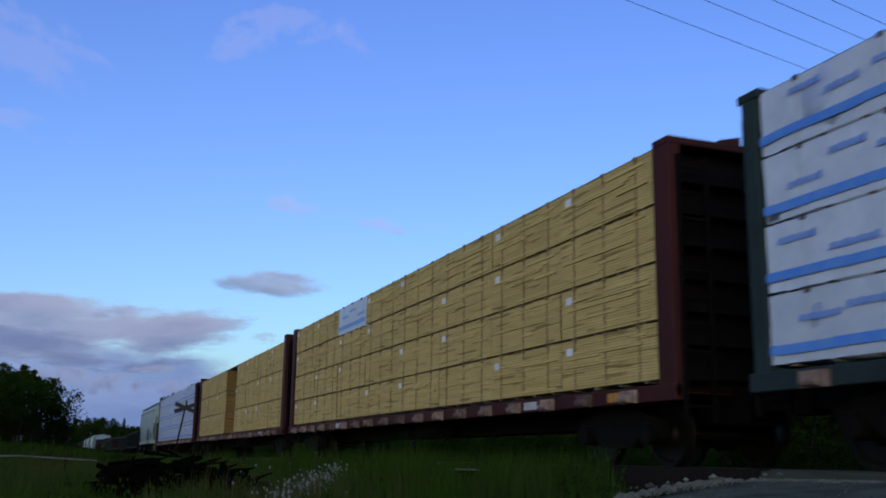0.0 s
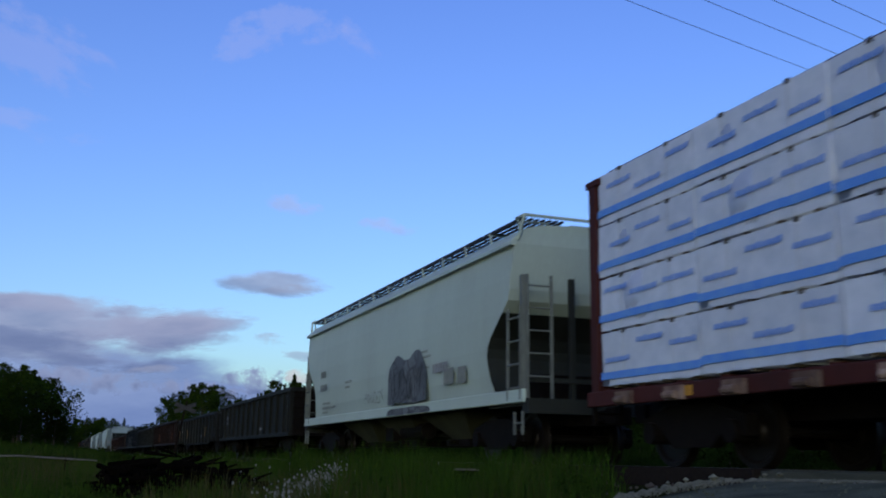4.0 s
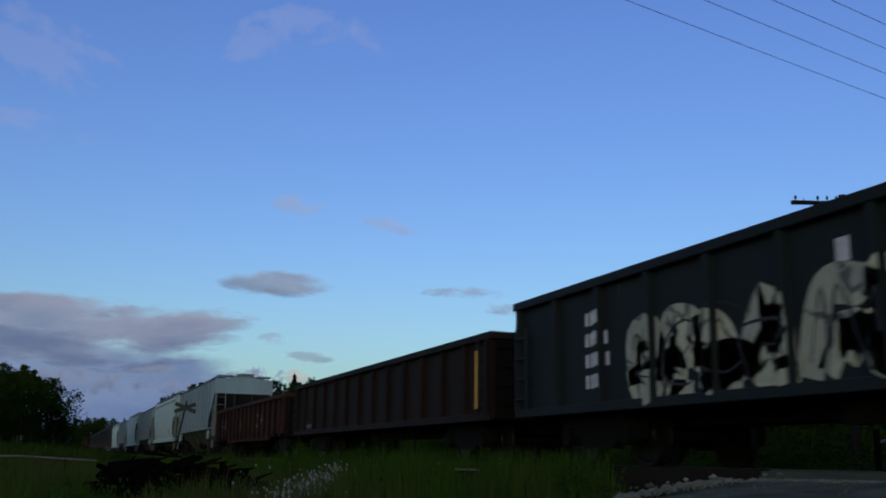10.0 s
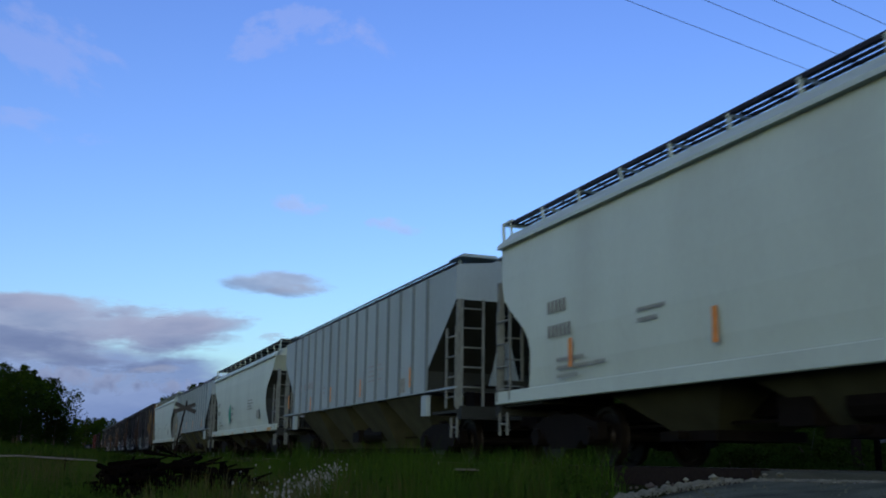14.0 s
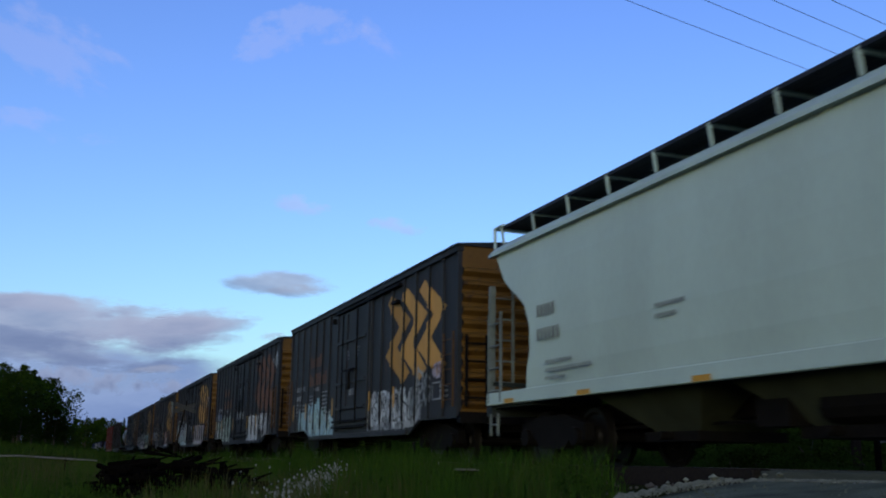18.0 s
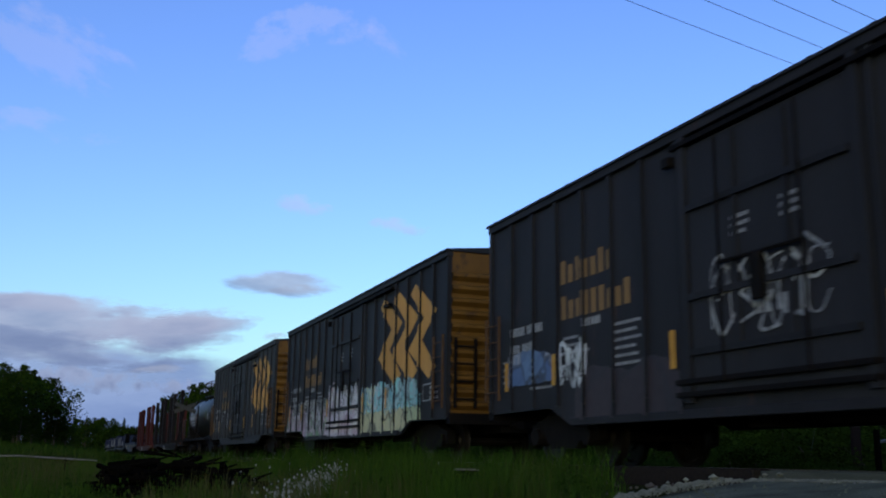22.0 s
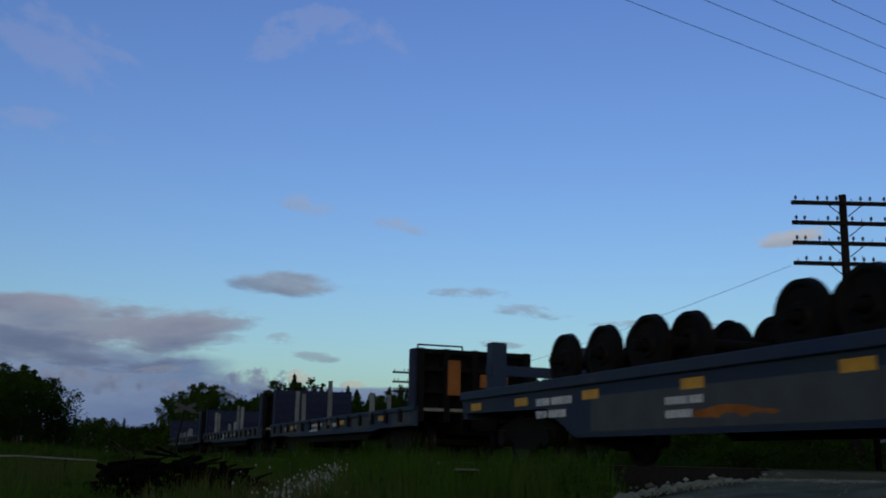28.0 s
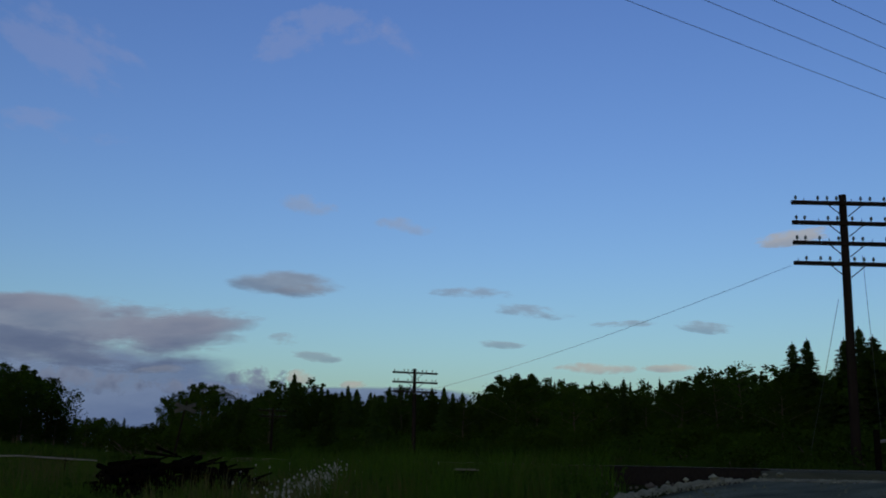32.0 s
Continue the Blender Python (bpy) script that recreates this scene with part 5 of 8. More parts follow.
def between(shape, lo, hi):
    """The part of a flat shape of (y, z) corners that lies between two places along the car."""
    for edge, side in ((lo, 1), (hi, -1)):
        out = []
        for (ya, za), (yb, zb) in zip(shape, shape[1:] + shape[:1]):
            ina, inb = (ya - edge) * side >= 0, (yb - edge) * side >= 0
            if ina:
                out.append((ya, za))
            if ina != inb:
                t = (edge - ya) / (yb - ya)
                out.append((edge, za + (zb - za) * t))
        shape = out
        if len(shape) < 3:
            return []
    return shape


def flat_sheet(name, mat, car, pieces, x=-1.5, relief=None, lift=0.004, label=""):
    """Paint on a side: flat shapes of (y, z) corners, laid over the side and over its posts."""
    bm = B()
    for shape in pieces:
        for a, b, out in [(-99, 99, 0.0)] if relief is None else relief:
            pts = between(list(shape), a, b)
            if len(pts) < 3 or max(q[0] for q in pts) - min(q[0] for q in pts) < 1e-3:
                continue
            bm.faces.new([bm.verts.new((x - out - lift, y, z)) for y, z in pts])
    if name.startswith("spray"):
        bmesh.ops.remove_doubles(bm, verts=list(bm.verts), dist=2e-4)
    ob = part(name, bm, mat, car, label)
    if name == "stencil":
        tagged(ob, kind="stuff")
    return ob


def over_posts(posts, width, depth, half):
    """Stretches of a side and how far each stands out."""
    cuts, y = [], -half - 0.2
    for p in sorted(posts):
        cuts += [(y, p - width / 2, 0.0), (p - width / 2, p + width / 2, depth)]
        y = p + width / 2
    return cuts + [(y, half + 0.2, 0.0)]


def rect(y0, y1, z0, z1):
    return [(y0, z0), (y1, z0), (y1, z1), (y0, z1)]


def brush(points, w, sharp=0.0):
    """A brush stroke of width w through the points (y, z), rounded between them."""
    line = []
    for k in range(len(points) - 1):
        p0, p1, p2, p3 = [Vector(points[min(max(j, 0), len(points) - 1)]) for j in (k - 1, k, k + 1, k + 2)]
        for i in range(5):
            t = i / 5
            line.append(0.5 * (2 * p1 + (p2 - p0) * t + (2 * p0 - 5 * p1 + 4 * p2 - p3) * t * t + (3 * p1 - p0 - 3 * p2 + p3) * t ** 3))
    line.append(Vector(points[-1]))
    sides = []
    for k, p in enumerate(line):
        d = (line[min(k + 1, len(line) - 1)] - line[max(k - 1, 0)])
        d = d.normalized() if d.length > 1e-6 else Vector((0, 1))
        n = Vector((-d.y, d.x)) * w / 2 * (1 - sharp * abs(2 * k / (len(line) - 1) - 1))
        sides.append((p + n, p - n))
    return [[tuple(a[0]), tuple(b[0]), tuple(b[1]), tuple(a[1])] for a, b in zip(sides, sides[1:])]


# loose flourishes of the spray can, in a unit square: hooks, waves and loops
FLOURISH = [[(0.05, 0.05), (0.1, 0.9), (0.5, 1.0), (0.9, 0.78), (0.75, 0.5), (0.3, 0.45)], [(0.92, 0.9), (0.4, 1.0), (0.05, 0.65), (0.12, 0.2), (0.55, 0.0), (0.95, 0.22)],
            [(0.08, 1.0), (0.12, 0.3), (0.5, 0.0), (0.88, 0.3), (0.92, 1.0)], [(0.0, 0.8), (0.35, 1.0), (0.6, 0.55), (0.25, 0.12), (0.95, 0.0)],
            [(0.6, 1.0), (0.1, 0.72), (0.85, 0.4), (0.3, 0.0)], [(0.05, 0.0), (0.28, 1.0), (0.5, 0.3), (0.72, 1.0), (0.95, 0.0)], [(0.5, 0.95), (0.1, 0.6), (0.4, 0.1), (0.9, 0.4), (0.55, 0.95)]]


def flourishes(y0, y1, z0, z1, seed, w, pitch=0.8, sharp=0.2):
    """A row of flourishes from y1 down to y0."""
    r, out = random.Random(seed), []
    n = max(1, round((y1 - y0) / ((z1 - z0) * pitch)))
    step_ = (y1 - y0) / n
    for k in range(n):
        shape, lean = FLOURISH[r.randrange(len(FLOURISH))], r.uniform(-0.12, 0.12)
        lo, hi = z0 + (z1 - z0) * r.uniform(0, 0.12), z1 - (z1 - z0) * r.uniform(0, 0.22)
        a, b = y1 - step_ * k - 0.02, y1 - step_ * (k + 1) - 0.06 * r.random()
        out += brush([(a + (b - a) * (u + lean * v), lo + (hi - lo) * v) for u, v in [(u + r.uniform(-0.16, 0.16), v + r.uniform(-0.12, 0.12)) for u, v in shape]], w, sharp)
    return out


def mound(y0, y1, z0, z1, seed, rough=0.3, drip=0.06):
    """A sprayed field with a lobed upper edge and a ragged lower one."""
    n = max(6, int((y1 - y0) / 0.07))

    def top(y):
        e = noise.noise((y * 1.4, seed * 3.1, 0.5)) + 0.5 * noise.noise((y * 4.0, seed * 1.7, 2.5))
        side = min(1.0, (y - y0) / 0.35, (y1 - y) / 0.35)
        return z0 + (z1 - z0) * (1 - rough * (0.5 + 0.6 * e)) * (0.55 + 0.45 * max(0.0, side) ** 0.5)

    def low(y):
        return z0 + drip * (noise.noise((y * 6.0, seed, 7.7)) + 0.5)
    out = []
    for k in range(n):
        a, b = y0 + (y1 - y0) * k / n, y0 + (y1 - y0) * (k + 1) / n
        out.append([(a, low(a)), (b, low(b)), (b, top(b)), (a, top(a))])
    return out


def outline_box(y0, y1, z0, z1, w=0.03):
    return [rect(y0, y1, z0, z0 + w), rect(y0, y1, z1 - w, z1), rect(y0, y0 + w, z0 + w, z1 - w), rect(y1 - w, y1, z0 + w, z1 - w)]


def words(rows, y, z, h, gap=0.35, rise=1.5):
    """Lines of plain bars in place of lettering, one bar a letter: each row is a list of word widths."""
    out = []
    for k, row in enumerate(rows):
        c, zz = y, z - k * h * rise
        for w in row:
            n = max(1, round(w / (0.72 * h)))
            out += [rect(c - w * (i + 0.74) / n, c - w * i / n, zz, zz + h) for i in range(n)]
            c -= w + gap * h
    return out


# ---- boxcars ----
BOX_HALF = 7.85
BOX_POSTS = [-7.8 + 0.868 * k for k in range(8)] + [1.72 + 0.868 * k for k in range(8)]
BOX_RELIEF = over_posts(BOX_POSTS, 0.09, 0.05, BOX_HALF)


def boxcar():
    car = thing("boxcar", "dark blue ribbed boxcar with orange zigzag bands", "boxcar", "boxcars of the freight train")
    skin = [(-7.85, 0.88), (-5.5, 0.9), (-4.75, 0.60), (4.75, 0.60), (5.5, 0.9), (7.85, 0.88), (7.85, 4.40), (-7.85, 4.40)]
    for s in (-1, 1):
        bm = B()
        slab(bm, skin, 0, s * 1.5 - 0.03, s * 1.5 + 0.03) if s > 0 else slab(bm, skin, 0, -1.5, -1.44)
        part("side_wall", bm, M["box_blue"], car)
    bm = B()
    slab(bm, [(y, z) for y, z in ((-0.045, 0.92), (0.045, 0.92), (0.045, 4.28), (-0.045, 4.28))], 0, -1.55, -1.5)
    post = mesh_of("post", bm, M["box_blue"])
    for y in BOX_POSTS:
        for s in (-1, 1):
            p = part("post", post, None, car)
            p.location.y = y
            if s > 0:
                p.rotation_euler.z = math.pi
    pieces("eave_rail", M["box_blue"], car, [(s * 1.5 - 0.07, s * 1.5 + 0.07, -7.87, 7.87, 4.28, 4.42) for s in (-1, 1)], 0.01)
    pieces("side_sill", M["box_blue"], car, [(s * 1.5 - 0.05, s * 1.5 + 0.05, -4.7, 4.7, 0.6, 0.72) for s in (-1, 1)], 0.01)
    bm = B()
    slab(bm, [(-1.6, 4.40), (-1.6, 4.44), (0, 4.60), (1.6, 4.44), (1.6, 4.40)], 1, -7.9, 7.9)
    part("roof", bm, M["roof"], car)
    bm = B()
    slab(bm, [(-1.59, 4.41), (-1.59, 4.455), (0, 4.62), (1.59, 4.455), (1.59, 4.41)], 1, -0.05, 0.05)
    rib = mesh_of("roof_rib", bm, M["roof"])
    for k in range(17):
        part("roof_rib", rib, None, car).location.y = -7.5 + k * 15 / 16
    # pressed ends
    for s in (-1, 1):
        bm = B()
        prof, z = [(0.0, 4.42), (0.0, 3.96)], 3.96
        for k in range(11):
            prof += [(0.0, z), (0.11, z - 0.05), (0.11, z - 0.11), (0.0, z - 0.2)]
            z -= 0.27
        prof += [(0.0, 0.9)]
        rows = [[bm.verts.new((x, s * (7.85 + o), zz)) for x in (-1.46, 1.46)] for o, zz in prof]
        for a, b in zip(rows, rows[1:]):
            bm.faces.new((a[0], a[1], b[1], b[0]))
        roofline = [bm.verts.new((x, s * 7.86, zz)) for x, zz in ((-1.46, 4.40), (1.46, 4.40), (0, 4.58))]
        bm.faces.new(roofline)
        part("end_wall", bm, M["orange_end"], car, "orange corrugated end wall")
        bm = B()
        box(bm, -1.5, 1.5, s * 7.85 - 0.1, s * 7.85 + 0.1, 0.78, 1.0)
        part("end_sill", bm, M["black_steel"], car)
    # plug door with its frame, rods and latch gear
    for s in (-1,):
        bm = B()
        box(bm, -1.545, -1.46, -1.42, 1.45, 0.92, 4.12)
        door = part("door", bm, M["box_blue"], car, "dark plug door with lock rods", bevel=0.01)
        pieces("door_stiffener", M["box_blue"], door, [(-1.60, -1.545, -1.40, 1.43, z - 0.04, z + 0.04) for z in (3.28, 2.12, 1.42)]
               + [(-1.585, -1.545, y - 0.04, y + 0.04, a, b) for y in (-0.42, 0.5) for a, b in ((1.46, 2.08), (2.16, 3.24), (3.32, 4.05))])
        for y in (-0.7, 0.75):
            part("lock_rod", bar(B(), (-1.62, y, 1.0), (-1.62, y, 4.05), 0.02, 6), M["gear"], door)
        part("lock_rod", bar(B(), (-1.62, -0.7, 2.45), (-1.62, 0.75, 2.45), 0.025, 6), M["gear"], door)
        pieces("latch_box", M["gear"], door, [(-1.66, -1.6, -0.05, 0.15, 1.9, 2.45)], 0.01)
        pieces("door_track", M["black_steel"], car, [(-1.62, -1.5, -4.2 if z > 4 else -1.6, 1.75, z - 0.03, z + 0.03) for z in (4.17, 1.06, 0.9)])
        pieces("door_post", M["box_blue"], car, [(-1.58, -1.5, y - 0.07, y + 0.07, 0.8, 4.28) for y in (-1.52, 1.55)])
        pieces("roller_bracket", M["black_steel"], car, [(-1.66, -1.55, 1.7, 1.86, 3.92, 4.06), (-1.66, -1.55, -4.15, -3.7, 3.72, 3.8)], 0.01)
    for y0, y1 in ((-7.8, -7.25), (7.25, 7.8)):
        bm = B()
        ladder(bm, -1.62, y0, y1, 1.1, 2.62, 5, r=0.014, w=0.045)
        part("ladder", bm, M["ladder"], car, "dull orange side ladder")
    bm = B()
    ladder_x(bm, -7.98, -1.4, -0.95, 1.1, 2.55, 4)
    part("end_ladder", bm, M["black_steel"], car)
    strips = [(-7.12, 1.2, 2.2)] + [(y, 1.25, 1.75) for y in (-3.85, -1.85, 1.85, 5.2, 7.0)]
    for y, a, b in strips:
        flat_sheet("reflector", M["reflector"], car, [rect(y - 0.065, y + 0.065, a, b)], x=-1.575)
    rigging(car, 7.85, 0.95)
    return car


# one zigzag band by its two edges; the other two stand further along the side
BAND_NEAR = [(-5.70, 4.03), (-7.13, 3.25), (-6.18, 2.68), (-7.12, 2.02)]
BAND_FAR = [(-5.35, 3.83), (-6.30, 3.17), (-5.25, 2.53), (-6.65, 1.78)]


def on_skirt(shapes):
    """Keep paint above the lower edge of the side, which steps up over the trucks."""
    return [[(y, max(z, 0.62 + 0.3 * min(1.0, max(0.0, (abs(y) - 4.7) / 0.75)))) for y, z in shape] for shape in shapes]


def finish_boxcar(car, seed, sprays, fade="chevron"):
    """Zigzag bands, the two lines of faded name bars, stencils and each car's own spray paint."""
    rnd = random.Random(seed)
    for k, shift in enumerate((0.0, 1.15, 2.26)):
        near, far = [[(y * (1 - 0.006 * k) + shift, z) for y, z in e] for e in (BAND_NEAR, BAND_FAR)]
        flat_sheet("painted_band", M[fade], car, [[near[i], near[i + 1], far[i + 1], far[i]] for i in range(3)], relief=BOX_RELIEF)
    faded = M["chevron_faded" if seed % 50 in (0, 1) else "name_paint"]
    for z, row in ((2.86, (1.0, 0.62, 0.85, 0.62, 0.62, 0.8, 0.62)), (2.28, (1.0, 0.62, 0.62, 0.85, 1.0, 1.0, 0.62, 0.62, 1.0))):
        for k, q in enumerate(row):                   # two lines of plain bars in place of the name
            y = 5.05 - 0.24 * k
            flat_sheet("painted_bar", faded, car, [rect(y - 0.165, y, z, z + (0.38 if q > 0.7 else 0.29))], relief=BOX_RELIEF)
    flat_sheet("stencil", M["grey_mark"], car, words([[0.5, 0.6], [0.3, 0.5]], 6.9, 2.2, 0.15, 0.6, 2.0), relief=BOX_RELIEF)
    flat_sheet("stencil", M["grey_mark"], car, words([[0.5]], 4.3, 2.1, 0.12), relief=BOX_RELIEF)
    flat_sheet("stencil", M["grey_mark"], car, words([[0.5], [0.5], [0.5]], -6.75, 1.55, 0.05, 0.3, 2.2), relief=BOX_RELIEF)
    flat_sheet("data_panel", M["grey_mark"], car, outline_box(-5.75, -5.3, 1.32, 1.72), relief=BOX_RELIEF)
    flat_sheet("data_panel", M["grey_mark"], car, outline_box(-6.95, -6.3, 1.3, 1.68), relief=BOX_RELIEF)
    for y, z, rows in ((7.3, 1.75, 4), (6.2, 1.7, 5), (5.0, 1.95, 3), (3.4, 2.0, 6)):   # small data lines
        flat_sheet("stencil", M["grey_mark"], car, words([[0.5 + 0.35 * rnd.random()] for q in range(rows)], y, z, 0.045, 0.3, 2.6), relief=BOX_RELIEF)
    for y, z in ((0.6, 2.95), (-0.3, 3.0)):
        flat_sheet("stencil", M["grey_mark"], car, words([[0.35], [0.35], [0.3]], y, z, 0.05, 0.3, 2.0), x=-1.546)
    flat_sheet("stencil", M["grey_mark"], car, words([[0.3, 0.2]], 0.2, 1.75, 0.18, 0.4), x=-1.546)
    door_cuts = [(a, b, o) for a, b, o in BOX_RELIEF if b < -1.45 or a > 1.5] + [(-1.6, -1.45, 0.082), (1.48, 1.62, 0.082), (-1.42, -0.47, 0.047), (-0.37, 0.45, 0.047), (0.55, 1.45, 0.047)]
    for k, (kind, mat, y0, y1, z0, z1, extra) in enumerate(sprays):
        cuts = door_cuts if y0 < 1.4 and y1 > -1.4 else BOX_RELIEF
        lift = 0.008 + 0.002 * k
        if kind == "field":
            flat_sheet("spray_paint", M[mat], car, on_skirt(mound(y0, y1, z0, z1, seed * 5 + k, extra)), relief=cuts, lift=lift)
        else:
            flat_sheet("spray_stroke", M[mat], car, on_skirt(flourishes(y0, y1, z0, z1, seed * 7 + k, extra, 0.42) + flourishes(y0, y1, z0 + 0.1 * (z1 - z0), z1, seed * 11 + k, extra * 0.6, 0.36)), relief=cuts, lift=lift)


# ---- gondolas ----
def gondola(half, top, mat, label, ribs=13, belly=False, post_mat=None, group="gondolas of the freight train"):
    car = thing("gondola", label, "gondola", group)
    z0 = 0.80
    n = ribs
    ys = [-half + 0.06 + (2 * half - 0.12) * k / n for k in range(n + 1)]
    for s in (-1, 1):
        bm = B()
        out = [(-half, z0 + 0.15), (-half + 2.6, z0 + 0.12), (-half + 3.3, z0 - 0.1), (half - 3.3, z0 - 0.1), (half - 2.6, z0 + 0.12), (half, z0 + 0.15), (half, top), (-half, top)] if belly else \
              [(-half, z0), (half, z0), (half, top), (-half, top)]
        slab(bm, out, 0, s * 1.42 - 0.02, s * 1.42 + 0.02)
        part("side_wall", bm, mat, car)
    bm = B()
    slab(bm, [(-0.085, z0), (0.085, z0), (0.06, top - 0.1), (-0.06, top - 0.1)], 0, -1.535, -1.44)
    post = mesh_of("post", bm, post_mat or mat)
    for y in ys:
        for s in (-1, 1):
            p = part("post", post, None, car)
            p.location.y = y
            if s > 0:
                p.rotation_euler.z = math.pi
    pieces("top_chord", mat, car, [(s * 1.47 - 0.09, s * 1.47 + 0.09, -half - 0.08, half + 0.08, top - 0.11, top + 0.03) for s in (-1, 1)]
           + [(-1.38, 1.38, s * half - 0.08, s * half + 0.08, top - 0.11, top + 0.028) for s in (-1, 1)], 0.012)
    if not belly:
        pieces("side_sill", mat, car, [(s * 1.49 - 0.06, s * 1.49 + 0.06, -half, half, z0 - 0.02, z0 + 0.12) for s in (-1, 1)], 0.01)
    for s in (-1, 1):
        bm = B()
        box(bm, -1.42, 1.42, s * half - 0.03, s * half + 0.03, z0, top - 0.1)
        for k in range(4):
            z = z0 + 0.25 + k * (top - z0 - 0.4) / 3.4
            box(bm, -1.4, 1.4, s * half - 0.1, s * half + 0.1, z, z + 0.1)
        part("end_wall", bm, M["black_steel"], car)
    bm = B()
    box(bm, -1.4, 1.4, -half, half, z0 + 0.1, z0 + 0.2)
    part("floor", bm, M["gear"], car)
    bm = B()
    ladder(bm, -1.57, -half + 0.1, -half + 0.5, z0 + 0.1, min(top, 2.3), 4)
    part("ladder", bm, mat, car)
    bm = B()
    ladder(bm, -1.57, half - 0.5, half - 0.1, z0 + 0.1, min(top, 2.3), 4)
    part("ladder", bm, mat, car)
    rigging(car, half, 0.9)
    return car, over_posts(ys, 0.18, 0.115, half)


# ---- covered hoppers ----
def loft(bm, profile, inset, half, car, slope):
    """A body by its half profile (x, z), mirrored, whose ends draw in by inset(z)."""
    ring = [(-x, z) for x, z in profile] + [(x, z) for x, z in reversed(profile)]
    cols = []
    for e in (-1, 1):
        cols.append([bm.verts.new((x, e * (half - inset(z)), z)) for x, z in ring])
    n = len(ring)
    for k in range(n):
        a, b = k, (k + 1) % n
        bm.faces.new((cols[0][a], cols[0][b], cols[1][b], cols[1][a]))
    m = len(profile)
    for c in cols:                                 # the sloping end sheets, level by level
        low = B()
        for k in range(m - 1):
            q = (c[k], c[k + 1], c[n - 2 - k], c[n - 1 - k])
            if profile[k + 1][1] > slope:
                bm.faces.new(q)
            else:
                low.faces.new([low.verts.new(v.co) for v in q])
        part("slope_sheet", low, M["slope"], car, "grimy sloping end sheet with shade in its colour")
    return bm


def bays(car, count, half, top, wide, mat, low=0.42, fill=0.49):
    pitch = 2 * half / count
    for k in range(count):
        c = -half + pitch * (k + 0.5)
        bm = B()
        up = [bm.verts.new((x, c + dy * pitch * fill, top)) for x, dy in ((-wide, -1), (wide, -1), (wide, 1), (-wide, 1))]
        dn = [bm.verts.new((x, c + dy * pitch * 0.16, low)) for x, dy in ((-0.62, -1), (0.62, -1), (0.62, 1), (-0.62, 1))]
        for i in range(4):
            bm.faces.new((up[i], up[(i + 1) % 4], dn[(i + 1) % 4], dn[i]))
        bm.faces.new(up)
        bm.faces.new(dn)
        bay = part("hopper_bay", bm, mat, car, "dark olive sloping hopper bay")
        bm = B()
        box(bm, -0.75, 0.75, c - pitch * 0.2, c + pitch * 0.2, low - 0.14, low)
        bar(bm, (-0.95, c, low - 0.06), (-0.7, c, low - 0.06), 0.06, 8)
        part("outlet_gate", bm, M["gear"], bay)


def end_gear(car, half, post_z, mat, high, s, post_in=0.0):
    """Platform, corner posts, ladders and brace at one end of a hopper."""
    bm = B()
    box(bm, -1.45, 1.45, s * half - 0.12, s * half + 0.12, 0.86, 1.12)
    box(bm, -1.4, 1.4, min(s * half, s * (half - 1.7)), max(s * half, s * (half - 1.7)), 1.0, 1.06)
    part("end_platform", bm, M["slope"], car)
    for x in (-1.44, 1.44):
        bm = B()
        box(bm, x - 0.05, x + 0.05, s * (half - 0.09) - 0.05, s * (half - 0.09) + 0.05, 1.06, post_z)
        part("corner_post", bm, M["iron"], car)
    bm = B()
    y0, y1 = sorted((s * (half - 0.09), s * (half - 0.62)))
    ladder(bm, -1.5, y0, y1, 1.1, 2.75, 4, r=0.018, w=0.045)
    part("ladder", bm, M["iron"], car)
    bm = B()
    ladder_x(bm, s * (half + 0.03), -1.42, -0.95, 0.9, post_z, 6, r=0.016, w=0.045)
    part("end_ladder", bm, M["iron"], car)
    bm = B()
    for x in (-0.45, 0.45):
        box(bm, x - 0.045, x + 0.045, s * (half - 0.15) - 0.05, s * (half - 0.15) + 0.05, 1.06, post_z)
    beam(bm, (-1.44, s * (half - 0.1), 1.45), (1.44, s * (half - 0.1), 1.45), 0.08, 0.08)
    part("end_brace", bm, M["slope"], car)
    bm = B()
    box(bm, -0.85, 0.3, s * (half - 0.9) - 0.25, s * (half - 0.9) + 0.25, 1.06, 1.6)
    bar(bm, (0.5, s * (half - 0.2), 2.0), (0.5, s * (half - 0.28), 2.0), 0.28, 14)
    part("brake_stand", bm, M["gear"], car)
    bm = B()
    for x in (-1.46,):
        ladder(bm, x, *sorted((s * (half - 0.1), s * (half - 0.42))), 0.5, 0.9, 1, r=0.016, w=0.035)
    part("step", bm, M["iron"], car)


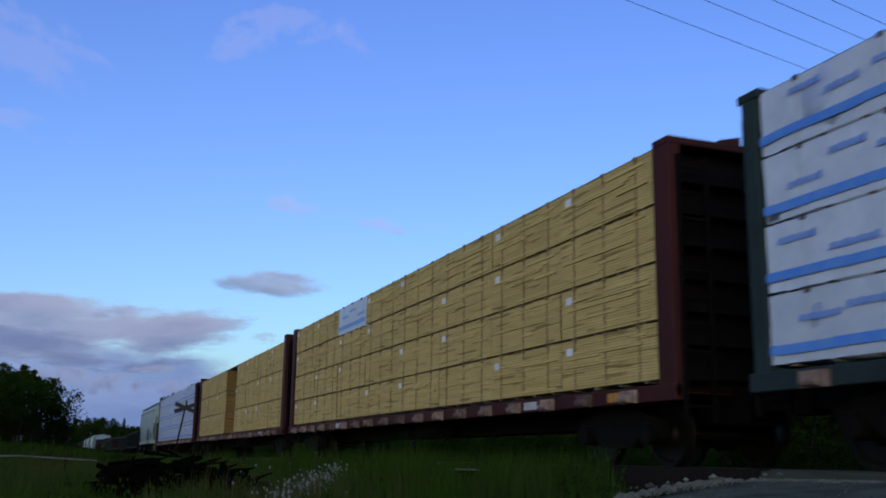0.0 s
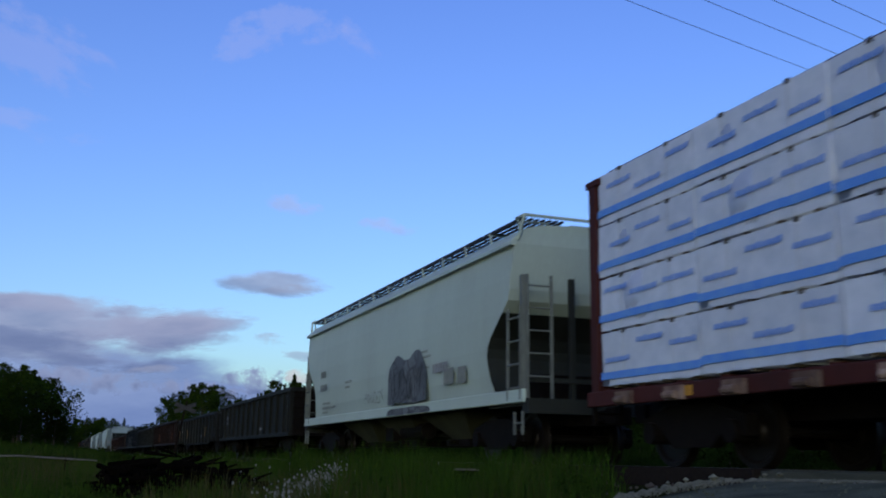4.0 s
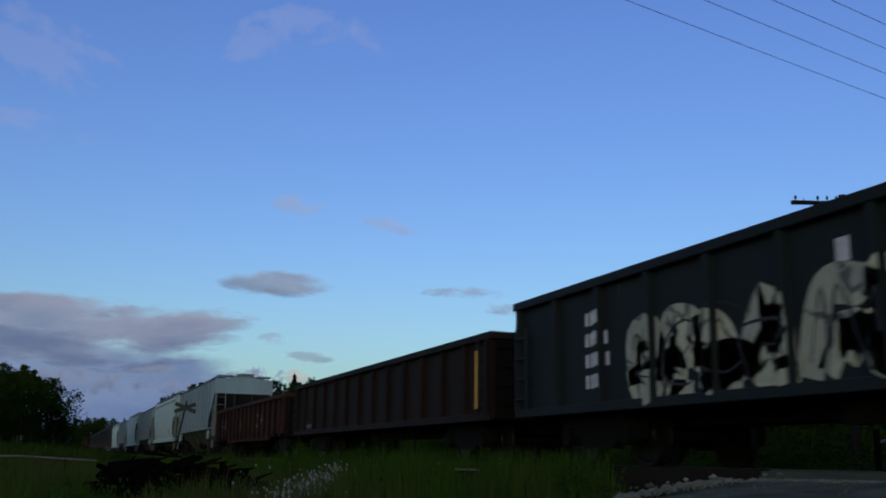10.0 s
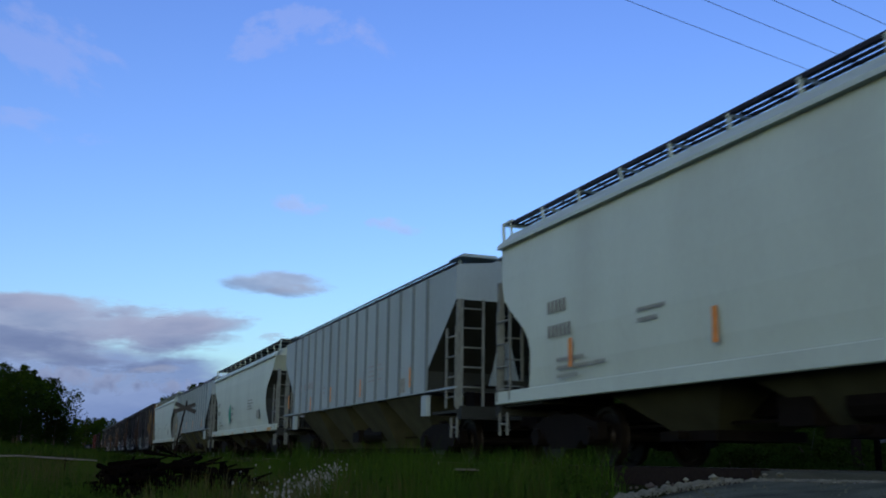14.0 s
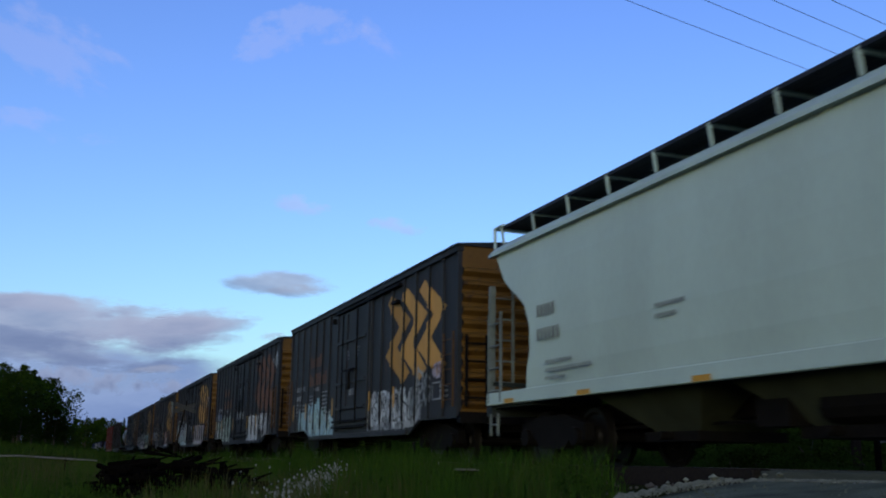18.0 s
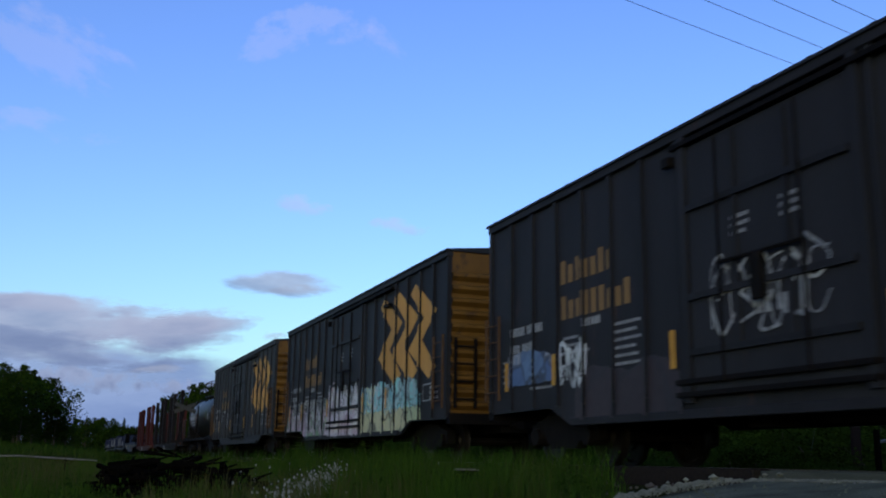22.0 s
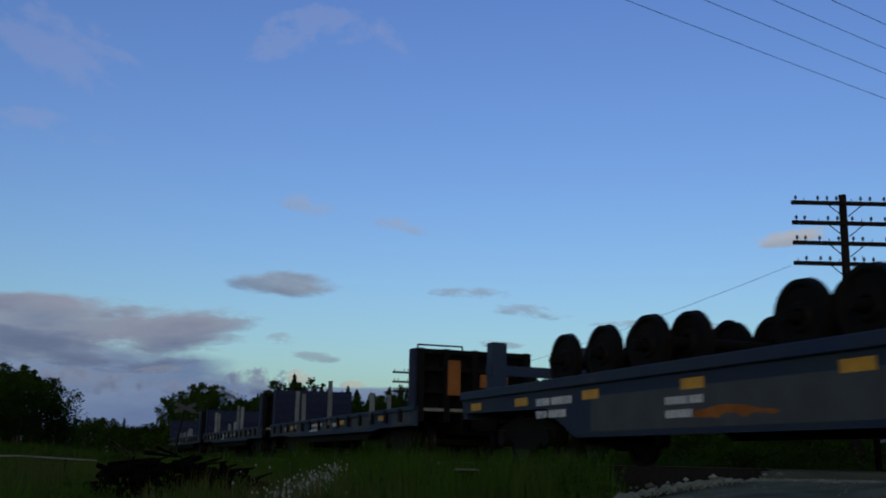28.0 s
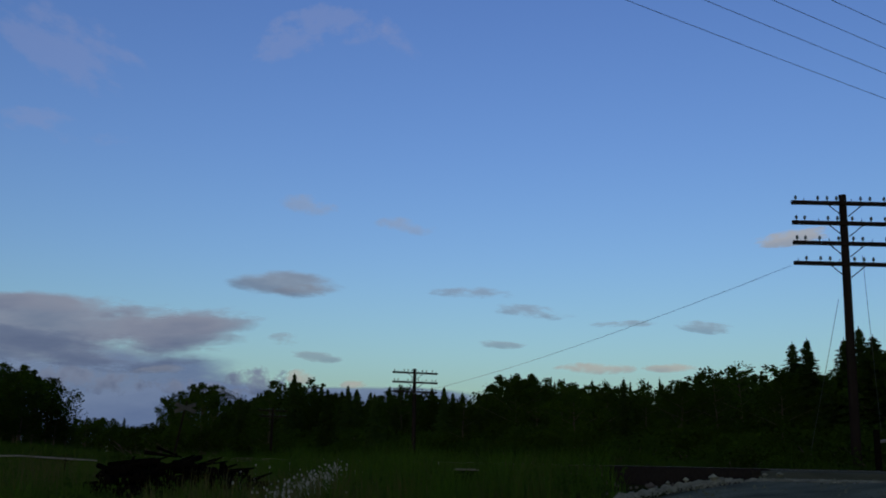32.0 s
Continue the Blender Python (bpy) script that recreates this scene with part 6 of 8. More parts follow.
def round_hopper(label, board=0.12, cut=1.0, square=False, group="covered hoppers of the freight train"):
    """White hopper with softly bowed sides and a roof walk on brackets."""
    half = 8.2
    car = thing("covered_hopper", label, "hopper car", group)
    prof = [(1.44, 1.24), (1.50, 1.6), (1.545, 2.1), (1.56, 2.7), (1.55, 3.3), (1.51, 3.84), (1.44, 3.98), (1.30, 4.10), (0.95, 4.22), (0.4, 4.27)]

    if square:
        prof = prof[:5] + [(1.51, 3.92), (1.46, 4.06), (1.34, 4.20), (0.95, 4.30), (0.4, 4.33)]

    def inset(z):
        pts = [(1.2, 1.55), (1.55, 1.68), (1.9, 1.88), (2.3, 1.92), (2.75, 1.72), (3.1, 1.12), (3.4, 0.72), (3.75, 0.42), (5, 0.3)]
        if square:                                   # full end sheet above a dark opening
            pts = [(1.2, 1.25), (1.55, 1.42), (1.9, 1.5), (2.2, 1.42), (2.8, 0.6), (2.95, 0.46), (3.4, 0.38), (3.9, 0.3), (5, 0.28)]
        for (a, u), (b, v) in zip(pts, pts[1:]):
            if a <= z <= b:
                return cut * (u + (v - u) * (z - a) / (b - a))
        return cut * pts[0][1]
    fine = []
    for (x0, z0), (x1, z1) in zip(prof, prof[1:]):
        k = 3 if z1 < 3.5 else 1
        fine += [(x0 + (x1 - x0) * i / k, z0 + (z1 - z0) * i / k) for i in range(k)]
    bm = loft(B(), fine + [prof[-1]], inset, half, car, 2.85 if square else 3.45)
    part("body", bm, M["hop_white"], car)
    pieces("side_sill", M["hop_white"], car, [(s * 1.45 - 0.06, s * 1.45 + 0.06, -half, half, 1.05, 1.28) for s in (-1, 1)], 0.015)
    up = 0.08 if square else 0.0
    for s in (-1, 1):
        part("eave_rail", slab(B(), [(s * 1.49, 3.80 + up), (s * 1.61, 3.80 + up), (s * 1.60, 3.87 + up), (s * 1.46, 4.0 + up)], 1, -half + 0.28, half - 0.28), M["hop_white"], car)
    # roof walk: dark boards carried clear of the roof by white brackets
    plank = mesh_of("walk_board", box(B(), 0, board, -half + 0.3, half - 0.3, 4.39, 4.415), M["grating"])
    kerb = mesh_of("walk_kerb", box(B(), -0.0125, 0.0125, -half + 0.3, half - 0.3, 4.36, 4.42), M["grating"])
    rung = mesh_of("cross_bar", box(B(), 0.5, 1.36, -0.025, 0.025, 4.375, 4.39), M["grating"])
    for s in (-1, 1):
        for k in range(7):
            part("walk_board", plank, None, car).location.x = 0.50 + 0.126 * k if s > 0 else -0.50 - 0.126 * k - board
        part("walk_kerb", kerb, None, car).location.x = s * 1.372
        for k in range(0 if board > 0.1 else 27):
            p = part("cross_bar", rung, None, car)
            p.location = (0 if s > 0 else -1.86, -half + 0.45 + k * (2 * half - 0.9) / 26, 0)
    bm = B()
    beam(bm, (-0.06, 0, -0.03), (-0.105, 0, 0.275), 0.05, 0.03)
    beam(bm, (-0.1, 0, 0.25), (0.5, 0, 0.25), 0.05, 0.03)
    bracket = mesh_of("walk_bracket", bm, M["hop_white"])
    for k in range(13):
        for s in (-1, 1):
            p = part("walk_bracket", bracket, None, car)
            p.location = (s * 1.28, -half + 0.4 + k * (2 * half - 0.8) / 12, 4.115)
            if s > 0:
                p.rotation_euler.z = math.pi
    pieces("roof_hatch", M["hop_white"], car, [(-0.35, 0.35, c - 1.7, c + 1.7, 4.25, 4.38) for c in (-6.15, -2.05, 2.05, 6.15)], 0.03)
    bm = B()
    for s in (-1, 1):
        for x in (-1.46, 1.46):
            bar(bm, (x, s * (half - 0.28), 3.98), (x * 0.96, s * (half - 0.12), 4.42), 0.03, 6)
            bar(bm, (x * 0.96, s * (half - 0.12), 4.42), (x * 0.95, s * (half - 0.5), 4.43), 0.03, 6)
        bar(bm, (-1.4, s * (half - 0.12), 4.42), (1.4, s * (half - 0.12), 4.42), 0.03, 6)
    part("hand_rail", bm, M["hop_white"], car)
    for s in (-1, 1):
        end_gear(car, half, 3.3, M["hop_white"], 4.0, s)
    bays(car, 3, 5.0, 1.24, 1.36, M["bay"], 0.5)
    rigging(car, half, 1.0, 1.9)
    return car


def ribbed_hopper(label, group="covered hoppers of the freight train"):
    """Pale grey hopper with flat ribbed sides, cut-away ends and deep bays."""
    half = 8.3
    car = thing("covered_hopper", label, "hopper car", group)
    prof = [(1.52, 1.50), (1.52, 1.95), (1.52, 2.4), (1.52, 2.9), (1.52, 3.30), (1.52, 3.98), (1.48, 4.04), (0.4, 4.16)]

    def inset(z):
        return 0.06 if z >= 3.28 else 1.75 if z <= 1.96 else 0.06 + (3.28 - z) / (3.28 - 1.96) * 1.69
    bm = loft(B(), prof, inset, half, car, 3.31)
    part("body", bm, M["hop_grey"], car)
    bm = B()
    slab(bm, [(-0.035, 1.5), (0.035, 1.5), (0.035, 3.99), (-0.035, 3.99)], 0, -1.575, -1.52)
    rib = mesh_of("rib", bm, M["hop_rib"])
    for k in range(15):
        for s in (-1, 1):
            p = part("rib", rib, None, car)
            p.location.y = -half + 1.72 + k * (2 * half - 3.44) / 14
            if s > 0:
                p.rotation_euler.z = math.pi
    pieces("side_sill", M["hop_grey"], car, [(s * 1.51 - 0.02, s * 1.51 + 0.02, -half + 0.05, half - 0.05, 1.48, 1.52) for s in (-1, 1)])
    pieces("eave_rail", M["grating"], car, [(s * 1.50 - 0.03, s * 1.50 + 0.03, -half + 0.05, half - 0.05, 4.03, 4.065) for s in (-1, 1)])
    pieces("jacking_pad", M["hop_grey"], car, [(s * 1.5 - 0.05, s * 1.5 + 0.05, e * (half - 1.85) - 0.16, e * (half - 1.85) + 0.16, 0.98, 1.42) for s in (-1, 1) for e in (-1, 1)])
    pieces("roof_hatch", M["hop_grey"], car, [(-0.6, 0.6, c - 0.9, c + 0.9, 4.12, 4.28) for c in [half * (2 * k - 5) / 6 for k in range(6)]], 0.03)
    bm = B()
    for s in (-1, 1):
        for k in range(5):
            x = s * (0.82 + 0.12 * k)
            box(bm, x - 0.015, x + 0.015, -half + 0.6, half - 0.6, 4.22, 4.26)
    tagged(part("roof_walk", bm, M["grating"], car), kind="stuff")
    for s in (-1, 1):                                # end landings of the roof walk and the raised hatch between them
        for x0, x1, z in ((-1.45, -0.55, 4.24), (-0.4, 0.55, 4.34), (0.62, 1.45, 4.22)):
            part("end_landing", slab(B(), [(x0, z - 0.03), (x0 + 0.08, z + 0.035), (x1 - 0.08, z + 0.035), (x1, z - 0.03)], 1, *sorted((s * (half - 0.05), s * (half - 0.75)))), M["hop_grey"], car)
    bm = B()
    for s in (-1, 1):
        for x, z in ((-1.3, 4.22), (-0.3, 4.32), (0.45, 4.32), (1.3, 4.2)):
            bar(bm, (x, s * (half - 0.4), 4.05), (x, s * (half - 0.4), z), 0.03, 6)
        for k in range(9):
            y = -half + 1 + k * 1.8
            bar(bm, (s * 1.2, y, 4.05), (s * 1.2, y, 4.24), 0.02, 6)
    part("walk_support", bm, M["hop_grey"], car)
    for s in (-1, 1):
        end_gear(car, half, 3.3, M["hop_grey"], 2.7, s)
        bm = B()
        slab(bm, [(-0.5, 1.1), (0.5, 1.1), (0.12, 2.6), (-0.12, 2.6)], 1, s * (half - 1.0) - 0.03, s * (half - 1.0) + 0.03)
        part("slope_stiffener", bm, M["hop_grey"], car)
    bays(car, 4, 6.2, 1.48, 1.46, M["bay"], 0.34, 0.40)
    rigging(car, half, 1.0, 1.9)
    return car


def hopper_marks(car, seed, x, marks=M["grey_mark"], strips=True):
    rnd = random.Random(seed)
    flat_sheet("stencil", marks, car, words([[0.5, 0.35, 0.75]], 5.95, 2.2, 0.2, 1.2) if x > -1.54 else words([[0.66], [0.82]], 5.95, 2.42, 0.2, 0.3, 2.0), x=x - 0.006)
    flat_sheet("stencil", marks, car, words([[0.9], [1.1, 0.4], [0.7]], 5.7, 1.62, 0.06, 0.5, 2.2), x=x + 0.02)
    flat_sheet("stencil", M["dark_mark"], car, [rect(-5.1, -4.55, 1.57, 1.9)], x=x)
    flat_sheet("stencil", marks, car, words([[1.1], [1.3], [0.9], [1.2]], -2.6 + rnd.random(), 2.35, 0.05, 0.3, 2.4), x=x)
    flat_sheet("stencil", marks, car, words([[0.7], [0.5]], 2.3 + rnd.random(), 2.1, 0.06, 0.3, 2.4), x=x)
    if strips:
        for y, z in ((-5.6, 2.1), (-1.6, 2.1), (1.5, 2.1), (3.98, 1.95), (7.2, 2.15)) if x > -1.54 else ((-5.6, 2.0), (1.5, 1.95), (5.2, 1.95)):
            flat_sheet("reflector", M["orange_strip"], car, [rect(y - 0.06, y + 0.06, z - 0.45, z)], x=x - 0.06 if x > -1.54 else x)


# ---- tank car ----
def tank_car():
    car = thing("tank_car", "glossy black tank car with a railed dome platform", "tank car")
    bm = B()
    near, far, r, zc, n = -4.95, 6.15, 1.24, 2.34, 40
    cap = [(0.0, 0.02), (0.02, 0.5), (0.09, 0.88), (0.2, 1.08), (0.36, 1.19), (0.52, r)]
    prof = [(near + a, q) for a, q in cap] + [(far - a, q) for a, q in reversed(cap)]
    rings = [[bm.verts.new((q * math.sin(2 * math.pi * k / n), y, zc + q * math.cos(2 * math.pi * k / n))) for k in range(n)] for y, q in prof]
    for a, b in zip(rings, rings[1:]):
        for k in range(n):
            bm.faces.new((a[k], a[(k + 1) % n], b[(k + 1) % n], b[k]))
    part("tank", bm, M["tank"], car, smooth=True)
    for y in (-4.1, -1.2, 2.1, 5.1):
        bm = B()
        for k in range(n):
            a, b = [(1.255 * math.sin(2 * math.pi * j / n), 1.255 * math.cos(2 * math.pi * j / n)) for j in (k, k + 1)]
            v = [bm.verts.new(p) for p in ((a[0], y - 0.06, zc + a[1]), (b[0], y - 0.06, zc + b[1]), (b[0], y + 0.06, zc + b[1]), (a[0], y + 0.06, zc + a[1]))]
            bm.faces.new(v)
        part("tank_band", bm, M["tank"], car)
    bm = B()
    bar(bm, (0, 0.75, 3.4), (0, 0.75, 3.95), 0.3, 16)
    bar(bm, (0.1, 1.35, 3.4), (0.1, 1.35, 3.86), 0.12, 10)
    bar(bm, (-0.1, 0.2, 3.4), (-0.1, 0.2, 3.84), 0.15, 10)
    bar(bm, (0.1, 3.9, 3.4), (0.1, 3.9, 3.62), 0.12, 10)
    part("dome", bm, M["tank"], car)
    bm = B()
    for x in (-0.85, 0.85):
        box(bm, min(x, x * 0.45), max(x, x * 0.45), -0.45, 1.7, 3.5, 3.56)
    part("platform", bm, M["grating"], car)
    bm = B()
    for x in (-0.83, 0.83):
        for y in (-0.45, 0.9, 1.7):
            bar(bm, (x, y, 3.1), (x, y, 4.38), 0.026, 6)
        bar(bm, (x, -0.45, 4.38), (x, 1.7, 4.38), 0.026, 6)
        bar(bm, (x, -0.45, 4.05), (x, 0.3, 4.05), 0.02, 6)
    for y in (-0.45, 1.7):
        for s in (-1, 1):
            bar(bm, (s * 0.83, y, 4.38), (s * 0.36, y, 4.38), 0.026, 6)
            bar(bm, (s * 0.36, y, 4.38), (s * 0.30, y, 4.36), 0.026, 6)
            bar(bm, (s * 0.30, y, 4.36), (s * 0.30, y, 3.4), 0.026, 6)
    part("platform_railing", bm, M["black_steel"], car)
    bm = B()
    ladder(bm, -1.33, 0.7, 1.1, 1.0, 3.0, 7, r=0.014, w=0.035)
    part("ladder", bm, M["black_steel"], car)
    bm = B()
    part("centre_sill", box(bm, -0.32, 0.32, -5.6, 6.85, 0.8, 1.1), M["black_steel"], car)
    for s, end, saddle in ((-1, -5.55, -3.9), (1, 6.8, 5.0)):
        part("end_sill", box(B(), -1.45, 1.45, end - 0.12, end + 0.12, 0.85, 1.1), M["black_steel"], car)
        part("saddle", slab(B(), [(-1.2, 1.0), (1.2, 1.0), (1.3, 1.9), (0.9, 1.5), (0, 1.15), (-0.9, 1.5), (-1.3, 1.9)], 1, saddle - 0.1, saddle + 0.1), M["black_steel"], car)
        part("end_platform", box(B(), -1.4, 1.4, min(saddle, end), max(saddle, end), 1.1, 1.15), M["black_steel"], car)
    for x in (-1.4, 1.4):
        part("side_rail", beam(B(), (x, -5.5, 1.02), (x, 6.8, 1.02), 0.08, 0.1), M["black_steel"], car)
    bm = B()
    for s, end in ((-1, -5.5), (1, 6.72)):
        if s == 1:
            for x in (-1.4, 1.4):
                bar(bm, (x, end, 1.1), (x, end, 2.26), 0.03, 6)
                bar(bm, (x, end, 2.26), (x * 0.93, end, 2.36), 0.03, 6)
            bar(bm, (-1.3, end, 2.36), (1.3, end, 2.36), 0.03, 6)
            continue
        for x in (-1.4, 1.4):
            bar(bm, (x, end, 1.1), (x, end, 2.25), 0.03, 6)
            bar(bm, (x, end, 2.25), (x, end - s * 0.12, 2.4), 0.03, 6)
            bar(bm, (x, end - s * 0.12, 2.4), (x, end - s * 1.1, 2.4), 0.03, 6)
        for z in (1.5, 1.95):
            bar(bm, (-1.4, end, z), (-0.6, end, z), 0.02, 6)
            bar(bm, (0.6, end, z), (1.4, end, z), 0.02, 6)
    part("hand_rail", bm, M["grey_rail"], car, "grey tubular end hand rail")

    def on_tank(name, mat, y0, y1, a0, a1, up=0.006, slant=0.0):
        b = B()
        for k in range(6):
            p, q = [radians(a0 + (a1 - a0) * j / 6) for j in (k, k + 1)]
            v = [b.verts.new((-(r + up) * math.cos(w), y + slant * j, zc + (r + up) * math.sin(w))) for w, y, j in ((p, y0, k), (p, y1, k), (q, y1, k + 1), (q, y0, k + 1))]
            b.faces.new(v)
        part(name, b, mat, car)
    marks = [(4.62, 4.92, 10, 30), (4.5, 4.85, 22, 36)]
    marks += [(4.4 - 0.24 * k - 0.19, 4.4 - 0.24 * k, 18, 26) for k in range(6)]
    marks += [(4.92 - 0.19 * k - 0.165, 4.92 - 0.19 * k, -5, 5) for k in range(4)] + [(4.05 - 0.15 * k - 0.13, 4.05 - 0.15 * k, -5, 5) for k in range(6)]
    marks += [(4.62, 4.8, -14, -10.5), (3.95, 4.4, -14, -10), (3.2, 3.75, -14, -10), (4.62, 4.75, -21, -18), (3.9, 4.3, -21, -17.5), (3.1, 3.6, -21, -17.5)]
    marks += [(1.95 + q, 2.75, g, g + 1.6) for g, q in ((46, 0), (43, 0.15), (40, 0.05), (37, 0.0), (34, 0.2))]
    for y0, y1, a0, a1 in marks:
        on_tank("stencil", M["white"], y0, y1, a0, a1)
    on_tank("placard", M["placard_grey"], -3.7, -2.6, 10, 32)
    on_tank("placard", M["grey_mark"], -2.9, -2.5, -12, 4)
    on_tank("placard", M["placard_olive"], -2.3, -1.5, -6, 12)
    for y in (-4.2, -1.2, 2.1, 5.1):
        on_tank("reflector", M["rust_patch"], y - 0.05, y + 0.05, -14, 10, 0.024)
    add_coupler(car, -5.6, -1)
    add_coupler(car, 6.85, 1)
    add_truck(car, -3.75)
    add_truck(car, 5.0)
    return car


# ---- log cars ----
def log_car(half, stakes, mat, label):
    car = thing("log_flatcar", label, "flatcar", "empty log cars")
    bm = B()
    box(bm, -0.4, 0.4, -half, half, 0.6, 0.88)
    for s in (-1, 1):
        box(bm, s * 1.35 - 0.08, s * 1.35 + 0.08, -half, half, 0.68, 0.93)
        box(bm, -1.45, 1.45, s * half - 0.15, s * half + 0.15, 0.68, 1.02)
    for k in range(13):
        y = -half + 0.4 + k * (2 * half - 0.8) / 12
        box(bm, -1.35, 1.35, y - 0.06, y + 0.06, 0.72, 0.88)
    part("frame", bm, mat, car)
    bm = B()
    box(bm, -1.32, 1.32, -half, half, 0.89, 0.94)
    part("deck", bm, M["gear"], car)
    bm = B()
    slab(bm, [(-half + 3.0, 0.70), (-half + 3.6, 0.48), (half - 3.6, 0.48), (half - 3.0, 0.70)], 0, -1.43, -1.27)
    part("side_girder", bm, mat, car)
    bm = B()
    slab(bm, [(-0.15, 0.9), (0.15, 0.9), (0.14, 3.1), (0.115, 4.40), (-0.115, 4.40), (-0.14, 3.1)], 0, -0.12, 0.12)
    stake = mesh_of("stake", bm, mat)
    for k, y in enumerate(stakes):
        d = -1 if k % 2 == 0 else 1                 # braces lean towards the stake's partner
        for s in (-1, 1):
            p = part("stake", stake, None, car, "tall square steel stake")
            p.location = (s * 1.38, y, 0)
            bm = B()
            beam(bm, (s * 1.38, y + d * 0.1, 2.9), (s * 1.38, y + d * 1.15, 0.97), 0.11, 0.09)
            part("brace", bm, mat, car)
        bm = B()
        box(bm, -1.45, 1.45, y - 0.18, y + 0.18, 0.88, 1.12)
        part("bunk", bm, mat, car)
    for y in (-half + 0.5, half - 1.2):
        flat_sheet("reflector", M["rust_patch"], car, [rect(y, y + 0.5, 0.74, 0.9)], x=-1.46)
    flat_sheet("stencil", M["white"], car, words([[0.5, 0.5], [0.4, 0.7]], 2.0, 0.69, 0.1, 0.4, 1.7), x=-1.436)
    bm = B()
    bar(bm, (-1.3, half - 0.1, 0.9), (-1.3, half - 0.1, 2.0), 0.03, 6)
    bar(bm, (-1.3, half - 0.1, 2.0), (1.3, half - 0.1, 2.0), 0.03, 6)
    bar(bm, (1.3, half - 0.1, 0.9), (1.3, half - 0.1, 2.0), 0.03, 6)
    part("hand_rail", bm, mat, car)
    rigging(car, half, 0.95)
    return car


# ---- blue flat with wheelsets ----
def wheel_flat():
    half = 8.3
    car = thing("flatcar", "faded blue deep-sided flatcar carrying spare wheelsets", "flatcar")
    for s in (-1, 1):
        bm = B()
        out = [(-half, 0.95), (-half + 3.6, 0.90), (-half + 4.6, 0.42), (half - 4.6, 0.42), (half - 3.6, 0.90), (half, 0.95), (half, 1.34), (-half, 1.34)]
        slab(bm, out, 0, s * 1.47 - 0.03, s * 1.47 + 0.03)
        part("side_girder", bm, M["flat_blue"], car, "faded blue fish-bellied side girder")
    pieces("top_flange", M["flat_blue"], car, [(s * 1.5 - 0.06, s * 1.5 + 0.06, -half, half, 1.20, 1.36) for s in (-1, 1)], 0.012)
    bm = B()
    box(bm, -1.42, 1.42, -half, half, 1.22, 1.30)
    part("deck", bm, M["gear"], car)
    pieces("end_sill", M["flat_blue"], car, [(-1.45, 1.45, s * half - 0.08, s * half + 0.08, 0.85, 1.34) for s in (-1, 1)])
    for y in (-7.4, -4.8, -2.2, 0.6, 3.2, 5.6, 7.6):
        flat_sheet("reflector", M["reflector"], car, [rect(y - 0.25, y + 0.25, 0.98, 1.12)], x=-1.506)
    flat_sheet("paint_patch", M["flat_grey"], car, [rect(-3.4, 3.2, 0.5, 1.02)], x=-1.504)
    flat_sheet("rust_patch", M["rust_patch"], car, mound(-3.9, -3.2, 0.55, 1.05, 4) + mound(-1.0, 0.6, 0.6, 0.8, 5, 0.6), x=-1.507)
    flat_sheet("stencil", M["white"], car, words([[0.5, 0.7], [0.4, 0.6]], 5.0, 0.95, 0.12, 0.4, 1.7) + words([[0.5, 0.3], [0.6]], 1.2, 0.8, 0.1, 0.4, 1.7), x=-1.512)
    for s in (-1, 1):
        bm = B()
        for x in (-0.9, 0.9):
            box(bm, x - 0.15, x + 0.15, s * (half - 0.3) - 0.15, s * (half - 0.3) + 0.15, 1.3, 2.35)
        box(bm, -1.1, 1.1, s * (half - 0.3) - 0.08, s * (half - 0.3) + 0.08, 1.7, 1.9)
        part("end_stop", bm, M["flat_blue"], car)
    pieces("load_rail", M["gear"], car, [(x - 0.05, x + 0.05, -half + 0.6, half - 0.6, 1.30, 1.33) for x in (-0.55, 0.55)])
    rigging(car, half, 1.0)
    return car


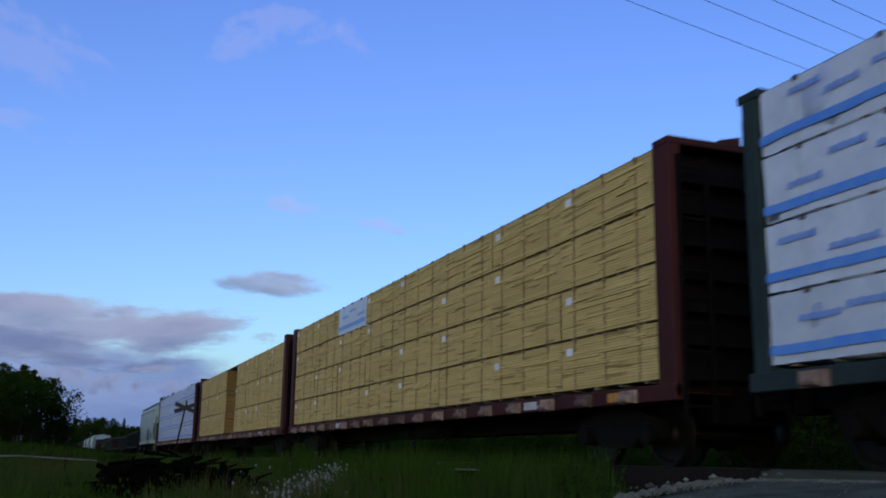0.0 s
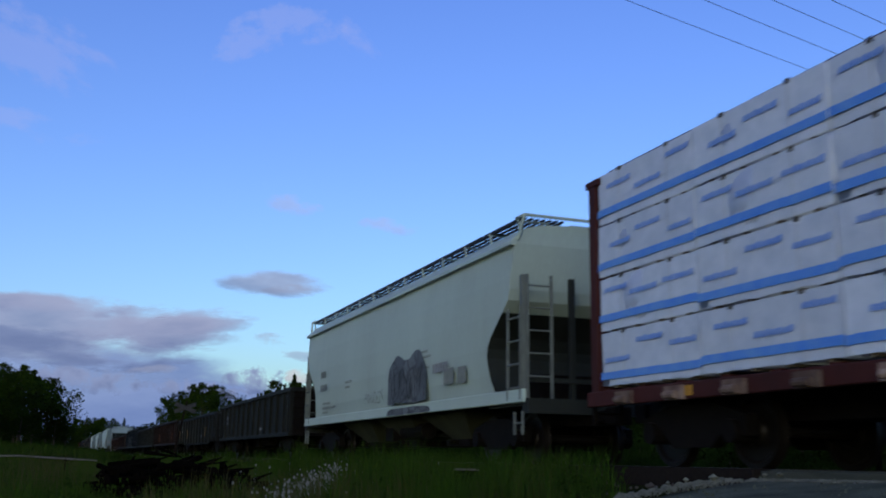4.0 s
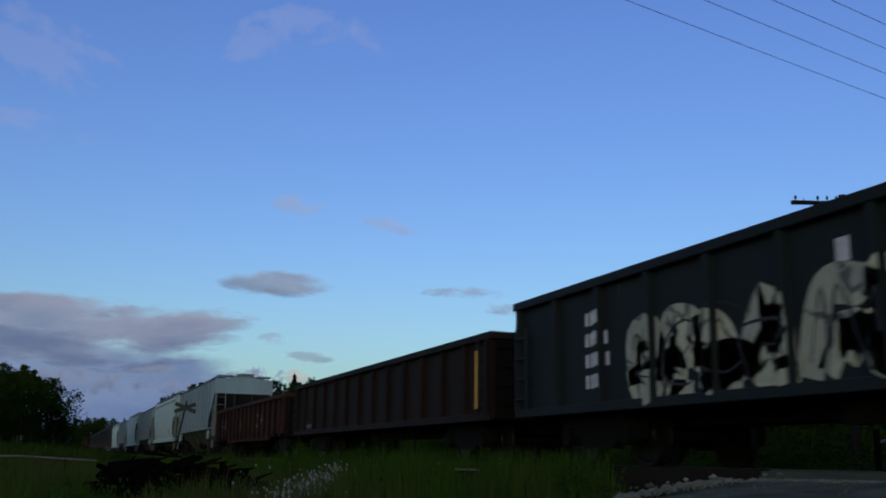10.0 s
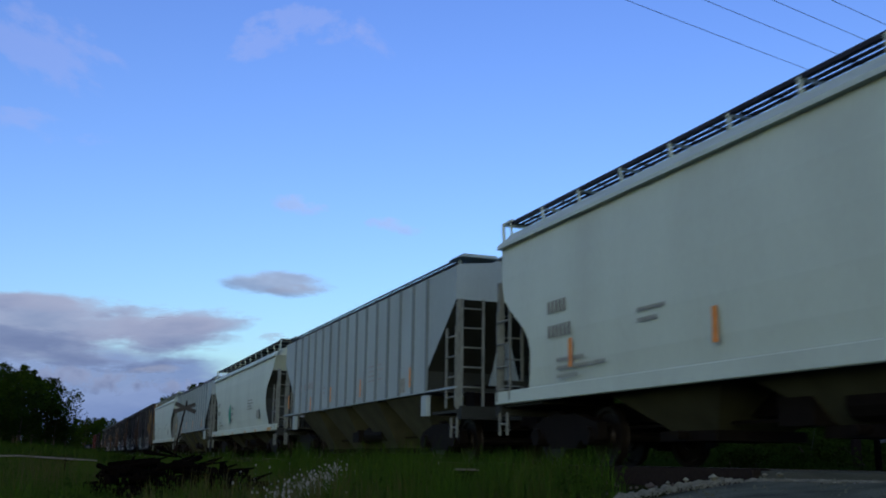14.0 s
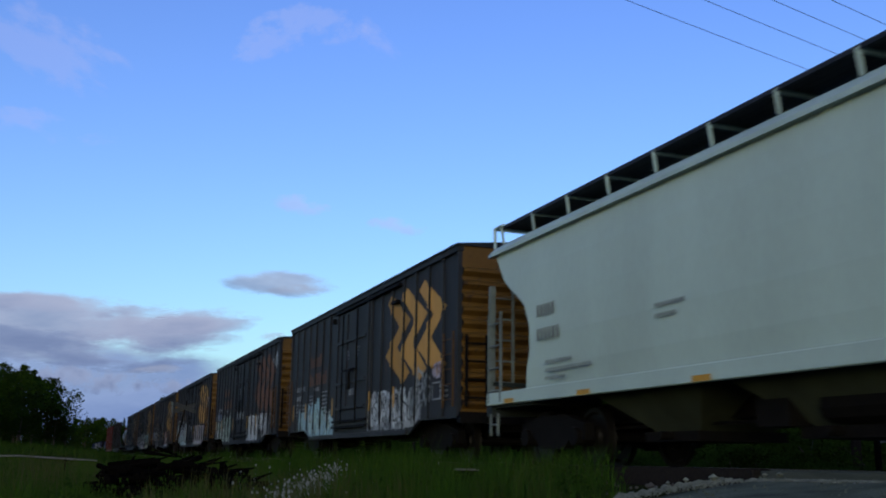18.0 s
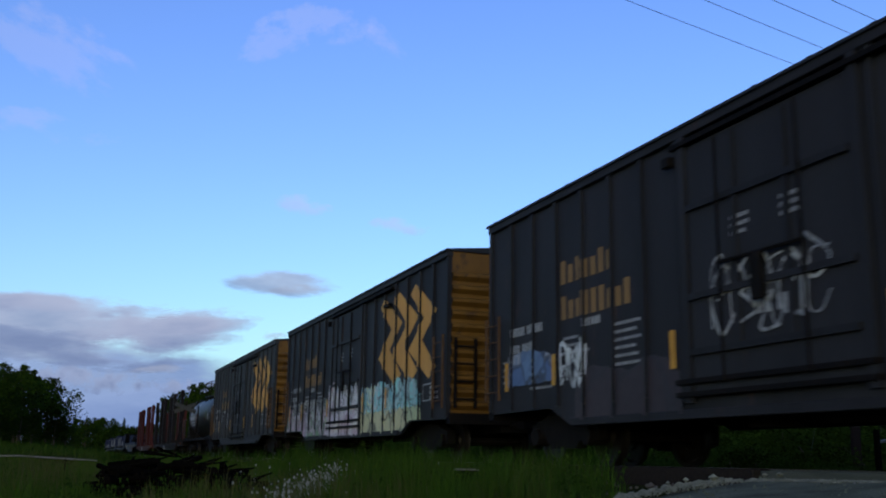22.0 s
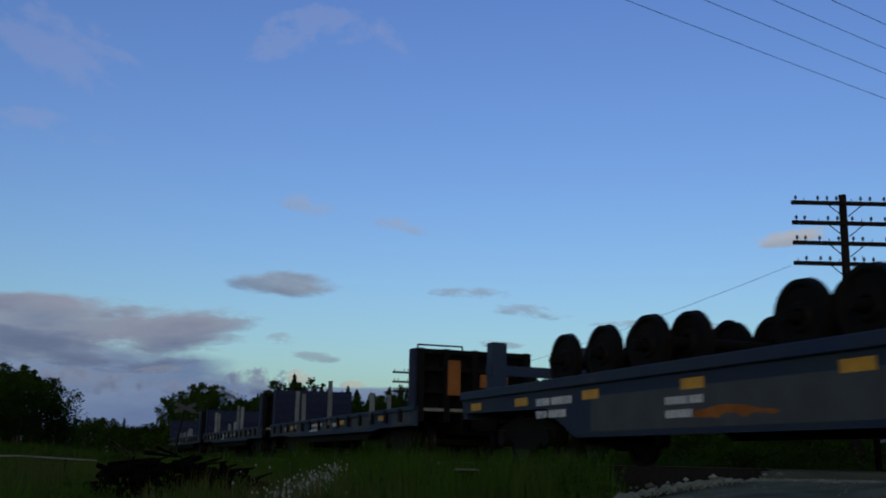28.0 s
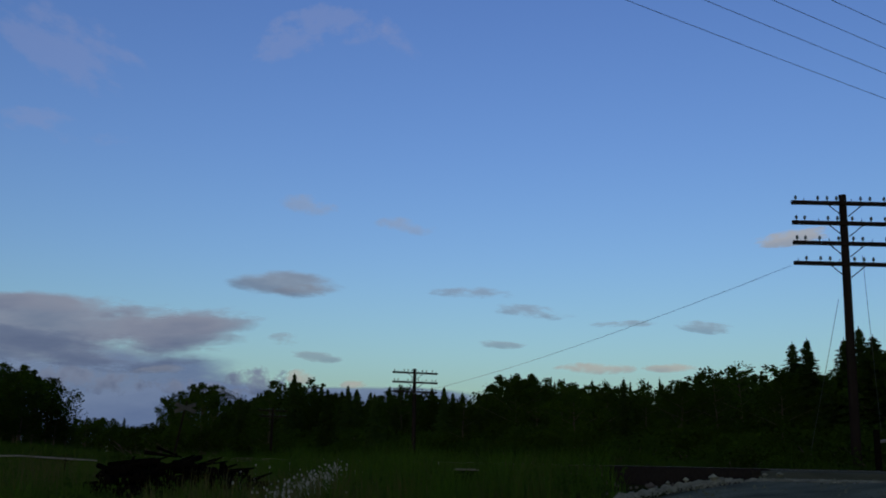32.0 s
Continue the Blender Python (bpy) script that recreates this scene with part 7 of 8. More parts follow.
# ---- bulkhead flats ----
def bulkhead_flat(half, stakes, mat_side, label):
    car = thing("bulkhead_flatcar", label, "flatcar", "empty bulkhead flatcars")
    for s in (-1, 1):
        bm = B()
        slab(bm, [(-half, 0.80), (-half + 2.6, 0.80), (-half + 3.2, 0.74), (half - 3.2, 0.74), (half - 2.6, 0.80), (half, 0.80), (half, 1.24), (-half, 1.24)], 0, s * 1.45 - 0.04, s * 1.45 + 0.04)
        part("side_sill", bm, mat_side, car)
    pieces("top_flange", mat_side, car, [(s * 1.48 - 0.06, s * 1.48 + 0.06, -half, half, 1.14, 1.24) for s in (-1, 1)], 0.01)
    board = mesh_of("deck_board", box(B(), -1.41, 1.41, -0.22, 0.22, 1.13, 1.2), M["dunnage"])
    for k in range(34):
        part("deck_board", board, None, car).location.y = -half + 0.25 + k * (2 * half - 0.5) / 33
    bm = B()
    box(bm, -0.35, 0.35, -half, half, 0.66, 1.1)
    slab(bm, [(-half + 3.5, 0.85), (-half + 4.3, 0.55), (half - 4.3, 0.55), (half - 3.5, 0.85)], 0, -1.3, -1.2)
    part("underframe", bm, M["black_steel"], car)
    for s in (-1, 1):
        y = s * (half - 0.12)
        bulk = part("bulkhead", box(B(), -1.40, 1.40, y - s * 0.3 - 0.02, y - s * 0.3 + 0.02, 1.22, 2.54), M["black_steel"], car, "faded blue planked bulkhead")
        for k in range(9):                           # planks towards the load
            z = 1.22 + k * 0.146
            part("plank", box(B(), -1.42, 1.42, y - s * 0.34 - 0.02, y - s * 0.34 + 0.02, z, z + 0.141), M["navy"], bulk)
        pieces("upright", M["black_steel"], bulk, [(x - 0.07, x + 0.07, y - 0.1 - (0.18 if s > 0 else 0), y + 0.1 + (0.18 if s < 0 else 0), 0.9, 2.56) for x in (-1.33, -0.7, 0.0, 0.7, 1.33)])
        pieces("cross_rail", M["black_steel"], bulk, [(-1.4, 1.4, y - 0.06, y + 0.06, z - 0.05, z + 0.05) for z in (1.6, 2.1, 2.5)])
        for x in (-1.44, 1.44):
            part("cheek", slab(B(), [(y - s * 0.38, 1.2), (y, 1.2), (y, 2.56), (y - s * 0.38, 2.56)], 0, x - 0.035, x + 0.035), M["navy"], bulk)
        bm = B()
        bar(bm, (-1.4, y, 2.55), (-1.4, y, 2.64), 0.02, 6)
        bar(bm, (-1.4, y, 2.64), (-0.3, y, 2.64), 0.02, 6)
        bar(bm, (-0.3, y, 2.64), (-0.3, y, 2.55), 0.02, 6)
        part("grab_rail", bm, M["black_steel"], bulk)
        if s < 0:
            flat_sheet("reflector", M["reflector"], car, [rect(y + 0.08, y + 0.2, 1.35, 1.95)], x=-1.462)
            bm = B()
            box(bm, -0.7, -0.4, y - 0.16, y - 0.12, 1.5, 2.3)
            box(bm, 0.1, 0.8, y - 0.16, y - 0.12, 1.7, 2.0)
            part("rust_patch", bm, M["rust_patch"], bulk)
    for x, y, h, lean in stakes:
        bm = B()
        beam(bm, (0, 0, 0), (0, lean * h, h), 0.1, 0.11, (1, 0, 0))
        p = part("stake", bm, M["stake_grey"], car, "weathered grey side stake")
        p.location = (x * 1.5, y, 1.0)
    bm = B()
    box(bm, -1.56, -1.5, -0.08, 0.08, 0.9, 1.2)
    pocket = mesh_of("stake_pocket", bm, M["black_steel"])
    for k in range(14):
        part("stake_pocket", pocket, None, car).location.y = -half + 0.9 + k * (2 * half - 1.8) / 13
    for y in (-half + 2.5, -2.0, 1.0, 4.5):
        flat_sheet("reflector", M["reflector"], car, [rect(y - 0.22, y + 0.22, 0.98, 1.1)], x=-1.494)
    for a, b in ((-half + 0.3, -half + 1.6), (-4.6, -3.1), (-0.9, 0.4), (2.8, 6.2), (6.9, 7.8)):   # panels painted over
        flat_sheet("paint_patch", M["flat_grey"], car, [rect(a, b, 0.82, 1.12)], x=-1.492)
    flat_sheet("stencil", M["white"], car, words([[0.5, 0.6, 0.4], [0.6, 0.4]], 1.9, 1.0, 0.09, 0.6, 1.6) + words([[0.7]], -1.0, 0.95, 0.1) + words([[0.5]], 5.6, 0.95, 0.12), x=-1.497)
    rigging(car, half, 0.95)
    return car


# ---- lumber cars and their packs ----

PACKS = []


def lumber_car(half, mat, label, tall=4.36, wing=4.425, post=0.2):
    car = thing("lumber_flatcar", label, "flatcar", "centrebeam lumber cars")
    bm = B()
    box(bm, -0.35, 0.35, -half, half, 0.6, 1.05)
    part("centre_girder", bm, M["black_steel"], car)
    pieces("side_sill", mat, car, [(s * 1.44 - 0.06, s * 1.44 + 0.06, -half, half, 0.86, 1.08) for s in (-1, 1)], 0.012)
    bearer = mesh_of("cross_bearer", box(B(), -1.38, 1.38, -0.09, 0.09, 0.98, 1.12), mat)
    for k in range(25):
        part("cross_bearer", bearer, None, car).location.y = -half + 0.4 + k * (2 * half - 0.8) / 24
    bm = B()                                         # winch boxes and stake pockets along the sill
    box(bm, -1.56, -1.48, -0.2, 0.2, 0.86, 1.04)
    bar(bm, (-1.6, -0.12, 0.92), (-1.6, 0.12, 0.92), 0.05, 8)
    winch = mesh_of("strap_winch", bm, M["winch"])
    for k in range(18):
        part("strap_winch", winch, None, car).location.y = -half + 1.1 + k * (2 * half - 2.2) / 17
    for s in (-1, 1):
        y = s * (half - 0.2)
        bulk = part("bulkhead", box(B(), -1.30, 1.30, y - s * 0.14 - 0.03, y - s * 0.14 + 0.03, 1.0, tall + 0.04), M["shaded_panel"], car, "dark ribbed end bulkhead")
        pieces("corner_post", mat, bulk, [(x - 0.1, x + 0.1, y - post, y + post, 0.9, tall) for x in (-1.38, 1.38)], 0.012)
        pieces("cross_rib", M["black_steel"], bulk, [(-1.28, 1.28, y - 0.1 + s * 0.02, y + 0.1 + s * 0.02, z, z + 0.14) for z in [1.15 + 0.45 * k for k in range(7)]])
        pieces("header", mat, bulk, [(-1.48, 1.48, y - 0.2, y + 0.2, tall, tall + 0.11)], 0.012)
        bm = B()
        slab(bm, [(-0.6, tall + 0.11), (-0.2, tall + 0.11), (-0.2, tall + 0.26), (-0.55, tall + 0.18)], 1, y - 0.12, y + 0.12)
        part("top_gusset", bm, mat, car)
        bm = B()
        ladder_x(bm, s * (half + 0.03), -1.35, -0.9, 0.6, 4.2, 10)
        part("end_ladder", bm, M["black_steel"], car)
    bm = B()
    box(bm, -0.2, 0.2, -half + 0.4, half - 0.4, 4.38, 4.45)
    part("top_chord", bm, mat, car, bevel=0.015)
    for s in (-1, 1):
        part("top_wing", box(B(), *sorted((s * 0.42, s * 1.3)), -half + 0.4, half - 0.4, wing, wing + 0.045), mat, car)
    for k in range(12):
        y = -half + 0.8 + k * (2 * half - 1.6) / 11
        part("wing_arm", box(B(), -0.5, 0.5, y - 0.05, y + 0.05, wing + 0.01, 4.44 if wing < 4.4 else wing + 0.03), mat, car)
    for k in range(9):
        y = -half + 2.4 + k * (2 * half - 4.8) / 8
        bm = B()
        box(bm, -0.12, 0.12, y - 0.1, y + 0.1, 1.05, 4.3)
        part("centre_post", bm, mat, car)
        if k < 8:
            bm = B()
            dy = (2 * half - 4.8) / 8
            beam(bm, (0, y + (0.1 if k % 2 else dy - 0.1), 1.15), (0, y + (dy - 0.1 if k % 2 else 0.1), 3.0 if k % 2 else 3.0), 0.12, 0.12)
            part("diagonal", bm, mat, car)
    for k, y in enumerate((-half + 1.4, -half + 4.2, -3.0, -0.6, 2.2, 5.0, half - 2.5)):
        flat_sheet("stencil" if k % 2 else "reflector", M["white"] if k % 2 else M["reflector"], car, [rect(y - 0.2, y + 0.3, 0.9, 1.03)], x=-1.504)
    rigging(car, half, 0.9)
    return car


def pack_meshes(length, wrapped, high, kind=0):
    """The solid stack of a pack of boards; wrapped ones carry a creased cover."""
    bm = B()
    if wrapped:
        nz = 9
        ny = max(8, int(length / 0.09))

        def crease(y, z):
            return 0.5 + noise.noise((y * 1.6, z * 2.4, length + 5 * kind)) + 0.6 * noise.noise((y * 5.0 + z * 2, z * 4.0, length + 3 + kind))
        rows = []
        for j in range(nz + 1):
            z = high * j / nz
            row = [(-1.425 - 0.012 * crease(y, z), y, z - (0.035 * abs(noise.noise((y * 3, 4 + kind, length))) if j == 0 else 0)) for y in [-length / 2 + 0.018 + (length - 0.036) * i / ny for i in range(ny + 1)]]
            rows.append([bm.verts.new(q) for q in row])
        for a, b in zip(rows, rows[1:]):
            for i in range(ny):
                bm.faces.new((a[i], b[i], b[i + 1], a[i + 1]))
        box(bm, -1.424, -0.24, -length / 2 + 0.018, length / 2 - 0.018, 0.004, high - 0.002)
        return mesh_of("pack_body", bm, M["wrap"], smooth=True)
    box(bm, -1.42, -0.24, -length / 2 + 0.004, length / 2 - 0.004, 0.0, high)
    bm.normal_update()
    for f in bm.faces:
        f.material_index = 1 if abs(f.normal.y) > 0.9 else 0
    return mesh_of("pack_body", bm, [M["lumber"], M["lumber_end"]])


PACK_DATA = {}


def pack_data(length, wrapped, high, kind=0):
    key = (round(length, 2), wrapped, high, kind)
    if key in PACK_DATA:
        return PACK_DATA[key]
    rnd = random.Random(int(length * 100) + 77 * kind)
    drop = (0.0, 0.025, -0.02, 0.01)[kind]
    pieces_of = []                                    # (name, mesh, place along the pack, height, label)
    straps = 3 if length > 2.7 else 2
    bm = B()
    if not wrapped:
        box(bm, -1.434, -1.425, -0.012, 0.012, 0.0, high + 0.01)
    else:
        pieces_of += [("wrap_fold", mesh_of("wrap_fold", box(B(), -1.4475, -1.4445, -0.012, 0.012, 0.0, high), M["fold"]), y, 0, "") for y in (-length / 4, length / 4)]
    box(bm, -1.434, -0.24, -0.016, 0.016, high + 0.001, high + 0.011)
    box(bm, -1.45, -1.36, -0.035, 0.035, high - 0.04, high + 0.02)
    strap = mesh_of("strap", bm, M["strap"] if wrapped else M["lumber_strap"])
    for k in range(straps):
        pieces_of.append(("strap", strap, -length / 2 + length * (k + 0.5) / straps, 0, "steel strap with a corner guard"))
    bearer = mesh_of("bearer", box(B(), -1.40, -0.26, -0.045, 0.045, -0.036, 0.0), M["dunnage"])
    for k in range(4):
        pieces_of.append(("bearer", bearer, -length / 2 + length * (k + 0.5) / 4, 0, ""))
    if wrapped:
        y, n = -length / 2 + 0.01, 0
        while y < length / 2 - 0.02:                  # the band runs in creased lengths, slightly stepped
            w = min(rnd.uniform(0.5, 0.95), length / 2 - 0.01 - y)
            lo = 0.10 + drop + rnd.uniform(-0.006, 0.006)
            pieces_of.append(("printed_band", mesh_of("printed_band", slab(B(), [(0, lo), (w, lo + rnd.uniform(-0.004, 0.004)), (w, lo + 0.108), (0, lo + 0.11)], 0, -1.456, -1.452), M["blue_band"]), y, 0, "blue printed band"))
            y += w
        y = -length / 2 + 0.1
        while y < length / 2 - 0.7:
            w = rnd.uniform(0.5, 0.72)
            rise, n = (0.33, 0.50, 0.42, 0.56)[(n + kind) % 4] + rnd.uniform(-0.03, 0.03), n + 1
            bm = B()
            for i in range(7):                        # a row of small slanted strokes
                a = i * w / 7
                tall = (0.08, 0.066, 0.072, 0.066, 0.078, 0.066, 0.07)[i]
                slab(bm, [(a, 0), (a + w / 7 * 0.8, 0), (a + w / 7 * 0.8 - 0.02, tall), (a - 0.02, tall)], 0, -1.4545, -1.4525)
            pieces_of.append(("printed_mark", mesh_of("printed_mark", bm, M["blue_print"]), y, rise, ""))
            y += w + rnd.uniform(0.05, 0.2)
    else:
        for k in range(8):                            # boards that stand proud
            w = rnd.uniform(0.5, min(2.2, length - 0.3))
            board = mesh_of("board", box(B(), -1.42 - rnd.uniform(0.008, 0.022), -1.40, 0, w, 0, 0.038), M["lumber"])
            pieces_of.append(("board", board, rnd.uniform(-length / 2 + 0.05, length / 2 - w - 0.05), 0.042 * rnd.randrange(1, int(high / 0.042) - 1), ""))
        pieces_of.append(("paper_tag", mesh_of("paper_tag", box(B(), -1.448, -1.442, -0.10, 0.10, -0.06, 0.06), M["tag"]), length / 2 - 0.31, high - 0.18, "white paper tag"))
    PACK_DATA[key] = (pack_meshes(length, wrapped, high, kind), pieces_of)
    return PACK_DATA[key]


def put_pack(s, z, length, wrapped, near=True, high=0.775, seed=0):
    stack, pieces_of = pack_data(length, wrapped, high, seed * 7 % 4)
    label = "white wrapped lumber pack with a blue printed band" if wrapped else "strapped pack of yellow sawn boards"
    t = thing("lumber_pack", label, "lumber", "lumber packs on the train")
    part("pack_body", stack, None, t)
    for name, mesh, y, up, word in pieces_of:
        if name == "paper_tag" and seed % 3 == 0:
            continue
        if near or name == "strap":
            piece = part(name, mesh, None, t, word)
            piece.location = (0, y, up)
            if name == "printed_mark":
                tagged(piece, kind="stuff")
    rnd = random.Random(seed)
    turn = (rnd.uniform(-0.25, 0.25), 0 if near else 180)
    m = pose(TRACK + rnd.uniform(-0.012, 0.012), s + rnd.uniform(-0.015, 0.015), z, 0, 0, turn[0] + turn[1])
    t.matrix_basis = m
    PACKS.append((t, m))


def load_lumber(spans, wrapped, tiers=4, cover=(), first=0, total=3.26):
    """Packs in rows: spans of (start, end, count) along the track at 0 s."""
    high = (total / tiers) - 0.04
    for a, b, count in spans:
        length = (b - a) / count
        for k in range(count):
            for tier in range(tiers):
                for side in (True, False):
                    w = wrapped or (k, tier) in cover
                    put_pack(a + length * (k + 0.5), 1.16 + tier * (high + 0.042), length, w, side, round(high, 3), first + int(a) + k * 17 + tier * 5 + side)

# ---- the train, in its order ----
c = run(lumber_car(11.75, M["car_green"], "dark green centrebeam flatcar stacked with wrapped lumber", post=0.12), -14.1, 9.4)
load_lumber([(-13.75, 9.05, 9)], True, first=1000)
c = run(lumber_car(11.68, M["car_red"], "dark red centrebeam flatcar stacked with yellow boards"), 10.9, 34.25)
load_lumber([(11.35, 33.8, 8)], False, cover={(5, 3)}, first=2000)
c = run(lumber_car(11.8, M["car_red"], "dark red centrebeam flatcar with one empty bay", wing=4.27), 35.4, 59.0)
load_lumber([(35.85, 46.4, 4), (49.4, 58.55, 3)], False, tiers=3, first=3000, total=3.12)
c = run(lumber_car(11.55, M["car_red"], "dark red centrebeam flatcar stacked with wrapped lumber", tall=4.25, post=0.1), 61.1, 84.2)
load_lumber([(61.5, 83.88, 9)], True, first=4000)

# gondolas
G = [
    (105.0, 120.9, 2.42, "gon_black", "black ribbed steel gondola", 13, False),
    (122.2, 139.45, 2.27, "gon_black", "black ribbed gondola with orange reflectors", 13, True),
    (140.65, 157.4, 2.42, "gon_brown", "dark brown gondola with chalked white marks", 13, False),
    (158.7, 175.3, 2.42, "gon_black", "black weathered ribbed gondola", 14, False),
    (176.6, 193.15, 2.76, "gon_blue", "blue-black high-sided gondola with cream spray paint", 12, False),
    (194.3, 210.75, 2.40, "gon_brown", "dark brown gondola with a yellow corner strip", 13, False),
    (212.2, 228.6, 2.27, "gon_red", "faded red gondola with a fish-bellied side", 16, True),
]
for k, (a, b, top, mat, label, ribs, belly) in enumerate(G):
    half = (b - a) / 2
    car, cuts = gondola(half, top, M[mat], label, ribs, belly, M["gon_post"] if mat in ("gon_red", "gon_brown") else None)
    run(car, a, b)
    strips = [[-half + 1.1, -half + 5.2], [-half + 4.8, half - 4.4, half - 0.5], [-half + 0.55, -4.9, -1.5, 2.2, half - 4.2, half - 0.4], [-half + 0.9, -half + 2.6, half - 0.7], [], [], [-half + 0.7, 1.6, 4.4]][k]
    for j, y in enumerate(strips):
        tip = 0.12 if k == 2 and 0 < j < len(strips) - 1 else 0.0
        flat_sheet("reflector", M["orange_strip"] if k == 2 else M["reflector"], car, [[(y - 0.07, 1.1), (y + 0.07, 1.1), (y + 0.07 + tip, 1.62), (y - 0.07 + tip, 1.62)]], x=-1.445, relief=cuts, lift=0.006)
    if k == 2:
        flat_sheet("chalk_mark", M["grey_mark"], car, [rect(2.1 - 1.15 * i + q, 2.15 - 1.15 * i + q, 1.3, 1.3 + h) for i, h in enumerate((0.6, 0.5, 0.5, 0.5, 0.75, 0.8)) for q in ((0.0, 0.34) if i != 4 else (0.15,))], x=-1.44, relief=cuts, lift=0.006, label="row of chalked grey bars")
        flat_sheet("stencil", M["grey_mark"], car, words([[0.4, 0.3], [0.5]], half - 1.6, 1.8, 0.16, 0.4, 1.6), x=-1.44, relief=cuts, lift=0.006)
    elif k == 4:
        flat_sheet("spray_paint", M["spray_chalk"], car, flourishes(1.3, 4.7, 0.98, 1.98, 31, 0.44, 0.8, 0.1) + flourishes(1.3, 4.6, 0.95, 1.5, 36, 0.34, 1.3, 0.1), x=-1.44, relief=cuts, lift=0.008, label="cream sprayed letter shapes")
        flat_sheet("spray_paint", M["spray_chalk"], car, flourishes(-2.7, 1.0, 1.0, 2.05, 32, 0.46, 0.8, 0.1) + flourishes(-2.7, 0.9, 0.98, 1.5, 37, 0.36, 1.3, 0.1), x=-1.44, relief=cuts, lift=0.008)
        flat_sheet("spray_paint", M["spray_grey"], car, flourishes(-4.6, -3.0, 1.1, 1.8, 33, 0.07), x=-1.44, relief=cuts, lift=0.008)
        flat_sheet("stencil", M["white"], car, words([[0.6], [0.7], [0.75], [0.6]], 5.95, 2.1, 0.2, 0.4, 1.6) + words([[0.5], [0.4, 0.3]], -6.3, 1.75, 0.06, 0.4, 2.2) + words([[2.2]], -5.6, 0.95, 0.05) + [rect(-1.9, -1.6, 1.1, 1.28)], x=-1.44, relief=cuts, lift=0.006)
        for y0, y1, q in ((1.3, 4.7, 41), (-2.7, 1.0, 42)):
            flat_sheet("spray_stroke", M["spray_dark"], car, flourishes(y0, y1, 1.0, 1.95, q, 0.05, 0.8, 0.6), x=-1.44, relief=cuts, lift=0.011)
        flat_sheet("stencil", M["white"], car, [rect(0.38, 0.58, 2.14, 2.4)], x=-1.44, relief=cuts, lift=0.006)
    elif k == 5:
        flat_sheet("reflector", M["reflector"], car, [rect(-half + 0.40, -half + 0.56, 1.0, 2.1)], x=-1.6, lift=0.005)
        flat_sheet("stencil", M["grey_mark"], car, words([[0.35, 0.3], [0.4]], half - 1.5, 1.0, 0.1, 0.4, 1.6), x=-1.44, relief=cuts, lift=0.006)
    elif k == 6:
        flat_sheet("painted_mark", M["grey_mark"], car, [rect(-2.72, -2.66, 1.25, 1.75), rect(-2.6, -2.2, 1.25, 1.33), rect(-2.6, -2.2, 1.67, 1.75), rect(-3.2, -3.14, 1.25, 1.75), rect(-3.62, -3.56, 1.25, 1.75), rect(-3.5, -3.26, 1.47, 1.53)], x=-1.44, relief=cuts, lift=0.006, label="two plain faded white outlines")
        flat_sheet("stencil", M["grey_mark"], car, words([[0.5, 0.5], [0.4, 0.5]], half - 1.5, 1.6, 0.13, 0.4, 1.8), x=-1.44, relief=cuts, lift=0.006)
    else:
        flat_sheet("stencil", M["grey_mark"], car, words([[0.35, 0.3], [0.4]], half - 1.5, 1.75, 0.15, 0.4, 1.6) + words([[0.6]], -2.0, 1.1, 0.1), x=-1.44, relief=cuts, lift=0.006)

# covered hoppers
white = round_hopper("white bowed-side covered hopper with grey spray paint", 0.06, square=True)
run(white, 86.45, 102.85)
plain = round_hopper("white bowed-side covered hopper with orange strips", 0.055, square=True)
plain.location = (TRACK, 256.9, 0)
flat_sheet("spray_paint", M["spray_slate"], white, mound(-3.5, -0.8, 1.29, 2.5, 44, 0.2), x=-1.568, label="slate grey sprayed block with dark strokes")
flat_sheet("spray_stroke", M["spray_dark"], white, flourishes(-3.3, -1.0, 1.4, 2.2, 45, 0.03, 0.35), x=-1.574)
flat_sheet("spray_paint", M["spray_slate"], white, mound(-3.6, -0.6, 1.06, 1.25, 42, 0.2, 0.02), x=-1.512)
flat_sheet("spray_stroke", M["spray_slate"], white, flourishes(-0.4, 1.2, 1.4, 1.75, 46, 0.02), x=-1.568)
flat_sheet("stencil", M["grey_mark"], white, words([[0.9]], -3.9, 1.85, 0.2, 0.5), x=-1.568)
flat_sheet("stencil", M["dark_mark"], white, [rect(-5.75, -5.3, 1.55, 1.88)], x=-1.562)
hopper_marks(white, 1, -1.565, M["dark_mark"], False)
tagged(plain, "white bowed-side covered hopper with orange strips")
TRAIN.append((plain, 256.9))
closed = round_hopper("white covered hopper with a green oval emblem")
others = [closed, copy_thing(closed, pose(TRACK, 328.3, 0))]
closed.location = (TRACK, 293.2, 0)
hopper_marks(plain, 2, -1.565, M["dark_mark"])
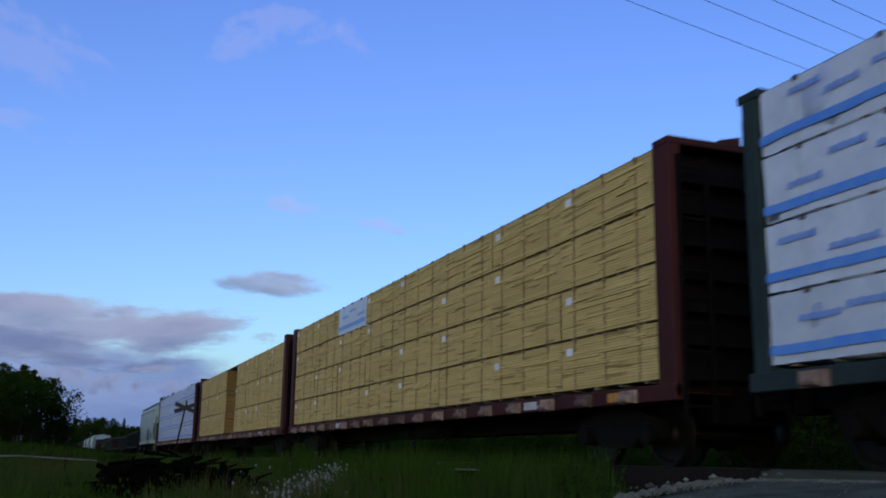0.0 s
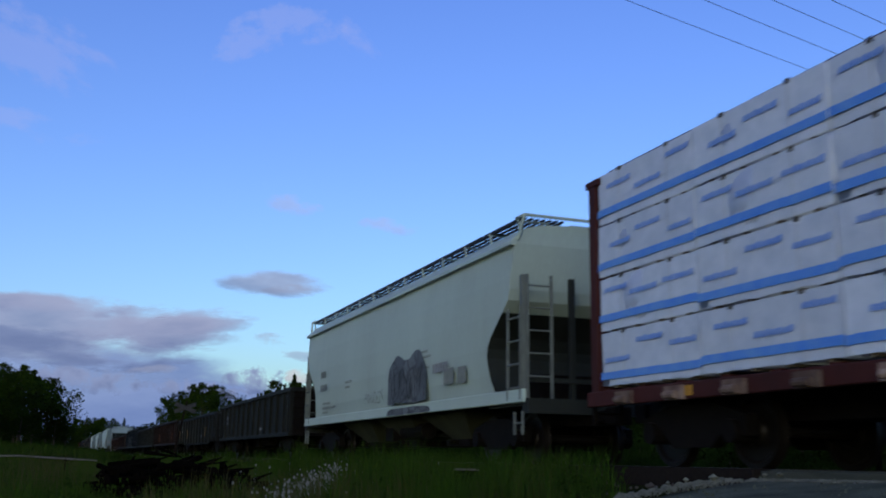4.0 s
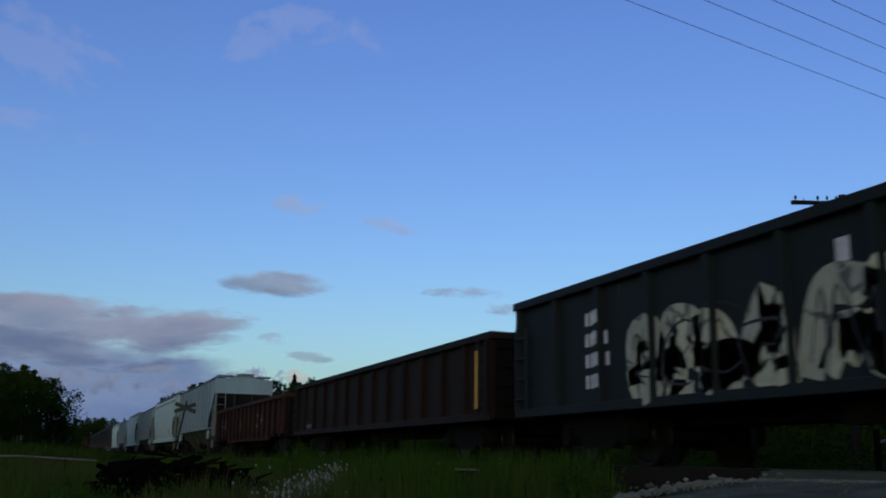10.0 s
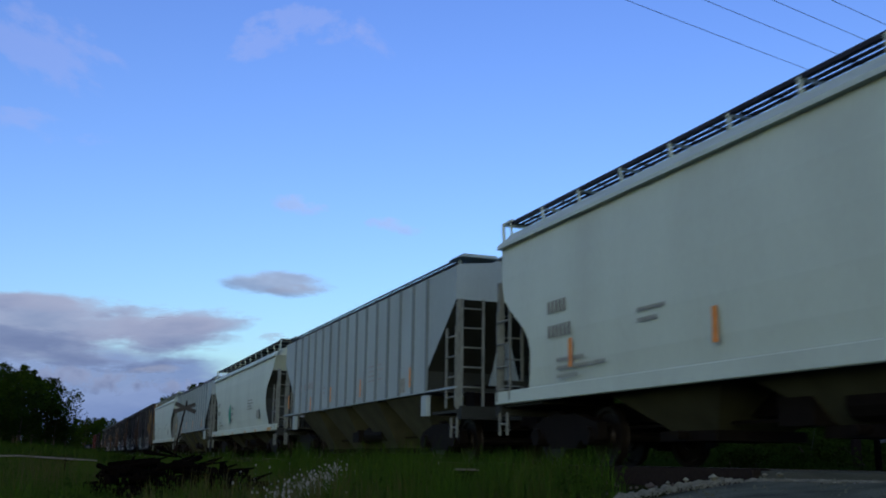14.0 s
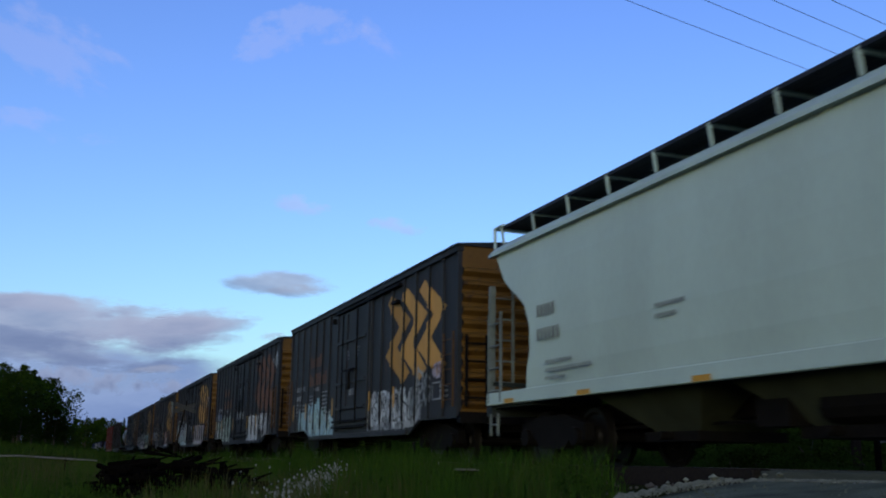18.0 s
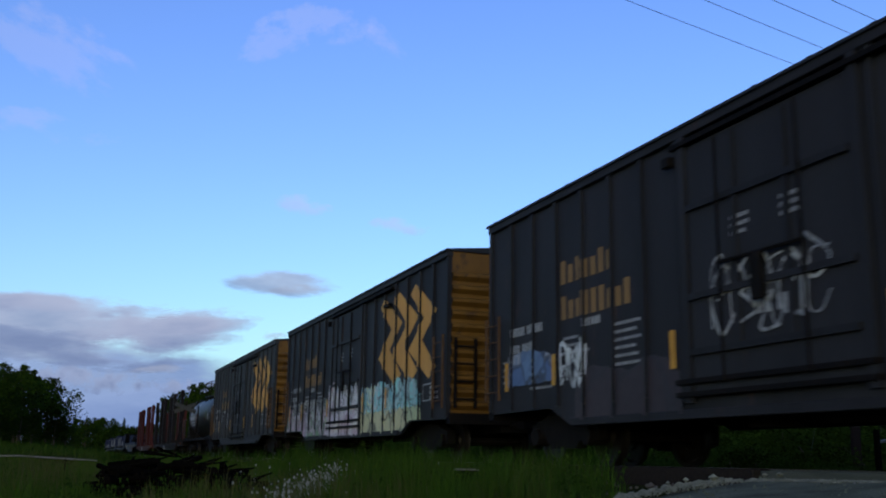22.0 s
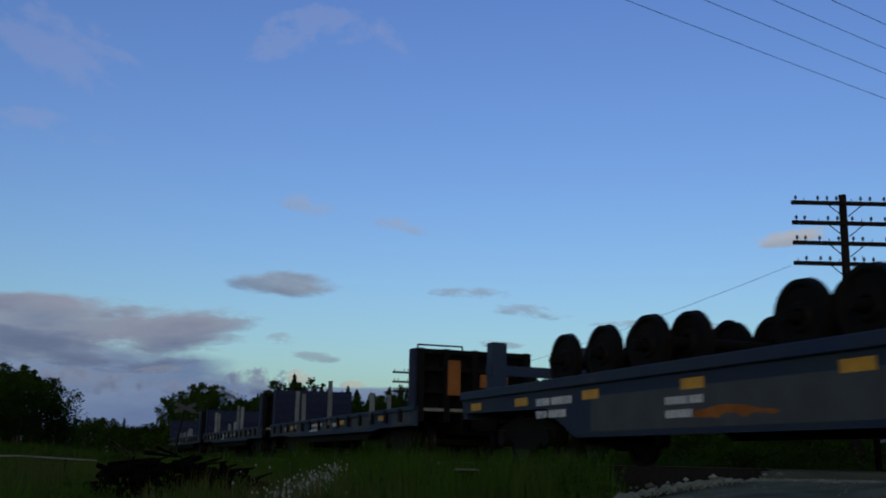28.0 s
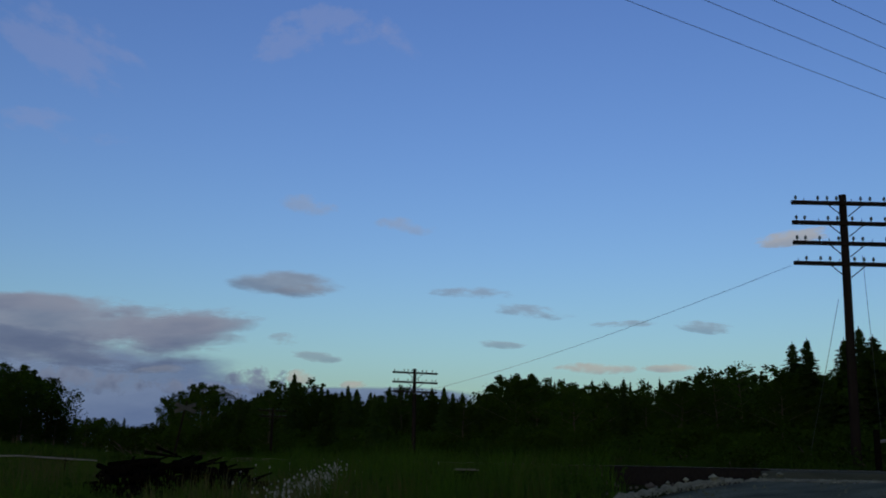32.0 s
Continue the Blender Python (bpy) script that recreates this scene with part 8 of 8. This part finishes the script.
for k, (o, s) in enumerate(zip(others, (293.2, 328.3))):
    TRAIN.append((o, s))
    tagged(o, "white covered hopper with a green oval emblem" if k == 0 else "clean white covered hopper with yellow sill strips")
    hopper_marks(o, 3 + k, -1.565, M["dark_mark"], False)
    flat_sheet("reflector", M["reflector"], o, [rect(-7.4, -6.6, 1.06, 1.16)] + [rect(y - 0.2, y + 0.2, 1.06, 1.14) for y in (-4.2, -1.8, 1.5, 4.5, 7.2)], x=-1.512)
    if k == 0:
        flat_sheet("emblem", M["green_mark"], o, [[(2.0 + 0.5 * max(0.0, math.sin(q)) * 1.0, 1.98 - 0.45 * math.cos(q)), (2.0, 1.98 - 0.45 * math.cos(q)), (2.0, 1.98 - 0.45 * math.cos(q + 0.3)), (2.0 + 0.5 * max(0.0, math.sin(q + 0.3)), 1.98 - 0.45 * math.cos(q + 0.3))] for q in [0.3 * j for j in range(10)]], x=-1.575)
        flat_sheet("stencil", M["grey_mark"], o, words([[0.45], [0.55], [0.4]], 1.7, 2.15, 0.16, 0.3, 1.7), x=-1.575)
grey = ribbed_hopper("pale grey ribbed covered hopper with cut-away ends")
run(grey, 230.0, 246.8)
greys = [copy_thing(grey, pose(TRACK, s, 0)) for s in (275.3, 310.7)]
hopper_marks(grey, 11, -1.525)
for k, (o, s) in enumerate(zip(greys, (275.3, 310.7))):
    TRAIN.append((o, s))
    hopper_marks(o, 12 + k, -1.525)

# boxcars
first = boxcar()
run(first, 337.9, 353.6)
BOX_AT = [345.75, 363.5, 381.45, 399.45, 417.35, 435.3]
boxes = [first] + [copy_thing(first, pose(TRACK, s, 0)) for s in BOX_AT[1:]]
DARK, WHITE_L = "spray_dark", "spray_white"
SPRAYS = [   # (field or line, paint, from, to, low, high, roughness or brush width)
    [("field", "spray_grey", -5.6, -1.65, 0.72, 1.85, 0.6), ("line", WHITE_L, -4.6, -1.75, 0.85, 1.7, 0.15), ("line", DARK, -5.4, -1.7, 0.8, 1.72, 0.035), ("line", "spray_grey", -6.2, -5.3, 1.1, 2.0, 0.08),
     ("line", "spray_lilac", -7.0, -6.35, 1.75, 2.1, 0.07), ("field", "spray_ice", 1.9, 6.4, 0.68, 2.1, 0.7), ("line", "spray_mint", 2.3, 5.0, 0.8, 1.5, 0.06)],
    [("field", "spray_white", -3.9, -1.5, 0.66, 1.95, 0.3), ("line", "spray_grey", -3.8, -1.6, 0.8, 1.7, 0.05), ("line", WHITE_L, -4.9, -4.3, 1.0, 1.8, 0.12), ("field", "spray_grey", -6.2, -4.9, 0.8, 1.95, 0.55),
     ("line", WHITE_L, -6.1, -5.0, 1.0, 1.7, 0.08), ("line", WHITE_L, -7.35, -6.9, 3.35, 3.95, 0.07), ("line", "spray_mint", 2.9, 7.2, 0.72, 1.85, 0.13), ("line", "spray_mint", 2.9, 7.2, 0.7, 1.5, 0.1), ("field", "spray_blue", 5.6, 7.0, 1.75, 2.2, 0.4), ("line", "spray_grey", -0.9, 1.0, 1.6, 2.0, 0.035)],
    [("field", "spray_pink", -6.0, -1.5, 0.68, 2.0, 0.55), ("line", "spray_mint", -5.9, -1.8, 0.8, 1.7, 0.13), ("line", "spray_lilac", -5.6, -1.6, 0.75, 1.8, 0.11), ("line", DARK, -5.9, -1.6, 0.78, 1.7, 0.035),
     ("line", "spray_grey", -7.2, -6.5, 1.2, 2.1, 0.06), ("line", "spray_lilac", -7.1, -6.75, 2.55, 3.4, 0.06), ("field", "spray_ice", 1.9, 7.2, 0.66, 2.25, 0.6), ("line", WHITE_L, 2.0, 7.0, 0.8, 1.9, 0.12), ("line", "spray_grey", -0.9, 0.2, 1.45, 1.9, 0.035)],
    [("field", "spray_white", -4.25, -2.1, 0.7, 1.95, 0.3), ("line", "spray_red", -4.3, -2.1, 1.15, 1.9, 0.12), ("line", "spray_red", -4.2, -2.3, 0.75, 1.2, 0.04), ("field", "spray_lilac", -6.95, -6.2, 1.72, 2.2, 0.4), ("line", "spray_ice", -6.75, -5.9, 2.85, 3.85, 0.11), ("line", "spray_mint", -6.7, -6.0, 2.9, 3.7, 0.06),
     ("field", "spray_plum", 1.7, 4.6, 0.64, 1.5, 0.2), ("field", "spray_blue", 5.3, 7.2, 1.3, 2.0, 0.25), ("line", WHITE_L, 4.3, 5.1, 1.2, 1.9, 0.08), ("line", "spray_grey", -1.0, 1.0, 1.5, 2.5, 0.05)],
    [("field", "spray_cream", -6.2, -1.6, 0.64, 1.45, 0.2), ("field", "spray_aqua", -6.15, -1.6, 1.2, 2.05, 0.6), ("line", "spray_ice", -6.0, -1.7, 1.15, 1.9, 0.08), ("field", "spray_lilac", -1.4, 1.9, 0.64, 2.35, 0.6), ("line", WHITE_L, -1.3, 1.7, 1.2, 2.1, 0.1),
     ("field", "spray_green", 1.9, 7.6, 0.64, 1.75, 0.5), ("line", "spray_lilac", 2.0, 7.4, 0.75, 1.6, 0.1), ("line", "spray_grey", 2.2, 6.6, 1.45, 1.85, 0.05)],
    [],
]
BOX_LABELS = ["dark boxcar with pale ice-blue spray paint", "dark boxcar with mint and white spray letters", "dark boxcar with pink and large pale blue spray",
              "dark boxcar with plum patches and small blue spray", "dark boxcar with aqua, lilac and green spray", "clean dark boxcar with orange zigzag bands"]
# the spray of the last two cars sits on the one that passes before, in train order
for k, car in enumerate(boxes):
    if k:
        TRAIN.append((car, BOX_AT[k]))
    tagged(car, BOX_LABELS[k])
    if k in (1, 2, 3, 4):                             # four of the cars wear a darker, grimier coat
        for ch in car.children_recursive:
            if ch.type == "MESH" and ch.data.materials and ch.data.materials[0] == M["box_blue"]:
                ch.material_slots[0].link = "OBJECT"
                ch.material_slots[0].material = M["box_dark"]
    finish_boxcar(car, 50 + k, SPRAYS[k], "chevron_faded" if k == 1 else "chevron")

run(tank_car(), 445.0, 455.1)
run(log_car(10.4, [457.9 - 467.7 + d for d in (1.4, 5.8, 8.5, 12.6, 15.0, 19.3)], M["log_black"], "black empty log flatcar with tall stakes"), 457.3, 478.1)
run(log_car(8.95, [d - 488.85 for d in (481.5, 484.9, 486.8, 491.55, 493.5, 496.8)], M["log_red"], "dark red empty log flatcar with tall stakes"), 479.9, 497.8)
run(wheel_flat(), 498.6, 515.2)
spare = GEAR["wheelset"].copy()
spare.materials[0] = M["dark_wheel"]
for k, s in enumerate((500.5, 501.1, 501.7, 502.3, 502.9, 503.5, 504.1, 504.6, 505.15, 505.65, 506.2, 508.95, 509.55, 510.2, 510.85, 511.5, 512.15, 512.8)):
    w = thing("spare_wheelset", "rusty spare wheelset lying across a blue flatcar", "wheelset", "wheelsets on the flatcar")
    part("wheelset", spare, None, w)
    m = pose(TRACK + (0.27 if k % 2 else -0.06), s, 1.302 + WHEEL_R, (k * 37) % 80, 0, (k * 7) % 5 - 2)
    w.matrix_basis = m
    PACKS.append((w, m))
rs = random.Random(8)


def stakes_at(centre, marks):
    return [(side, s - centre, h, lean) for side, s, h, lean in marks]


run(bulkhead_flat(8.15, stakes_at(526.2, [(-1, 525.6, 1.3, 0.02), (-1, 530.0, 1.25, -0.03), (-1, 529.0, 1.1, 0.04), (1, 529.2, 1.2, 0.0), (1, 526.0, 1.25, 0.1), (-1, 521.3, 0.7, 0.05), (1, 522.0, 0.6, 0.1)]), M["flat_blue"], "faded blue bulkhead flatcar with grey stakes"), 518.1, 534.4)
run(bulkhead_flat(8.15, stakes_at(544.7, [(-1, 541.9, 1.3, 0.02), (-1, 540.9, 1.2, -0.05), (-1, 548.6, 1.25, 0.02), (-1, 547.6, 1.15, 0.0), (-1, 544.2, 0.55, 0.05), (-1, 542.6, 0.6, 0.1), (1, 546.0, 0.9, 0.05)]), M["flat_blue"], "patched blue bulkhead flatcar with short stakes"), 536.6, 552.8)
run(bulkhead_flat(8.15, stakes_at(563.2, [(-1, 559.3, 0.7, 0.06), (-1, 558.4, 0.65, 0.1), (-1, 560.05, 0.55, -0.02), (-1, 561.6, 0.5, 0.05), (-1, 562.35, 0.5, 0.0), (-1, 564.0, 0.5, -0.04), (1, 557.5, 0.8, 0.05)]), M["flat_blue"], "blue bulkhead flatcar closing the train"), 555.1, 571.3)


def motions():
    times = (0, 8, 16, 24, 32)
    for car, s in TRAIN:
        walk(car, [(t, pose(TRACK, s - SPEED * t, 0)) for t in times])
        # the wheels turn while the car is close by
        for truck in car.children:
            if not truck.name.startswith("truck"):
                continue
            for w in truck.children:
                if not w.name.startswith("wheelset"):
                    continue
                here = s + truck.location.y + w.location.y
                first = max(0, math.ceil((here - 34) / SPEED * FPS))
                last = min(32 * FPS, math.floor((here + 1) / SPEED * FPS))
                at = Matrix.Translation(w.location)
                rows = [(0, at)] if first > 0 or last <= first else []
                for f in range(first, last + 1):
                    rows.append((f / FPS, at @ Matrix.Rotation((f - first) / FPS * SPEED / WHEEL_R, 4, "X")))
                if rows[-1][0] < 32:
                    rows.append((32, rows[-1][1]))
                walk(w, rows)
    for thing_on, m in PACKS:
        walk(thing_on, [(t, Matrix.Translation((0, -SPEED * t, 0)) @ m) for t in times])
    for cloud, m, drift in CLOUDS:
        walk(cloud, [(0, m), (16, Matrix.Translation(drift * 0.5) @ m), (32, Matrix.Translation(drift) @ m)])


motions()
